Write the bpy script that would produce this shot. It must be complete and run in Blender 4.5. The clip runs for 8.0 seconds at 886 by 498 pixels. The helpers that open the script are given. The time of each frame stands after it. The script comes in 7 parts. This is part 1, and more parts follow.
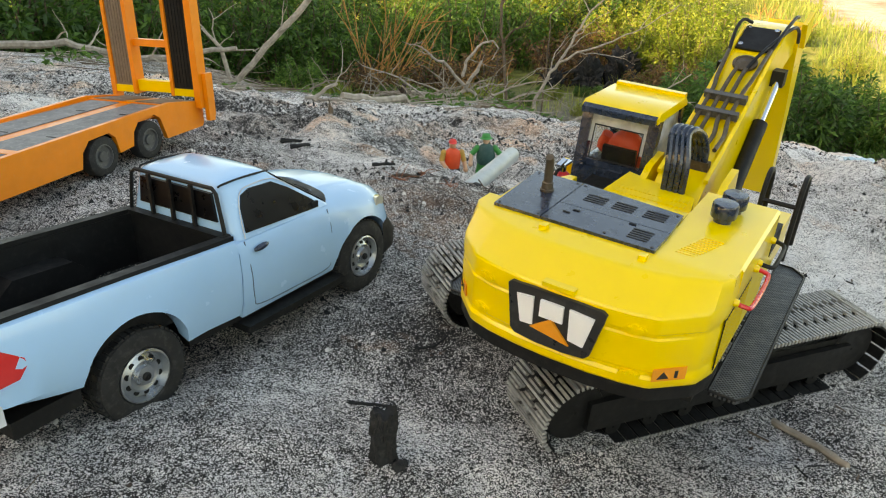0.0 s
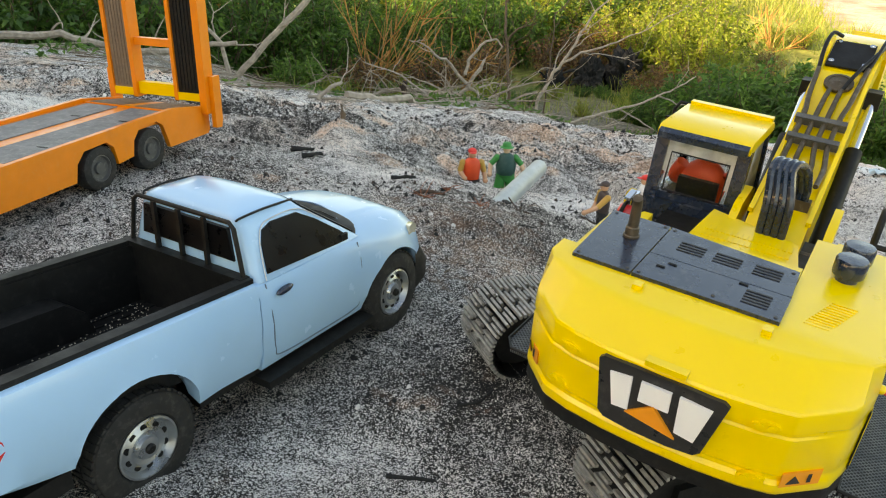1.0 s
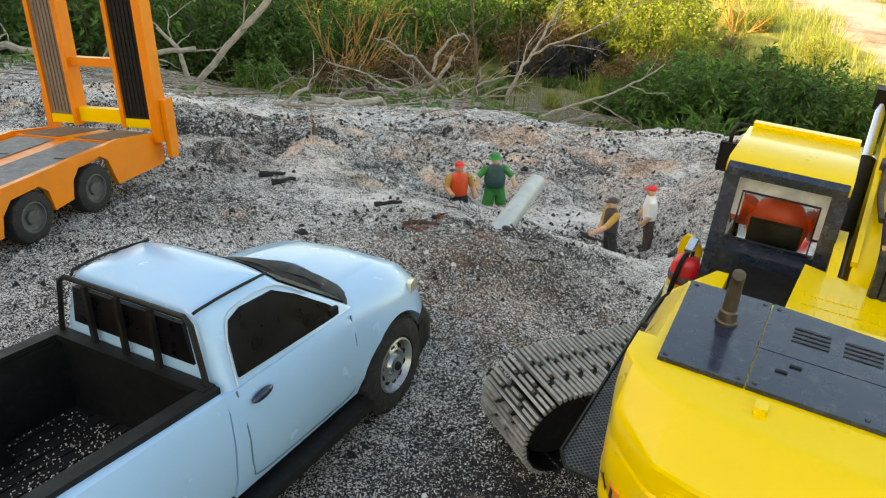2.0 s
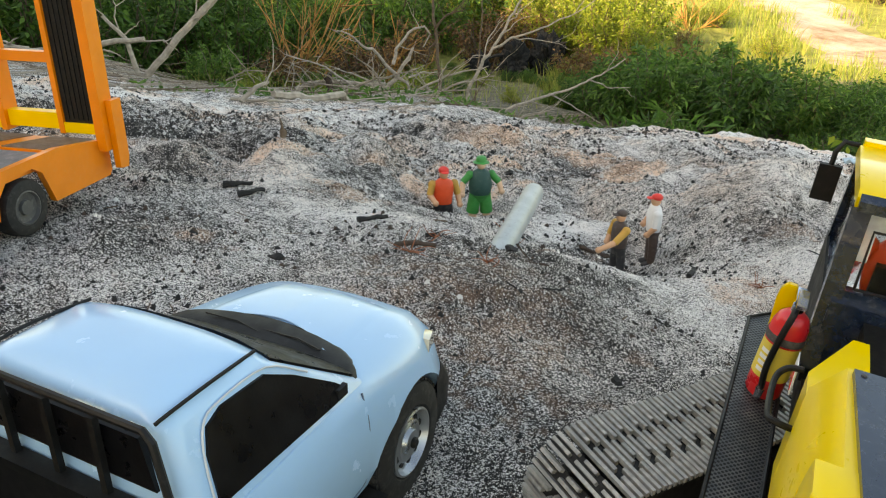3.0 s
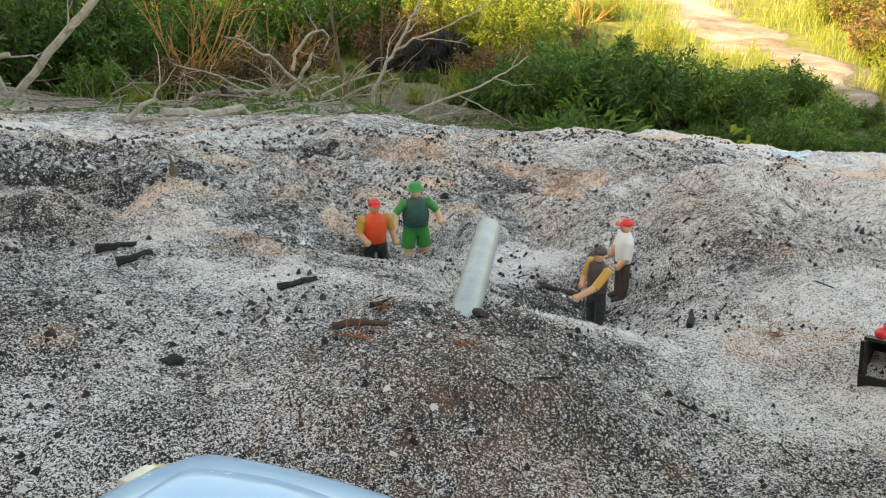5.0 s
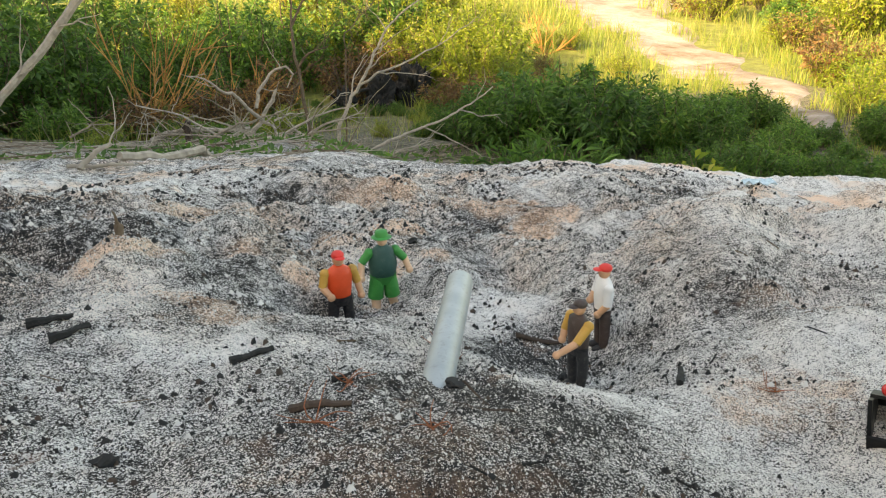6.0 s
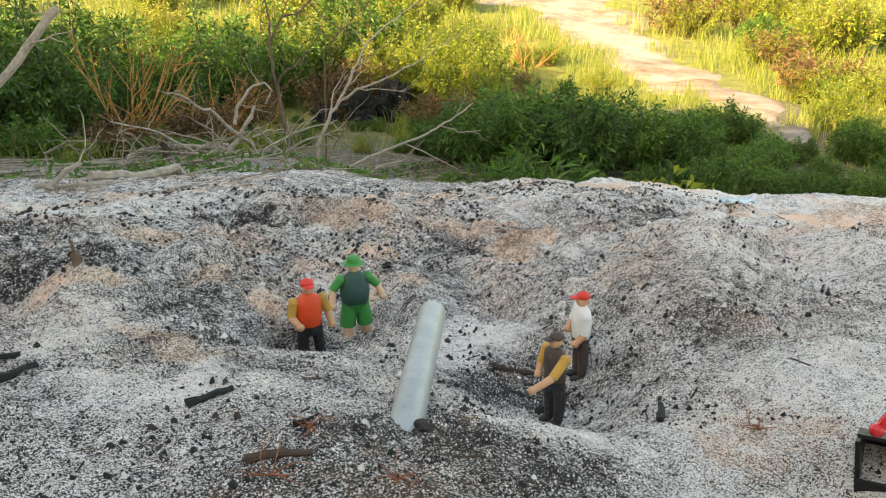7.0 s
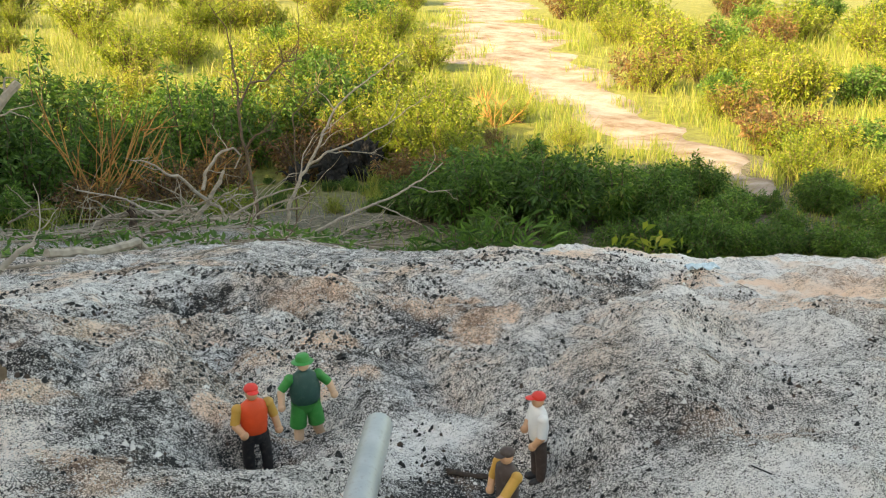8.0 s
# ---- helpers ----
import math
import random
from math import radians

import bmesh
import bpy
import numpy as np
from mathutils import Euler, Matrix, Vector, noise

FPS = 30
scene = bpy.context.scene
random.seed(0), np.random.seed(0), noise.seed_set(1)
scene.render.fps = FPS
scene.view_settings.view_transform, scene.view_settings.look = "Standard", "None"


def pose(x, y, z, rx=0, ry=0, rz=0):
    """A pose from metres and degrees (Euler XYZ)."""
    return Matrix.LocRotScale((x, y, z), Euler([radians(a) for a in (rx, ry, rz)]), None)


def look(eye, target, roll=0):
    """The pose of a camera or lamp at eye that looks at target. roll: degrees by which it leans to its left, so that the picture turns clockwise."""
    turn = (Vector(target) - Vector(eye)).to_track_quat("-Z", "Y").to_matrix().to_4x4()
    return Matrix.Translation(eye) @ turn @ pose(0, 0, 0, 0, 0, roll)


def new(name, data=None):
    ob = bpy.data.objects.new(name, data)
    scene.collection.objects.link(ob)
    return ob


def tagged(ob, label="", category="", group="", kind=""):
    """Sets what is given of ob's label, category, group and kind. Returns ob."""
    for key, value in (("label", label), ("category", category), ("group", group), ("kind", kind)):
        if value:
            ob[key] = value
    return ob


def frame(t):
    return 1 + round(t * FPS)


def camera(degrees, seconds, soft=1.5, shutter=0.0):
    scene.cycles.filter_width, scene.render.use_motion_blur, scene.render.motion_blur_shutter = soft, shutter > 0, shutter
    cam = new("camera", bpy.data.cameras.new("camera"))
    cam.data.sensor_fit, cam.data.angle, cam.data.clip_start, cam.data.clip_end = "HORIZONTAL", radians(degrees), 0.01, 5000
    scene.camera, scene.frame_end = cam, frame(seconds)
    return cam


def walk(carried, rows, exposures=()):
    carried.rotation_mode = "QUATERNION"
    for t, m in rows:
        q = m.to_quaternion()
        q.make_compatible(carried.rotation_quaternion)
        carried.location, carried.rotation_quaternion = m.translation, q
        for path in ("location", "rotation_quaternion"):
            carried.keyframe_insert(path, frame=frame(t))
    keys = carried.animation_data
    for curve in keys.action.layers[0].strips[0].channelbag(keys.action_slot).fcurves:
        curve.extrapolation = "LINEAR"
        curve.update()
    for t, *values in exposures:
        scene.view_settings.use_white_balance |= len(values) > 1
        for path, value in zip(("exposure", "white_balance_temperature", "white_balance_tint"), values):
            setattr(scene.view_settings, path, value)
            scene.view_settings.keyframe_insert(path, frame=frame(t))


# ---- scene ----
cam = camera(62.3, 8.0, soft=1.1)
PATH = [
    (0, (0.117, 0.051, 0.53), (0.106, 1.889, -0.258), 0.5),
    (0.5, (0.092, 0.104, 0.532), (0.093, 1.945, -0.249), 1.2),
    (1, (0.063, 0.165, 0.528), (0.068, 1.999, -0.269), 1.6),
    (1.5, (0.044, 0.234, 0.527), (0.085, 2.065, -0.277), 1.2),
    (1.7, (0.04, 0.273, 0.529), (0.095, 2.103, -0.275), 0.3),
    (2.8, (-0.007, 0.433, 0.508), (0.156, 2.245, -0.324), 1.0),
    (3, (-0.014, 0.465, 0.507), (0.184, 2.275, -0.319), 1.0),
    (3.5, (-0.019, 0.525, 0.5), (0.261, 2.324, -0.328), 1.3),
    (4, (-0.025, 0.59, 0.49), (0.319, 2.378, -0.338), 1.2),
    (4.5, (-0.032, 0.654, 0.491), (0.358, 2.434, -0.333), 0.1),
    (4.7, (-0.03, 0.671, 0.485), (0.383, 2.445, -0.342), 0.3),
    (5.8, (-0.011, 0.745, 0.487), (0.483, 2.522, -0.286), -1.0),
    (6, (-0.004, 0.761, 0.488), (0.516, 2.541, -0.262), -0.9),
    (6.5, (0.006, 0.778, 0.487), (0.559, 2.556, -0.244), -0.5),
    (7, (0.019, 0.794, 0.492), (0.591, 2.572, -0.221), -0.6),
    (7.5, (0.043, 0.82, 0.514), (0.67, 2.607, -0.129), -1.1),
    (8, (0.071, 0.83, 0.538), (0.722, 2.631, -0.037), -1.3),
]
walk(cam, [(t, look(eye, target, roll)) for t, eye, target, roll in PATH], exposures=[(0.0, 1.95, 10500, 9), (6.8, 1.95, 10500, 9), (8.0, 1.79, 10300, 7)])

# ---- light ----
SUN_AZ, SUN_EL = 250.0, 24.0   # compass degrees the light comes from (clockwise from +y), height
world = bpy.data.worlds.new("world")
scene.world = world
world.use_nodes = True
wn = world.node_tree
sky = wn.nodes.new("ShaderNodeTexSky")
sky.sky_type = "NISHITA"
sky.sun_disc = False
sky.sun_elevation = radians(SUN_EL)
sky.sun_rotation = radians(SUN_AZ)
sky.dust_density = 1.5
wn.nodes["Background"].inputs["Strength"].default_value = 0.15
wn.links.new(sky.outputs["Color"], wn.nodes["Background"].inputs["Color"])
sun = new("sun", bpy.data.lights.new("sun", "SUN"))
sun.data.energy = 4.6
sun.data.angle = radians(0.6)
sun.data.color = (1.0, 0.85, 0.64)
sa, se = radians(SUN_AZ), radians(SUN_EL)
sun.matrix_world = look((20 * math.sin(sa) * math.cos(se), 20 * math.cos(sa) * math.cos(se), 20 * math.sin(se)), (0, 0, 0))


# ---- materials ----
def shader(name, rough=0.5, metal=0.0):
    m = bpy.data.materials.new(name)
    m.use_nodes = True
    b = m.node_tree.nodes["Principled BSDF"]
    b.inputs["Roughness"].default_value = rough
    b.inputs["Metallic"].default_value = metal
    return m, m.node_tree, b


def coords(nt, space="Object"):
    return nt.nodes.new("ShaderNodeTexCoord").outputs[space]


def noise_tex(nt, vec, scale, detail=4.0, rough=0.55):
    n = nt.nodes.new("ShaderNodeTexNoise")
    n.inputs["Scale"].default_value = scale
    n.inputs["Detail"].default_value = detail
    n.inputs["Roughness"].default_value = rough
    nt.links.new(vec, n.inputs["Vector"])
    return n.outputs["Fac"]


def ramp(nt, fac, stops):
    r = nt.nodes.new("ShaderNodeValToRGB")
    el = r.color_ramp.elements
    while len(el) < len(stops):
        el.new(0.5)
    for e, (p, c) in zip(el, stops):
        e.position = p
        e.color = (*c, 1) if len(c) == 3 else c
    nt.links.new(fac, r.inputs["Fac"])
    return r.outputs["Color"]


def mixed(nt, fac, a, b, mode="MIX"):
    n = nt.nodes.new("ShaderNodeMix")
    n.data_type = "RGBA"
    n.blend_type = mode
    for sock, v in ((n.inputs[0], fac), (n.inputs[6], a), (n.inputs[7], b)):
        if isinstance(v, (int, float)):
            sock.default_value = v
        elif isinstance(v, tuple):
            sock.default_value = (*v, 1)
        else:
            nt.links.new(v, sock)
    return n.outputs[2]


def bump(nt, b, height, strength=0.3, dist=0.001):
    n = nt.nodes.new("ShaderNodeBump")
    n.inputs["Strength"].default_value = strength
    n.inputs["Distance"].default_value = dist
    nt.links.new(height, n.inputs["Height"])
    nt.links.new(n.outputs["Normal"], b.inputs["Normal"])


def grey(v):
    return (v, v, v)


def paint(name, col, rough=0.35, dust=0.25, dust_col=(0.35, 0.33, 0.30), metal=0.0, coat=0.0, spread=0.12, grain=0.12):
    """A surface of one colour with slight mottling, dust in blotches and fine grain."""
    m, nt, b = shader(name, rough, metal)
    v = coords(nt)
    lo = tuple(c * (1 - spread) for c in col)
    hi = tuple(min(1, c * (1 + spread)) for c in col)
    base = ramp(nt, noise_tex(nt, v, 35, 4), [(0.3, lo), (0.7, hi)])
    spots = ramp(nt, noise_tex(nt, v, 140, 6, 0.7), [(0.52, grey(0)), (0.72, grey(dust))])
    nt.links.new(mixed(nt, spots, base, dust_col), b.inputs["Base Color"])
    rr = ramp(nt, noise_tex(nt, v, 60, 5), [(0.3, grey(max(0.03, rough - min(0.1, grain)))), (0.75, grey(min(1, rough + min(0.2, grain * 1.7))))])
    nt.links.new(rr, b.inputs["Roughness"])
    bump(nt, b, noise_tex(nt, v, 500, 3), grain, 0.0006)
    b.inputs["Coat Weight"].default_value = coat
    return m


# ---- terrain ----
def hash2(ix, iy, seed):
    h = (ix.astype(np.int64) * 374761393 + iy.astype(np.int64) * 668265263 + seed * 974711) & 0x7FFFFFFF
    h = ((h ^ (h >> 13)) * 1274126177) & 0x7FFFFFFF
    return ((h ^ (h >> 16)) & 0xFFFF) / 32768.0 - 1.0


def vnoise(x, y, seed=0):
    ix, iy = np.floor(x), np.floor(y)
    fx, fy = x - ix, y - iy
    fx, fy = fx * fx * fx * (fx * (fx * 6 - 15) + 10), fy * fy * fy * (fy * (fy * 6 - 15) + 10)
    a, b_ = hash2(ix, iy, seed), hash2(ix + 1, iy, seed)
    c, d = hash2(ix, iy + 1, seed), hash2(ix + 1, iy + 1, seed)
    return (a * (1 - fx) + b_ * fx) * (1 - fy) + (c * (1 - fx) + d * fx) * fy


# relief of the worked sand: x, y, radius, height
SWELLS = [   # broad swells and dips
    (0.39, 1.96, 0.4, -0.096), (0.63, 3.05, 0.4, -0.099), (-0.26, 1.3, 0.28, 0.03), (0.92, 1.83, 0.28, 0.044), (1.66, 2.5, 0.4, -0.078),
    (-0.5, 2.92, 0.28, -0.079), (-0.11, 1.98, 0.14, 0.037), (-0.2, 0.84, 0.14, -0.029), (0.65, 2.29, 0.14, -0.032), (0.15, 2.6, 0.14, -0.048),
    (-0.29, 3.24, 0.28, -0.033), (-0.22, 2.74, 0.14, -0.021), (1.93, 2.88, 0.28, -0.033), (1.24, 2.09, 0.14, -0.017),
]
PITS = [
    (0.122, 1.745, 0.036, -0.030), (0.208, 1.840, 0.036, -0.012),   # dug pits and ruts in the near sand
    (0.36, 1.55, 0.1, -0.068), (0.13, 1.73, 0.055, -0.084), (0.21, 1.88, 0.055, -0.065), (0.41, 1.85, 0.075, -0.041), (0.47, 1.63, 0.055, -0.053),
    (0.95, 1.69, 0.075, -0.037), (-0.31, 1.63, 0.1, -0.022), (0.36, 1.42, 0.055, -0.041), (0.76, 1.51, 0.055, -0.035), (-0.12, 1.33, 0.075, -0.018),
    (0.42, 1.18, 0.055, -0.017), (0.07, 1.7, 0.055, -0.034), (0.6, 1.49, 0.055, -0.014), (0.34, 1.75, 0.055, -0.021), (1.0, 1.81, 0.055, -0.017),
    (-0.21, 1.45, 0.075, -0.012), (0.44, 1.52, 0.055, -0.024), (-0.26, 0.71, 0.075, -0.019), (0.05, 0.67, 0.055, -0.013), (0.36, 0.66, 0.075, -0.017),
    (-0.12, 1.0, 0.055, -0.014), (0.21, 1.06, 0.055, -0.01), (-0.25, 1.87, 0.07, -0.02), (0.07, 1.67, 0.03, -0.02),
]
HOLLOWS = [   # hollows towards the edge of the bank
    (0.61, 2.1, 0.075, -0.04), (0.7, 2.5, 0.055, -0.036), (0.42, 2.39, 0.1, -0.034), (-0.22, 2.05, 0.055, -0.024), (0.1, 2.11, 0.055, -0.019),
    (0.75, 2.42, 0.055, -0.027), (0.47, 2.17, 0.055, -0.017), (-0.44, 2.0, 0.1, -0.011), (1.03, 2.5, 0.055, -0.018), (0.08, 2.6, 0.06, -0.045),
    (0.32, 2.58, 0.05, -0.03), (0.56, 2.54, 0.05, -0.035), (0.62, 2.22, 0.035, -0.03), (1.02, 2.26, 0.09, -0.03), (1.34, 2.58, 0.13, -0.045),
]
HUMPS = [   # heaps and ridges
    (0.361, 1.447, 0.03, 0.018),
    (0.09, 1.22, 0.1, 0.027), (0.02, 2.3, 0.055, 0.029), (0.7, 1.33, 0.1, 0.022), (0.31, 2.16, 0.055, 0.025), (-0.2, 0.84, 0.055, 0.025),
    (0.67, 1.58, 0.055, 0.025), (0.77, 1.74, 0.055, 0.023), (0.27, 1.33, 0.055, 0.016), (0.06, 1.81, 0.055, 0.013), (-0.26, 2.23, 0.075, 0.013),
    (0.2, 1.2, 0.055, 0.013), (0.19, 2.76, 0.08, 0.035), (0.4, 2.6, 0.045, 0.03), (0.52, 2.88, 0.07, 0.03), (0.67, 2.46, 0.06, 0.025),
    (0.31, 2.12, 0.045, 0.02), (-0.17, 1.78, 0.06, 0.03), (1.03, 2.58, 0.07, 0.025), (0.69, 2.78, 0.06, 0.025),
]


def smooth(a, b, t):
    u = np.clip((t - a) / (b - a), 0, 1)
    return u * u * (3 - 2 * u)


def heights(x, y):
    """Ground height: the near sand bank, the drop behind it, the scrub valley and the rise beyond."""
    x, y = np.asarray(x, float), np.asarray(y, float)
    near = 0.12 - 0.07 * np.clip(x, -0.6, 2) - 0.02 * np.clip(x + 0.6, -2, 0) - 0.12 * np.clip(y - 1.6, 0, 2.2)
    near = near - 0.10 * smooth(2.9, 3.6, y) - 0.06 * np.clip(x - 0.85, 0, 2) * smooth(1.0, 2.4, y) - 0.2 * np.clip(x - 2.1, 0, 2) * smooth(1.6, 2.4, y)
    for hx, hy, r, h in SWELLS + PITS + HOLLOWS + HUMPS:
        near = near + h * np.exp(-((x - hx) ** 2 + (y - hy) ** 2) / (2 * r * r))
    worked = smooth(1.5, 2.0, y + 0.35 * np.abs(x - 0.2) - 0.1)
    lumps = np.abs(vnoise(x * 5.6 + 2, y * 5.6, 51)) * 0.045 + np.abs(vnoise(x * 11.7, y * 11.7 + 4, 52)) * 0.028 - 0.026
    near = near + lumps * worked * (0.35 + 0.65 * smooth(3.0, 2.5, y))
    near = near + (0.4 + 0.6 * worked) * (0.004 * vnoise(x * 3.1, y * 3.1, 1) + 0.007 * vnoise(x * 8.3 + 5, y * 8.3, 2)) * smooth(0.6, 1.2, np.abs(x - 0.1) + np.abs(y - 0.9) * 0.8)
    clod = np.clip(vnoise(x * 23, y * 23, 71) + 0.6 * vnoise(x * 51, y * 51, 72) - 0.25, 0, 2)
    fine = 0.004 * vnoise(x * 19, y * 19, 3) + 0.0022 * vnoise(x * 43, y * 43, 4) + 0.0016 * vnoise(x * 90, y * 90, 5) + 0.0095 * clod * (0.35 + 0.65 * smooth(0.9, 1.4, y))
    # the bank's edge runs nearer towards +x, where the drop is steeper
    edge = 3.35 - 0.55 * smooth(1.0, 2.1, x) + 0.4 * smooth(-0.6, -2, x) + 0.12 * vnoise(x * 1.3, x * 0 + 0.5, 6)
    steep = np.interp(y, [0, 3, 4.2, 5.2, 8, 12.5, 17, 27, 52, 105, 350, 2600], [-0.4, -0.5, -0.85, -1.1, -1.65, -2.2, -2.25, -1.4, 1.7, 6.6, 15, 34])
    gentle = np.interp(y, [0, 3, 4.2, 5.2, 6.3, 8, 10, 12.5, 17, 27, 52, 105, 350, 2600], [0.0, -0.20, -0.39, -0.60, -0.86, -1.27, -1.65, -2.1, -2.25, -1.4, 1.7, 6.6, 15, 34])
    gentle = gentle + 0.30 * smooth(-0.5, -2.4, x) * smooth(3.0, 4.5, y) * smooth(11, 7, y)
    steep = steep - 0.45 * smooth(2.0, 3.2, x) * smooth(2.8, 4.4, y) * smooth(10, 6, y)
    far = steep + (gentle - steep) * smooth(1.8, 0.4, x)
    far = far + 0.08 * vnoise(x * 0.55, y * 0.55, 7) * smooth(3.5, 6, y) + 0.04 * vnoise(x * 2.3, y * 2.3, 8) * smooth(16, 8, y)
    k = smooth(0, 0.9, y - edge)
    return near * (1 - k) + far * k + fine


# dark char and painted-in hollow shade, pale ash, tan tone: x, y, radius, amount
CHAR_AND_SHADE = [(-0.41, 1.50, 0.14, 0.17), (-0.31, 1.35, 0.12, 0.15), (0.05, 2.58, 0.11, 0.40), (-0.25, 1.88, 0.10, 0.2), (0.07, 1.68, 0.06, 0.45), (0.0, 1.74, 0.10, 0.15), (0.11, 1.22, 0.13, 0.18), (0.36, 1.60, 0.07, 0.22), (0.65, 1.88, 0.10, 0.06), (0.62, 1.50, 0.09, 0.05),
               (0.20, 1.26, 0.10, 0.22), (1.10, 2.25, 0.12, 0.15), (1.34, 2.58, 0.13, 0.35), (0.55, 2.32, 0.10, 0.25), (0.62, 2.22, 0.03, 0.35), (-0.45, 1.95, 0.16, 0.30), (-0.42, 2.25, 0.14, 0.25), (-0.33, 1.66, 0.08, 0.2), (0.07, 1.10, 0.15, 0.12), (0.12, 0.82, 0.15, 0.15), (0.40, 2.04, 0.08, 0.25),
               (0.44, 1.55, 0.07, 0.30), (-0.62, 2.1, 0.2, 0.25), (0.32, 2.56, 0.05, 0.2)]
# clean ash; rows past x 1.5 also brighten the edge for sunlight
ASH_AND_SUN = [(-0.40, 2.75, 0.25, 0.22), (-0.17, 2.90, 0.16, 0.20), (-0.8, 2.9, 0.4, 0.26), (1.75, 2.98, 0.22, 0.40), (1.45, 3.05, 0.18, 0.36), (2.1, 2.7, 0.3, 0.36), (-0.12, 1.61, 0.06, 0.18), (-0.07, 1.46, 0.06, 0.22), (0.34, 1.70, 0.07, 0.30),
              (0.29, 1.33, 0.07, 0.34), (0.62, 1.31, 0.12, 0.24), (0.20, 1.95, 0.06, 0.15), (0.72, 1.70, 0.08, 0.08), (-0.7, 1.7, 0.15, 0.3), (0.39, 2.7, 0.09, 0.2), (0.03, 1.47, 0.04, 0.35), (0.9, 1.4, 0.2, 0.10), (0.50, 1.2, 0.15, 0.25), (0.62, 1.05, 0.2, 0.25), (1.6, 2.4, 0.35, 0.28), (1.2, 2.0, 0.2, 0.2), (0.9, 2.75, 0.2, 0.18), (0.85, 1.92, 0.2, 0.15), (1.1, 1.78, 0.2, 0.12)]
# warm tan tone; rows past x 1.5 paint in sunlight on the sand
TAN_AND_SUN = [(-0.17, 1.77, 0.060, 1.0), (0.40, 2.58, 0.06, 1.0), (0.315, 2.10, 0.05, 1.0), (0.66, 2.45, 0.08, 1.0), (0.645, 2.17, 0.060, 1.0), (0.71, 2.27, 0.055, 1.0), (0.04, 1.85, 0.035, 0.9), (0.16, 2.10, 0.05, 0.6), (0.24, 1.94, 0.03, 0.7), (0.34, 1.96, 0.03, 0.7),
               (1.75, 2.52, 0.08, 0.8), (1.3, 1.85, 0.18, 0.55), (0.31, 2.58, 0.05, 0.6), (0.70, 1.50, 0.07, 0.4), (0.49, 1.27, 0.06, 0.35), (-0.02, 2.05, 0.06, 0.6), (-0.5, 1.75, 0.10, 0.6), (1.9, 2.2, 0.3, 0.6), (0.06, 1.12, 0.15, 0.3), (-0.1, 2.25, 0.08, 0.5)]


def blobs(x, y, rows):
    wx = x + 0.05 * vnoise(x * 7, y * 7, 61) + 0.02 * vnoise(x * 19, y * 19, 62)
    wy = y + 0.05 * vnoise(x * 7 + 3, y * 7, 63) + 0.02 * vnoise(x * 19, y * 19 + 5, 64)
    out = np.zeros_like(x)
    for bx, by, r, amount in rows:
        d2 = ((wx - bx) ** 2 + (wy - by) ** 2) / (r * r)
        out = np.maximum(out, amount * np.exp(-(d2 ** 1.6) * 0.7))
    return out


def ground(x, y):
    return float(heights(np.array([x]), np.array([y]))[0])


def axis_steps(lo, hi, step, far_lo, far_hi):
    mid = list(np.arange(lo, hi, step))
    out, v, s = [], hi, step
    while v < far_hi:
        out.append(v)
        s *= 1.065
        v += s
    low, v, s = [], lo, step
    while v > far_lo:
        s *= 1.065
        v -= s
        low.append(v)
    return np.array(low[::-1] + mid + out + [far_hi])


def make_ground(material):
    xs = axis_steps(-1.2, 2.3, 0.0075, -900, 900)
    ys = axis_steps(0.35, 3.7, 0.0075, -600, 1400)
    gx, gy = np.meshgrid(xs, ys)
    gz = heights(gx, gy)
    nx, ny = len(xs), len(ys)
    co = np.stack([gx, gy, gz], -1).reshape(-1, 3)
    i = (np.arange(ny - 1)[:, None] * nx + np.arange(nx - 1)[None, :]).ravel()
    quads = np.stack([i, i + 1, i + nx + 1, i + nx], -1)
    me = bpy.data.meshes.new("ground")
    me.vertices.add(len(co))
    me.vertices.foreach_set("co", co.ravel())
    me.loops.add(quads.size)
    me.loops.foreach_set("vertex_index", quads.ravel())
    me.polygons.add(len(quads))
    me.polygons.foreach_set("loop_start", np.arange(len(quads)) * 4)
    me.update(calc_edges=True)
    me.shade_smooth()
    me.materials.append(material)
    cover = me.color_attributes.new("cover", "FLOAT_COLOR", "POINT")
    fx, fy = co[:, 0], co[:, 1]
    rows = np.stack([0.525 + 0.03 * smooth(1.45, 0.95, fy) - 0.05 * smooth(1.2, 1.8, fy) + blobs(fx, fy, CHAR_AND_SHADE) - blobs(fx, fy, ASH_AND_SUN), blobs(fx, fy, TAN_AND_SUN), np.zeros_like(fx), np.ones_like(fx)], -1)
    cover.data.foreach_set("color", rows.ravel())
    ob = new("ground", me)
    return tagged(ob, "ash-grey gritty sand bank with dark char flecks, scrubland beyond", "ground", kind="structure")

from mathutils import bvhtree


# ---- mesh helpers ----
def thing(name, m, label, category, group=""):
    ob = new(name)
    ob.empty_display_size = 0.02
    ob.matrix_world = m
    return tagged(ob, label, category, group)


def finish(bm, name, mats, angle=38):
    bmesh.ops.recalc_face_normals(bm, faces=bm.faces[:])
    me = bpy.data.meshes.new(name)
    bm.to_mesh(me)
    bm.free()
    for m in mats if isinstance(mats, (list, tuple)) else [mats]:
        me.materials.append(m)
    me.shade_smooth()
    me.set_sharp_from_angle(angle=radians(angle))
    return me


def part(name, bm, material, parent, label="", m=None, angle=38):
    ob = new(name, finish(bm, name, material, angle))
    ob.parent = parent
    if m is not None:
        ob.matrix_local = m
    return tagged(ob, label)


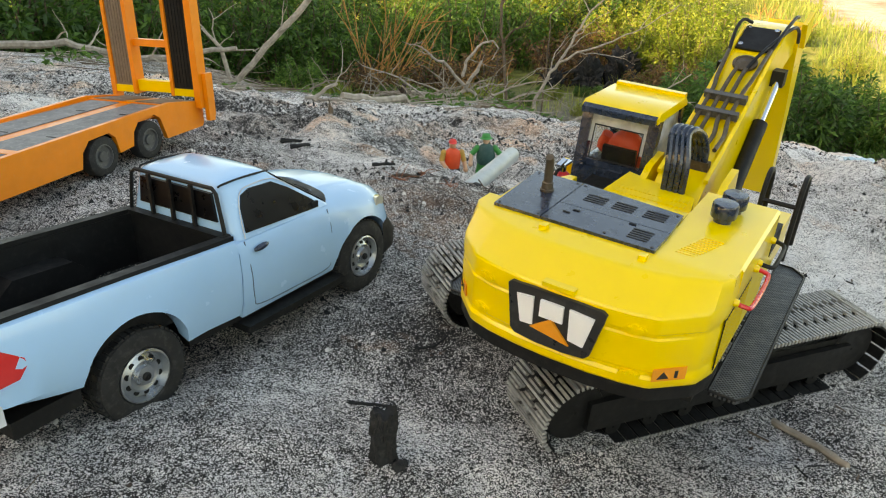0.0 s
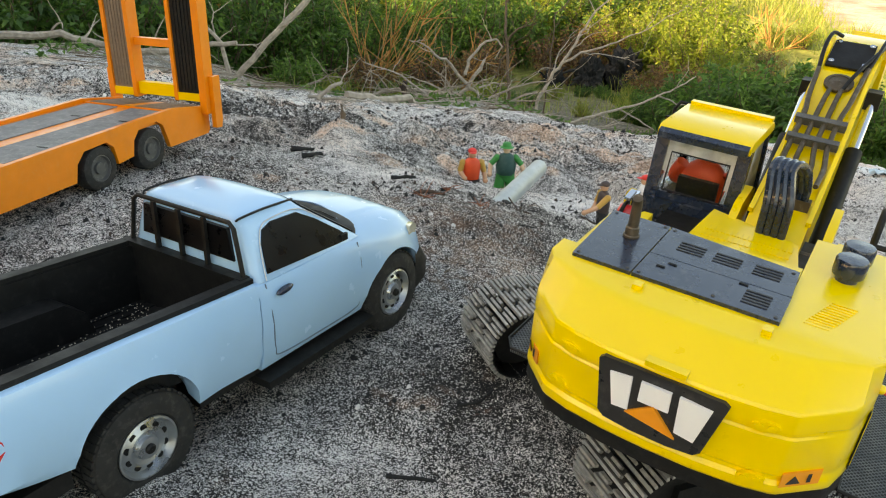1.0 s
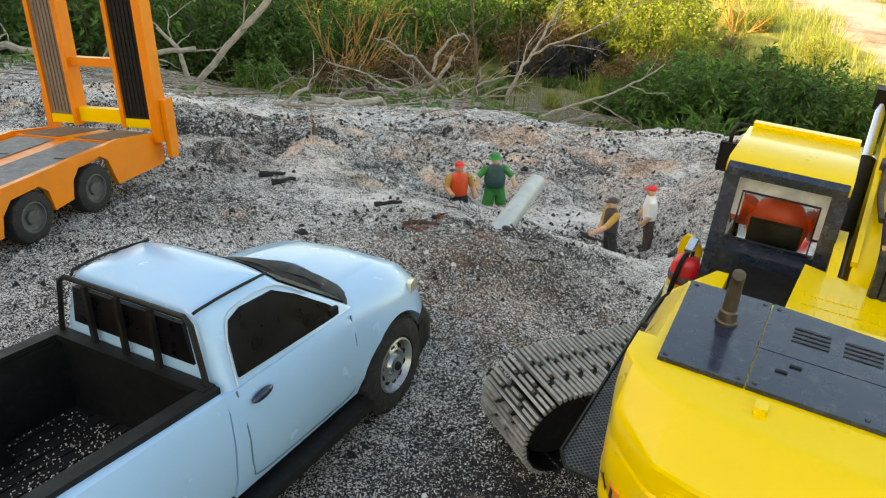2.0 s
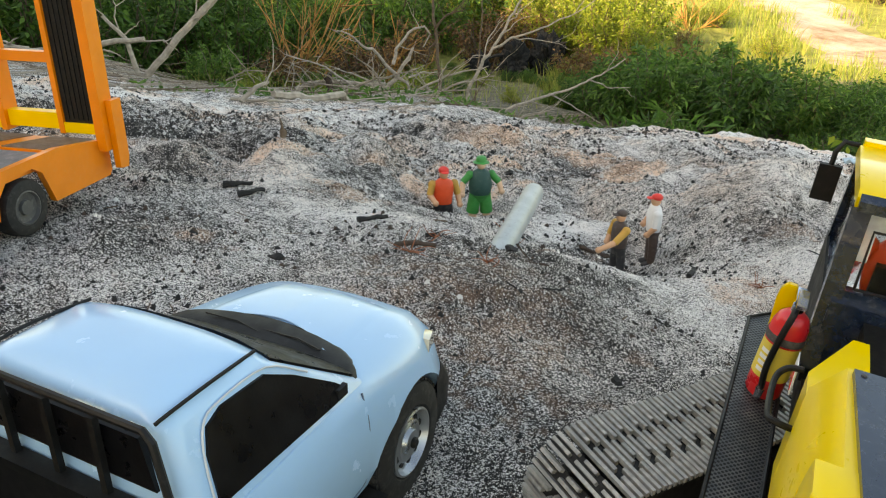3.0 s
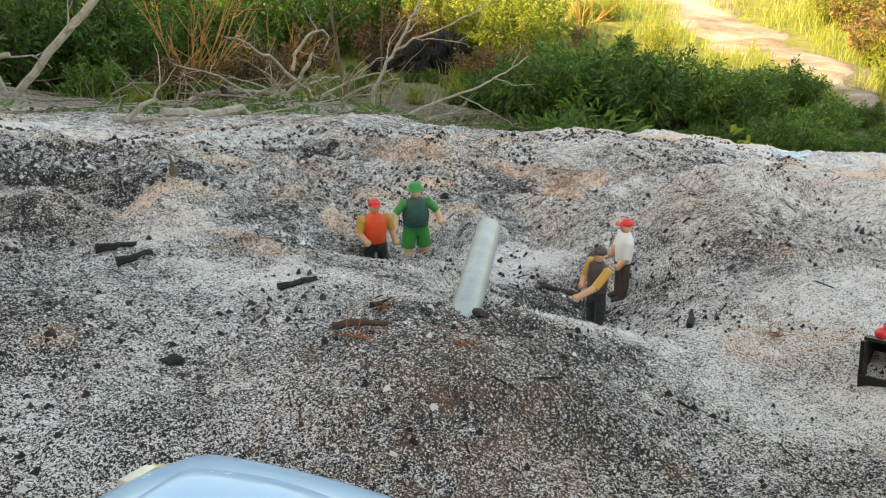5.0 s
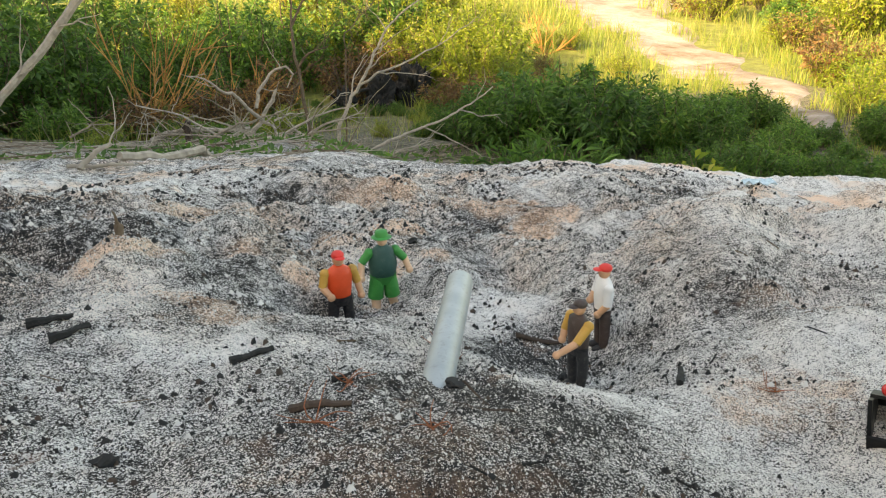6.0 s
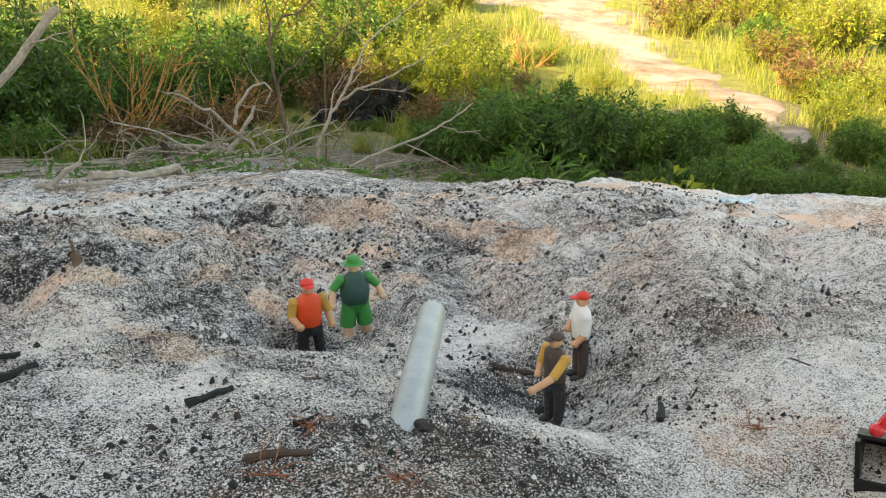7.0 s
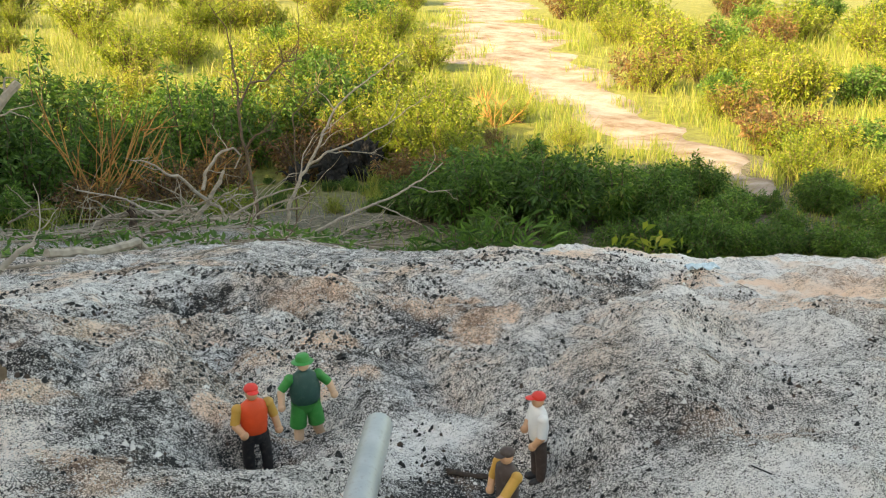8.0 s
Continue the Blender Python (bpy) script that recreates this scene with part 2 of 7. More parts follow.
def box(bm, x0, x1, y0, y1, z0, z1, m=None):
    vs = [bm.verts.new((x, y, z)) for z in (z0, z1) for y in (y0, y1) for x in (x0, x1)]
    for f in ((0, 2, 3, 1), (4, 5, 7, 6), (0, 1, 5, 4), (2, 6, 7, 3), (0, 4, 6, 2), (1, 3, 7, 5)):
        bm.faces.new([vs[i] for i in f])
    if m is not None:
        for v in vs:
            v.co = m @ v.co
    return bm


def prism(bm, pts, axis, a, b, m=None):
    """The polygon pts, in the two other axes in order, drawn out along axis from a to b."""
    def at(p, h):
        return {"x": (h, p[0], p[1]), "y": (p[0], h, p[1]), "z": (p[0], p[1], h)}[axis]
    lo = [bm.verts.new(at(p, a)) for p in pts]
    hi = [bm.verts.new(at(p, b)) for p in pts]
    n = len(pts)
    bm.faces.new(lo)
    bm.faces.new(hi[::-1])
    for i in range(n):
        bm.faces.new((lo[i], lo[(i + 1) % n], hi[(i + 1) % n], hi[i]))
    if m is not None:
        for v in lo + hi:
            v.co = m @ v.co
    return bm


def rings(bm, loops, cap=True, closed=True):
    rows = [[bm.verts.new(p) for p in loop] for loop in loops]
    n = len(rows[0])
    for a, b in zip(rows, rows[1:]):
        for i in range(n if closed else n - 1):
            j = (i + 1) % n
            bm.faces.new((a[i], a[j], b[j], b[i]))
    if cap:
        bm.faces.new(rows[0][::-1])
        bm.faces.new(rows[-1])
    return rows


def tube(bm, pts, r, n=8, r_end=None):
    """A round bar along pts, tapering from r to r_end."""
    pts = [Vector(p) for p in pts]
    r_end = r if r_end is None else r_end
    side = None
    loops = []
    for i, p in enumerate(pts):
        d = (pts[min(i + 1, len(pts) - 1)] - pts[max(i - 1, 0)]).normalized()
        if side is None:
            side = d.orthogonal().normalized()
        side = (side - d * side.dot(d)).normalized()
        up = d.cross(side)
        rad = r + (r_end - r) * i / max(1, len(pts) - 1)
        loops.append([p + rad * (math.cos(2 * math.pi * k / n) * side + math.sin(2 * math.pi * k / n) * up) for k in range(n)])
    rings(bm, loops)
    return bm


def curve_pts(pts, k=6):
    """Points on a smooth curve through pts."""
    p = [Vector(q) for q in pts]
    p = [2 * p[0] - p[1]] + p + [2 * p[-1] - p[-2]]
    out = []
    for i in range(1, len(p) - 2):
        a, b, c, d = p[i - 1:i + 3]
        for s in range(k):
            t = s / k
            out.append(0.5 * (2 * b + (c - a) * t + (2 * a - 5 * b + 4 * c - d) * t * t + (3 * b - a - 3 * c + d) * t ** 3))
    return out + [p[-2]]


def lathe(bm, prof, n=24, m=None, ends=False):
    """prof: (radius, height) rows turned round z."""
    loops = [[Vector((r * math.cos(2 * math.pi * k / n), r * math.sin(2 * math.pi * k / n), h)) for k in range(n)] for r, h in prof]
    if m is not None:
        loops = [[m @ p for p in loop] for loop in loops]
    rings(bm, loops, cap=ends)
    return bm


def ball(bm, c, rx, ry=None, rz=None, m=None, u=14, v=8):
    ry, rz = ry or rx, rz or rx
    made = bmesh.ops.create_uvsphere(bm, u_segments=u, v_segments=v, radius=1.0)["verts"]
    for w in made:
        w.co = Vector((w.co.x * rx, w.co.y * ry, w.co.z * rz)) + Vector(c)
        if m is not None:
            w.co = m @ w.co
    return bm


def soften(bm, w, seg=2, ang=30):
    es = [e for e in bm.edges if len(e.link_faces) == 2 and e.calc_face_angle(0) > radians(ang)]
    bmesh.ops.bevel(bm, geom=es, offset=w, segments=seg, profile=0.6, affect="EDGES", clamp_overlap=True)
    return bm


def B():
    return bmesh.new()


def loft_stations(bm, stations, k=4):
    """Smooth skin through cross-sections of equal point counts."""
    cols = [curve_pts([s[i] for s in stations], k) for i in range(len(stations[0]))]
    rings(bm, [[c[j] for c in cols] for j in range(len(cols[0]))])
    return bm


def carve(ob, cutter_bm):
    """Cut the closed cutter out of ob's mesh."""
    bmesh.ops.recalc_face_normals(cutter_bm, faces=cutter_bm.faces[:])
    me = bpy.data.meshes.new("cutter")
    cutter_bm.to_mesh(me)
    cutter_bm.free()
    tool = new("cutter", me)
    tool.matrix_world = ob.matrix_world
    if ob.parent:
        tool.matrix_world = ob.parent.matrix_world @ ob.matrix_basis
        bpy.context.view_layer.update()
    mod = ob.modifiers.new("cut", "BOOLEAN")
    mod.object = tool
    mod.solver = "EXACT"
    bpy.context.view_layer.update()
    got = bpy.data.meshes.new_from_object(ob.evaluated_get(bpy.context.evaluated_depsgraph_get()))
    ob.modifiers.clear()
    ob.data = got
    got.shade_smooth()
    got.set_sharp_from_angle(angle=radians(35))
    bpy.data.objects.remove(tool)
    return ob


# ---- materials of the models ----
WHITE = paint("white_paint", (0.34, 0.58, 0.82), 0.25, 0.015, coat=0.4, spread=0.012, grain=0.02)
BLACK_PLASTIC = paint("black_plastic", grey(0.008), 0.5, 0.07, (0.16, 0.155, 0.15))
BLACK_PLASTIC.node_tree.nodes["Principled BSDF"].inputs["Specular IOR Level"].default_value = 0.28
BLACK_GLOSS = paint("black_gloss", (0.007, 0.017, 0.040), 0.22, 0.14, (0.35, 0.35, 0.33), coat=0.5)
TINT = paint("tinted_glass", (0.004, 0.004, 0.005), 0.30, 0.03, (0.05, 0.05, 0.05))
TINT.node_tree.nodes["Principled BSDF"].inputs["Specular IOR Level"].default_value = 0.22
RUBBER = paint("tyre_rubber", grey(0.013), 0.75, 0.3, (0.12, 0.115, 0.11))
SEAM_BLUE = paint("seam_paint", (0.09, 0.15, 0.23), 0.5, 0.1)
SILVER = paint("silver_rim", (0.40, 0.43, 0.46), 0.30, 0.12, (0.2, 0.19, 0.18), metal=0.85)
DARK_GREY = paint("dark_grey", grey(0.07), 0.6, 0.4, (0.25, 0.24, 0.22))
TRIM_GREY = paint("bumper_grey", (0.55, 0.58, 0.6), 0.35, 0.15)
RED_LENS = paint("red_lens", (0.65, 0.02, 0.02), 0.12, 0.05, coat=0.8)
AMBER_LENS = paint("lamp_lens", (0.62, 0.58, 0.44), 0.1, 0.05, coat=0.8)
YELLOW = paint("yellow_paint", (0.90, 0.62, 0.004), 0.30, 0.015, (0.5, 0.4, 0.2), coat=0.35, spread=0.02, grain=0.03)
ORANGE = paint("orange_paint", (0.86, 0.225, 0.007), 0.38, 0.12, (0.45, 0.33, 0.2), coat=0.2, spread=0.06)
BRIGHT_YELLOW = paint("bright_yellow_paint", (0.90, 0.55, 0.004), 0.38, 0.08, (0.5, 0.4, 0.2), spread=0.05)
DECK_GREY = paint("deck_grey", (0.16, 0.16, 0.165), 0.55, 0.6, (0.42, 0.38, 0.34))
DECK_BROWN = paint("worn_deck", (0.20, 0.14, 0.10), 0.6, 0.6, (0.30, 0.22, 0.17))
STEEL = paint("track_steel", (0.30, 0.295, 0.28), 0.5, 0.7, (0.50, 0.48, 0.44), metal=0.2, spread=0.45)
CHROME = paint("chrome", (0.75, 0.76, 0.78), 0.12, 0.05, metal=1.0)
BRONZE = paint("sooty_bronze", (0.10, 0.075, 0.05), 0.45, 0.3, metal=0.6)
RED = paint("red_paint", (0.72, 0.02, 0.025), 0.3, 0.05, coat=0.4)
LABEL_YELLOW = paint("label_yellow", (0.80, 0.62, 0.10), 0.4, 0.05)
LABEL_WHITE = paint("label_white", grey(0.82), 0.45, 0.06, spread=0.03)
LABEL_ORANGE = paint("label_orange", (0.85, 0.30, 0.02), 0.45, 0.05)
LABEL_BLACK = paint("label_black", grey(0.02), 0.35, 0.08)


def clear_glass():
    m, nt, b = shader("clear_glass", 0.04)
    b.inputs["Transmission Weight"].default_value = 1.0
    b.inputs["IOR"].default_value = 1.15
    v = coords(nt)
    nt.links.new(ramp(nt, noise_tex(nt, v, 90, 5), [(0.45, grey(0.03)), (0.8, grey(0.35))]), b.inputs["Roughness"])
    b.inputs["Base Color"].default_value = (0.93, 0.95, 0.95, 1)
    return m


GLASS = clear_glass()


def frosted():
    """Milky dusty plastic sheet that lets half of the light through."""
    m, nt, b = shader("frosted_plastic", 0.35)
    v = coords(nt)
    nt.links.new(ramp(nt, noise_tex(nt, v, 80, 5), [(0.35, (0.62, 0.62, 0.60)), (0.7, (0.80, 0.80, 0.79))]), b.inputs["Base Color"])
    tr = nt.nodes.new("ShaderNodeBsdfTransparent")
    ms = nt.nodes.new("ShaderNodeMixShader")
    nt.links.new(ramp(nt, noise_tex(nt, v, 40, 4), [(0.3, grey(0.45)), (0.7, grey(0.7))]), ms.inputs[0])
    nt.links.new(tr.outputs[0], ms.inputs[1])
    nt.links.new(b.outputs[0], ms.inputs[2])
    nt.links.new(ms.outputs[0], nt.nodes["Material Output"].inputs["Surface"])
    return m


FROSTED = frosted()

TRUCK = pose(-0.2315, 0.668, 0.113, 0, 0, -32)
UPPER = pose(0.25, 0.65, 0.09, 0, 0, -33) @ pose(0, 0, 0, 3, 0, 0) @ pose(0, 0, 0, 0, 4.5, 0)
UNDER = pose(0.365, 0.815, 0.090, 0, 0, -66.5) @ pose(0, 0, 0, -2, 0, 0) @ pose(0, 0, 0, 0, 6, 0)
TRAILER = pose(-0.437, 1.115, 0.172, 0, 0, -17.5)
ALONG_X = pose(0, 0, 0, 0, 90, 0)


# ---- pickup truck ----
def tyre_profile(r, w):
    h = w / 2
    return [(r * 0.55, -h * 0.8), (r * 0.62, -h), (r * 0.86, -h), (r * 0.96, -h * 0.86), (r, -h * 0.62), (r, h * 0.62), (r * 0.96, h * 0.86), (r * 0.86, h), (r * 0.62, h), (r * 0.55, h * 0.8)]


def truck_wheel(parent, x, y, z, out):
    r, w = 0.046, 0.031
    m = pose(x, y, z) @ (ALONG_X if out > 0 else pose(0, 0, 0, 0, -90, 0))
    wheel = part("wheel", lathe(B(), tyre_profile(r, w), 40), RUBBER, parent, "black rubber tyre dusted with sand", m)
    bm = B()
    for k in range(46):   # tread blocks
        a = 2 * math.pi * k / 46
        for s in (-1, 1):
            box(bm, r - 0.001, r + 0.0010, -0.0022, 0.0022, min(0.002 * s, 0.0125 * s), max(0.002 * s, 0.0125 * s), pose(0, 0, 0, 0, 0, math.degrees(a) + (4.5 if s > 0 else 0)))
    part("tread", bm, RUBBER, wheel)
    h = w / 2
    bm = lathe(B(), [(0.0262, h * 0.5), (0.0262, h * 1.0), (0.0245, h * 1.05), (0.0232, h * 0.8), (0.0215, h * 0.62), (0.019, h * 0.72), (0.0145, h * 0.86), (0.0105, h * 0.78), (0.009, h * 0.98), (0.005, h * 1.02), (0.0005, h * 1.02)], 36)
    rim = part("rim", bm, SILVER, wheel, "silver steel rim with round holes")
    bm = B()
    for k in range(10):
        a = 2 * math.pi * k / 10
        lathe(bm, [(0.0029, 0), (0.0029, 0.0012), (0.0001, 0.0012)], 10, pose(0.0172 * math.cos(a), 0.0172 * math.sin(a), h * 0.72))
    part("hole", bm, BLACK_PLASTIC, rim)
    bm = B()
    for k in range(6):
        a = 2 * math.pi * k / 6
        lathe(bm, [(0.0012, 0), (0.0012, 0.0022), (0.0001, 0.0024)], 6, pose(0.0085 * math.cos(a), 0.0085 * math.sin(a), h * 0.8))
    part("wheel_nut", bm, SILVER, rim)
    part("hub_cap", lathe(B(), [(0.0042, 0), (0.0042, 0.003), (0.003, 0.0042), (0.0002, 0.0042)], 14, pose(0, 0, h * 0.95)), BLACK_PLASTIC, rim)
    return wheel


def side_x(z):
    return float(np.interp(z, [0.046, 0.062, 0.095, 0.116, 0.128, 0.133], [0.084, 0.088, 0.0905, 0.089, 0.086, 0.082]))


def glass_x(z):
    return 0.0835 - (z - 0.131) / 0.053 * 0.0185


def truck_ring(y, xb, xs, xm, xsh, zsh, xt, zt, zc, zb=0.046):
    half = [(xb, zb), (xs, zb + 0.016), (xm, 0.5 * (zb + 0.016 + zsh - 0.012)), (xsh, zsh - 0.012), (xsh - 0.005, zsh - 0.002), (xt, zt), (xt * 0.5, 0.5 * (zt + zc) + 0.0006)]
    return [Vector((x, y, z)) for x, z in half] + [Vector((0, y, zc))] + [Vector((-x, y, z)) for x, z in half[::-1]]


def make_truck():
    t = thing("pickup_truck", TRUCK, "white scale-model pickup truck with black cargo bed, parked on sand", "model truck")
    st = [
        truck_ring(0.122, 0.083, 0.088, 0.0905, 0.089, 0.131, 0.076, 0.132, 0.132),
        truck_ring(0.19, 0.083, 0.088, 0.0905, 0.089, 0.131, 0.076, 0.132, 0.132),
        truck_ring(0.25, 0.083, 0.088, 0.0905, 0.089, 0.131, 0.076, 0.134, 0.136),
        truck_ring(0.285, 0.083, 0.091, 0.0935, 0.0885, 0.126, 0.068, 0.135, 0.1385),
        truck_ring(0.32, 0.084, 0.0925, 0.0955, 0.0875, 0.121, 0.064, 0.1315, 0.135),
        truck_ring(0.352, 0.082, 0.089, 0.0920, 0.0845, 0.115, 0.060, 0.1255, 0.129),
        truck_ring(0.378, 0.072, 0.077, 0.081, 0.076, 0.107, 0.054, 0.116, 0.119),
        truck_ring(0.393, 0.060, 0.064, 0.068, 0.064, 0.098, 0.046, 0.105, 0.107),
        truck_ring(0.399, 0.050, 0.054, 0.056, 0.052, 0.088, 0.036, 0.092, 0.094),
    ]
    body = part("cab_body", loft_stations(B(), st, 4), WHITE, t, "glossy white cab body and bonnet")
    cut = lathe(B(), [(0.053, -0.2), (0.053, 0.2)], 40, pose(0, 0.319, 0.045) @ ALONG_X, True)
    carve(body, cut)
    # wheel wells and frame
    bm = box(B(), -0.058, 0.058, 0.262, 0.378, 0.05, 0.102)
    part("wheel_well", bm, BLACK_PLASTIC, t)
    bm = box(B(), -0.05, 0.05, -0.12, 0.385, 0.034, 0.060)
    part("chassis", soften(bm, 0.004), BLACK_PLASTIC, t, "black chassis")
    # unseen pans added to keep sky light off the ground below
    for y0, y1 in ((-0.118, -0.058), (0.056, 0.262)):
        part("floor_pan", soften(box(B(), -0.079, 0.079, y0, y1, 0.042, 0.058), 0.003), BLACK_PLASTIC, t)
    for y in (0.0, 0.319):
        bm = tube(B(), [(-0.065, y, 0.046), (0.065, y, 0.046)], 0.006, 10)
        ball(bm, (0.01, y, 0.046), 0.014)
        part("axle", bm, BLACK_PLASTIC, t)
    # greenhouse
    def rr(z, y0, y1, hx, c):
        out = []
        w = min(4.2 * c, hx * 0.8)   # the front is bowed, the rear square
        for cx, cy, a0, q in ((hx - w, y1 - c, 0, w), (-hx + w, y1 - c, 90, w), (-hx + c, y0 + c, 180, c), (hx - c, y0 + c, 270, c)):
            for k in range(9):
                a = radians(a0 + 11.25 * k)
                out.append(Vector((cx + q * math.cos(a), cy + c * math.sin(a), z)))
        return out
    loops = [rr(0.130, 0.1235, 0.274, 0.0835, 0.012), rr(0.155, 0.1245, 0.239, 0.0750, 0.012), rr(0.178, 0.126, 0.207, 0.0668, 0.012), rr(0.184, 0.1275, 0.201, 0.0635, 0.012), rr(0.1875, 0.133, 0.194, 0.056, 0.012), rr(0.190, 0.148, 0.180, 0.036, 0.010)]
    part("cab_top", rings(b := B(), loops) and b, WHITE, t, "white cab roof and pillars", angle=50)
    for s in (-1, 1):
        win = [(0.139, 0.136), (0.1425, 0.160), (0.148, 0.1715), (0.160, 0.1755), (0.192, 0.1745), (0.212, 0.1635), (0.240, 0.1435), (0.2455, 0.1385), (0.244, 0.134), (0.236, 0.1325)]
        bm = B()
        rings(bm, [[Vector((s * (glass_x(z) + d - (0.0006 if y > 0.2 else 0)), y, z)) for y, z in win] for d in (-0.003, 0.0011)])
        part("side_window", bm, TINT, t, "dark tinted side window")
        # door joint lines and handle
        line = [(0.133, 0.129), (0.1345, 0.095), (0.137, 0.064), (0.146, 0.0535), (0.20, 0.0515), (0.252, 0.053), (0.2585, 0.066), (0.2600, 0.10), (0.2585, 0.126)]
        part("door_seam", tube(B(), curve_pts([(s * (side_x(z) - 0.0003), y, z) for y, z in line], 5), 0.0007, 6), SEAM_BLUE, t, "dark joint round the door")
        line = [(0.1355, 0.131), (0.140, 0.158), (0.147, 0.1735), (0.160, 0.178), (0.195, 0.177), (0.222, 0.160)]
        part("window_seam", tube(B(), curve_pts([(s * (glass_x(z) + 0.0008), y, z) for y, z in line], 4), 0.0006, 6), TRIM_GREY, t)
        bm = ball(B(), (0, 0, 0), 0.0035, 0.0105, 0.0034, pose(s * 0.0915, 0.1495, 0.1195, 6, 0, 0))
        part("door_handle", bm, BLACK_GLOSS, t, "black door handle")
        part("mirror_stub", soften(box(B(), s * 0.0805 - 0.003, s * 0.0805 + 0.003, 0.238, 0.2475, 0.1325, 0.1395), 0.0015), BLACK_PLASTIC, t)
        part("running_board", soften(box(B(), min(s * 0.07, s * 0.097), max(s * 0.07, s * 0.097), 0.118, 0.27, 0.033, 0.0405), 0.002), BLACK_PLASTIC, t, "black running board")
        lamp = [(0.351, 0.103), (0.353, 0.1125), (0.367, 0.1115), (0.380, 0.1035), (0.386, 0.0965), (0.374, 0.097)]
        bm = B()
        hx = lambda y: float(np.interp(y, [0.345, 0.352, 0.378, 0.393], [0.0858, 0.0846, 0.0762, 0.0642]))
        rings(bm, [[Vector((s * (hx(y) + d), y, z)) for y, z in lamp] for d in (-0.006, 0.0003)])
        part("headlight", soften(bm, 0.0008), AMBER_LENS, t, "clear headlight lens")
        bm = tube(B(), curve_pts([(s * 0.0605, 0.1275, 0.1835), (s * 0.0625, 0.133, 0.1858), (s * 0.063, 0.16, 0.1868), (s * 0.061, 0.196, 0.1845)], 4), 0.0011, 6)
        part("roof_seam", bm, BLACK_PLASTIC, t, "black roof joint")
        truck_wheel(t, s * 0.0705, 0.0, 0.0415, s)
        truck_wheel(t, s * 0.0735, 0.319, 0.046, s)
        # bed side with flared arch
        prof = [(0.083, 0.050), (0.088, 0.066), (0.0905, 0.098), (0.0895, 0.122), (0.086, 0.132), (0.080, 0.1345), (0.074, 0.1345), (0.0735, 0.10), (0.0735, 0.056)]
        def bed_ring(y, grow, zb=0.0):
            return [Vector((s * (x + grow * (0 if x < 0.08 else 1.0 if z < 0.11 or grow < 0 else 0.35)), y, z + (zb if z < 0.06 else 0))) for x, z in prof]
        side = part("bed_side", loft_stations(B(), [bed_ring(-0.128, -0.006, 0.020), bed_ring(-0.115, 0, 0.014), bed_ring(-0.06, 0.0030, 0.004), bed_ring(0.0, 0.0050), bed_ring(0.045, 0.0034), bed_ring(0.072, 0.0002), bed_ring(0.09, -0.0004), bed_ring(0.1205, 0)], 4), WHITE, t, "white cargo-bed side")
        carve(side, lathe(B(), [(0.0545, -0.2), (0.0545, 0.2)], 40, pose(0, -0.004, 0.048) @ ALONG_X, True))
        part("bed_liner", box(B(), min(s * 0.0705, s * 0.0733), max(s * 0.0705, s * 0.0733), -0.121, 0.1145, 0.0746, 0.1334), BLACK_PLASTIC, t, "black bed liner")
        part("bed_rail", soften(box(B(), min(s * 0.0715, s * 0.0825), max(s * 0.0715, s * 0.0825), -0.128, 0.122, 0.1335, 0.1380), 0.0018), BLACK_PLASTIC, t, "black rail along the bed")
        bm = prism(B(), [(-0.0555, 0.0), (-0.05, 0.022), (-0.034, 0.036), (0.026, 0.036), (0.044, 0.022), (0.05, 0.0)], "x", min(s * 0.045, s * 0.0735), max(s * 0.045, s * 0.0735), pose(0, 0, 0.074))
        part("wheel_box", soften(bm, 0.003), BLACK_PLASTIC, t)
        tl = [(-0.131, 0.086), (-0.131, 0.120), (-0.121, 0.1195), (-0.101, 0.1045), (-0.1, 0.098), (-0.108, 0.088)]
        bm = B()
        rings(bm, [[Vector((s * (side_x(z) + d), y, z)) for y, z in tl] for d in (-0.012, 0.0014)])
        part("tail_light", soften(bm, 0.001), RED_LENS, t, "red tail light")
    # bed
    part("bed_floor", soften(box(B(), -0.0735, 0.0735, -0.122, 0.12, 0.069, 0.0745), 0.001), BLACK_PLASTIC, t, "black bed floor sprinkled with sand")
    bm = B()
    for k in range(11):
        x = -0.065 + 0.013 * k
        box(bm, x - 0.003, x + 0.003, -0.12, 0.118, 0.0744, 0.0758)
    part("bed_rib", bm, BLACK_PLASTIC, t)
    part("bed_front", soften(box(B(), -0.0735, 0.0735, 0.1145, 0.1215, 0.07, 0.135), 0.0015), BLACK_PLASTIC, t)
    bm = soften(box(B(), -0.074, 0.074, -0.128, -0.1205, 0.056, 0.134), 0.002)
    part("tailgate", bm, WHITE, t, "white tailgate")
    part("tailgate_liner", box(B(), -0.0735, 0.0735, -0.1203, -0.1175, 0.07, 0.133), BLACK_PLASTIC, t)
    part("rear_bumper", soften(box(B(), -0.088, 0.088, -0.146, -0.124, 0.053, 0.070), 0.004), TRIM_GREY, t, "light grey rear bumper")
    # rear window and guard hoop
    bm = prism(B(), [(-0.0605, 0.1480), (0.0605, 0.1480), (0.0545, 0.1775), (-0.0545, 0.1775)], "y", 0.1222, 0.1262)
    part("rear_window", soften(bm, 0.0012), TINT, t, "dark rear window")
    hoop = part("window_guard", tube(B(), [(-0.0745, 0.119, 0.133), (-0.0715, 0.1195, 0.15), (-0.0655, 0.1205, 0.180), (-0.06, 0.121, 0.1845), (0.06, 0.121, 0.1845), (0.0655, 0.1205, 0.180), (0.0715, 0.1195, 0.15), (0.0745, 0.119, 0.133)], 0.0021, 8), BLACK_PLASTIC, t, "black tubular window guard")
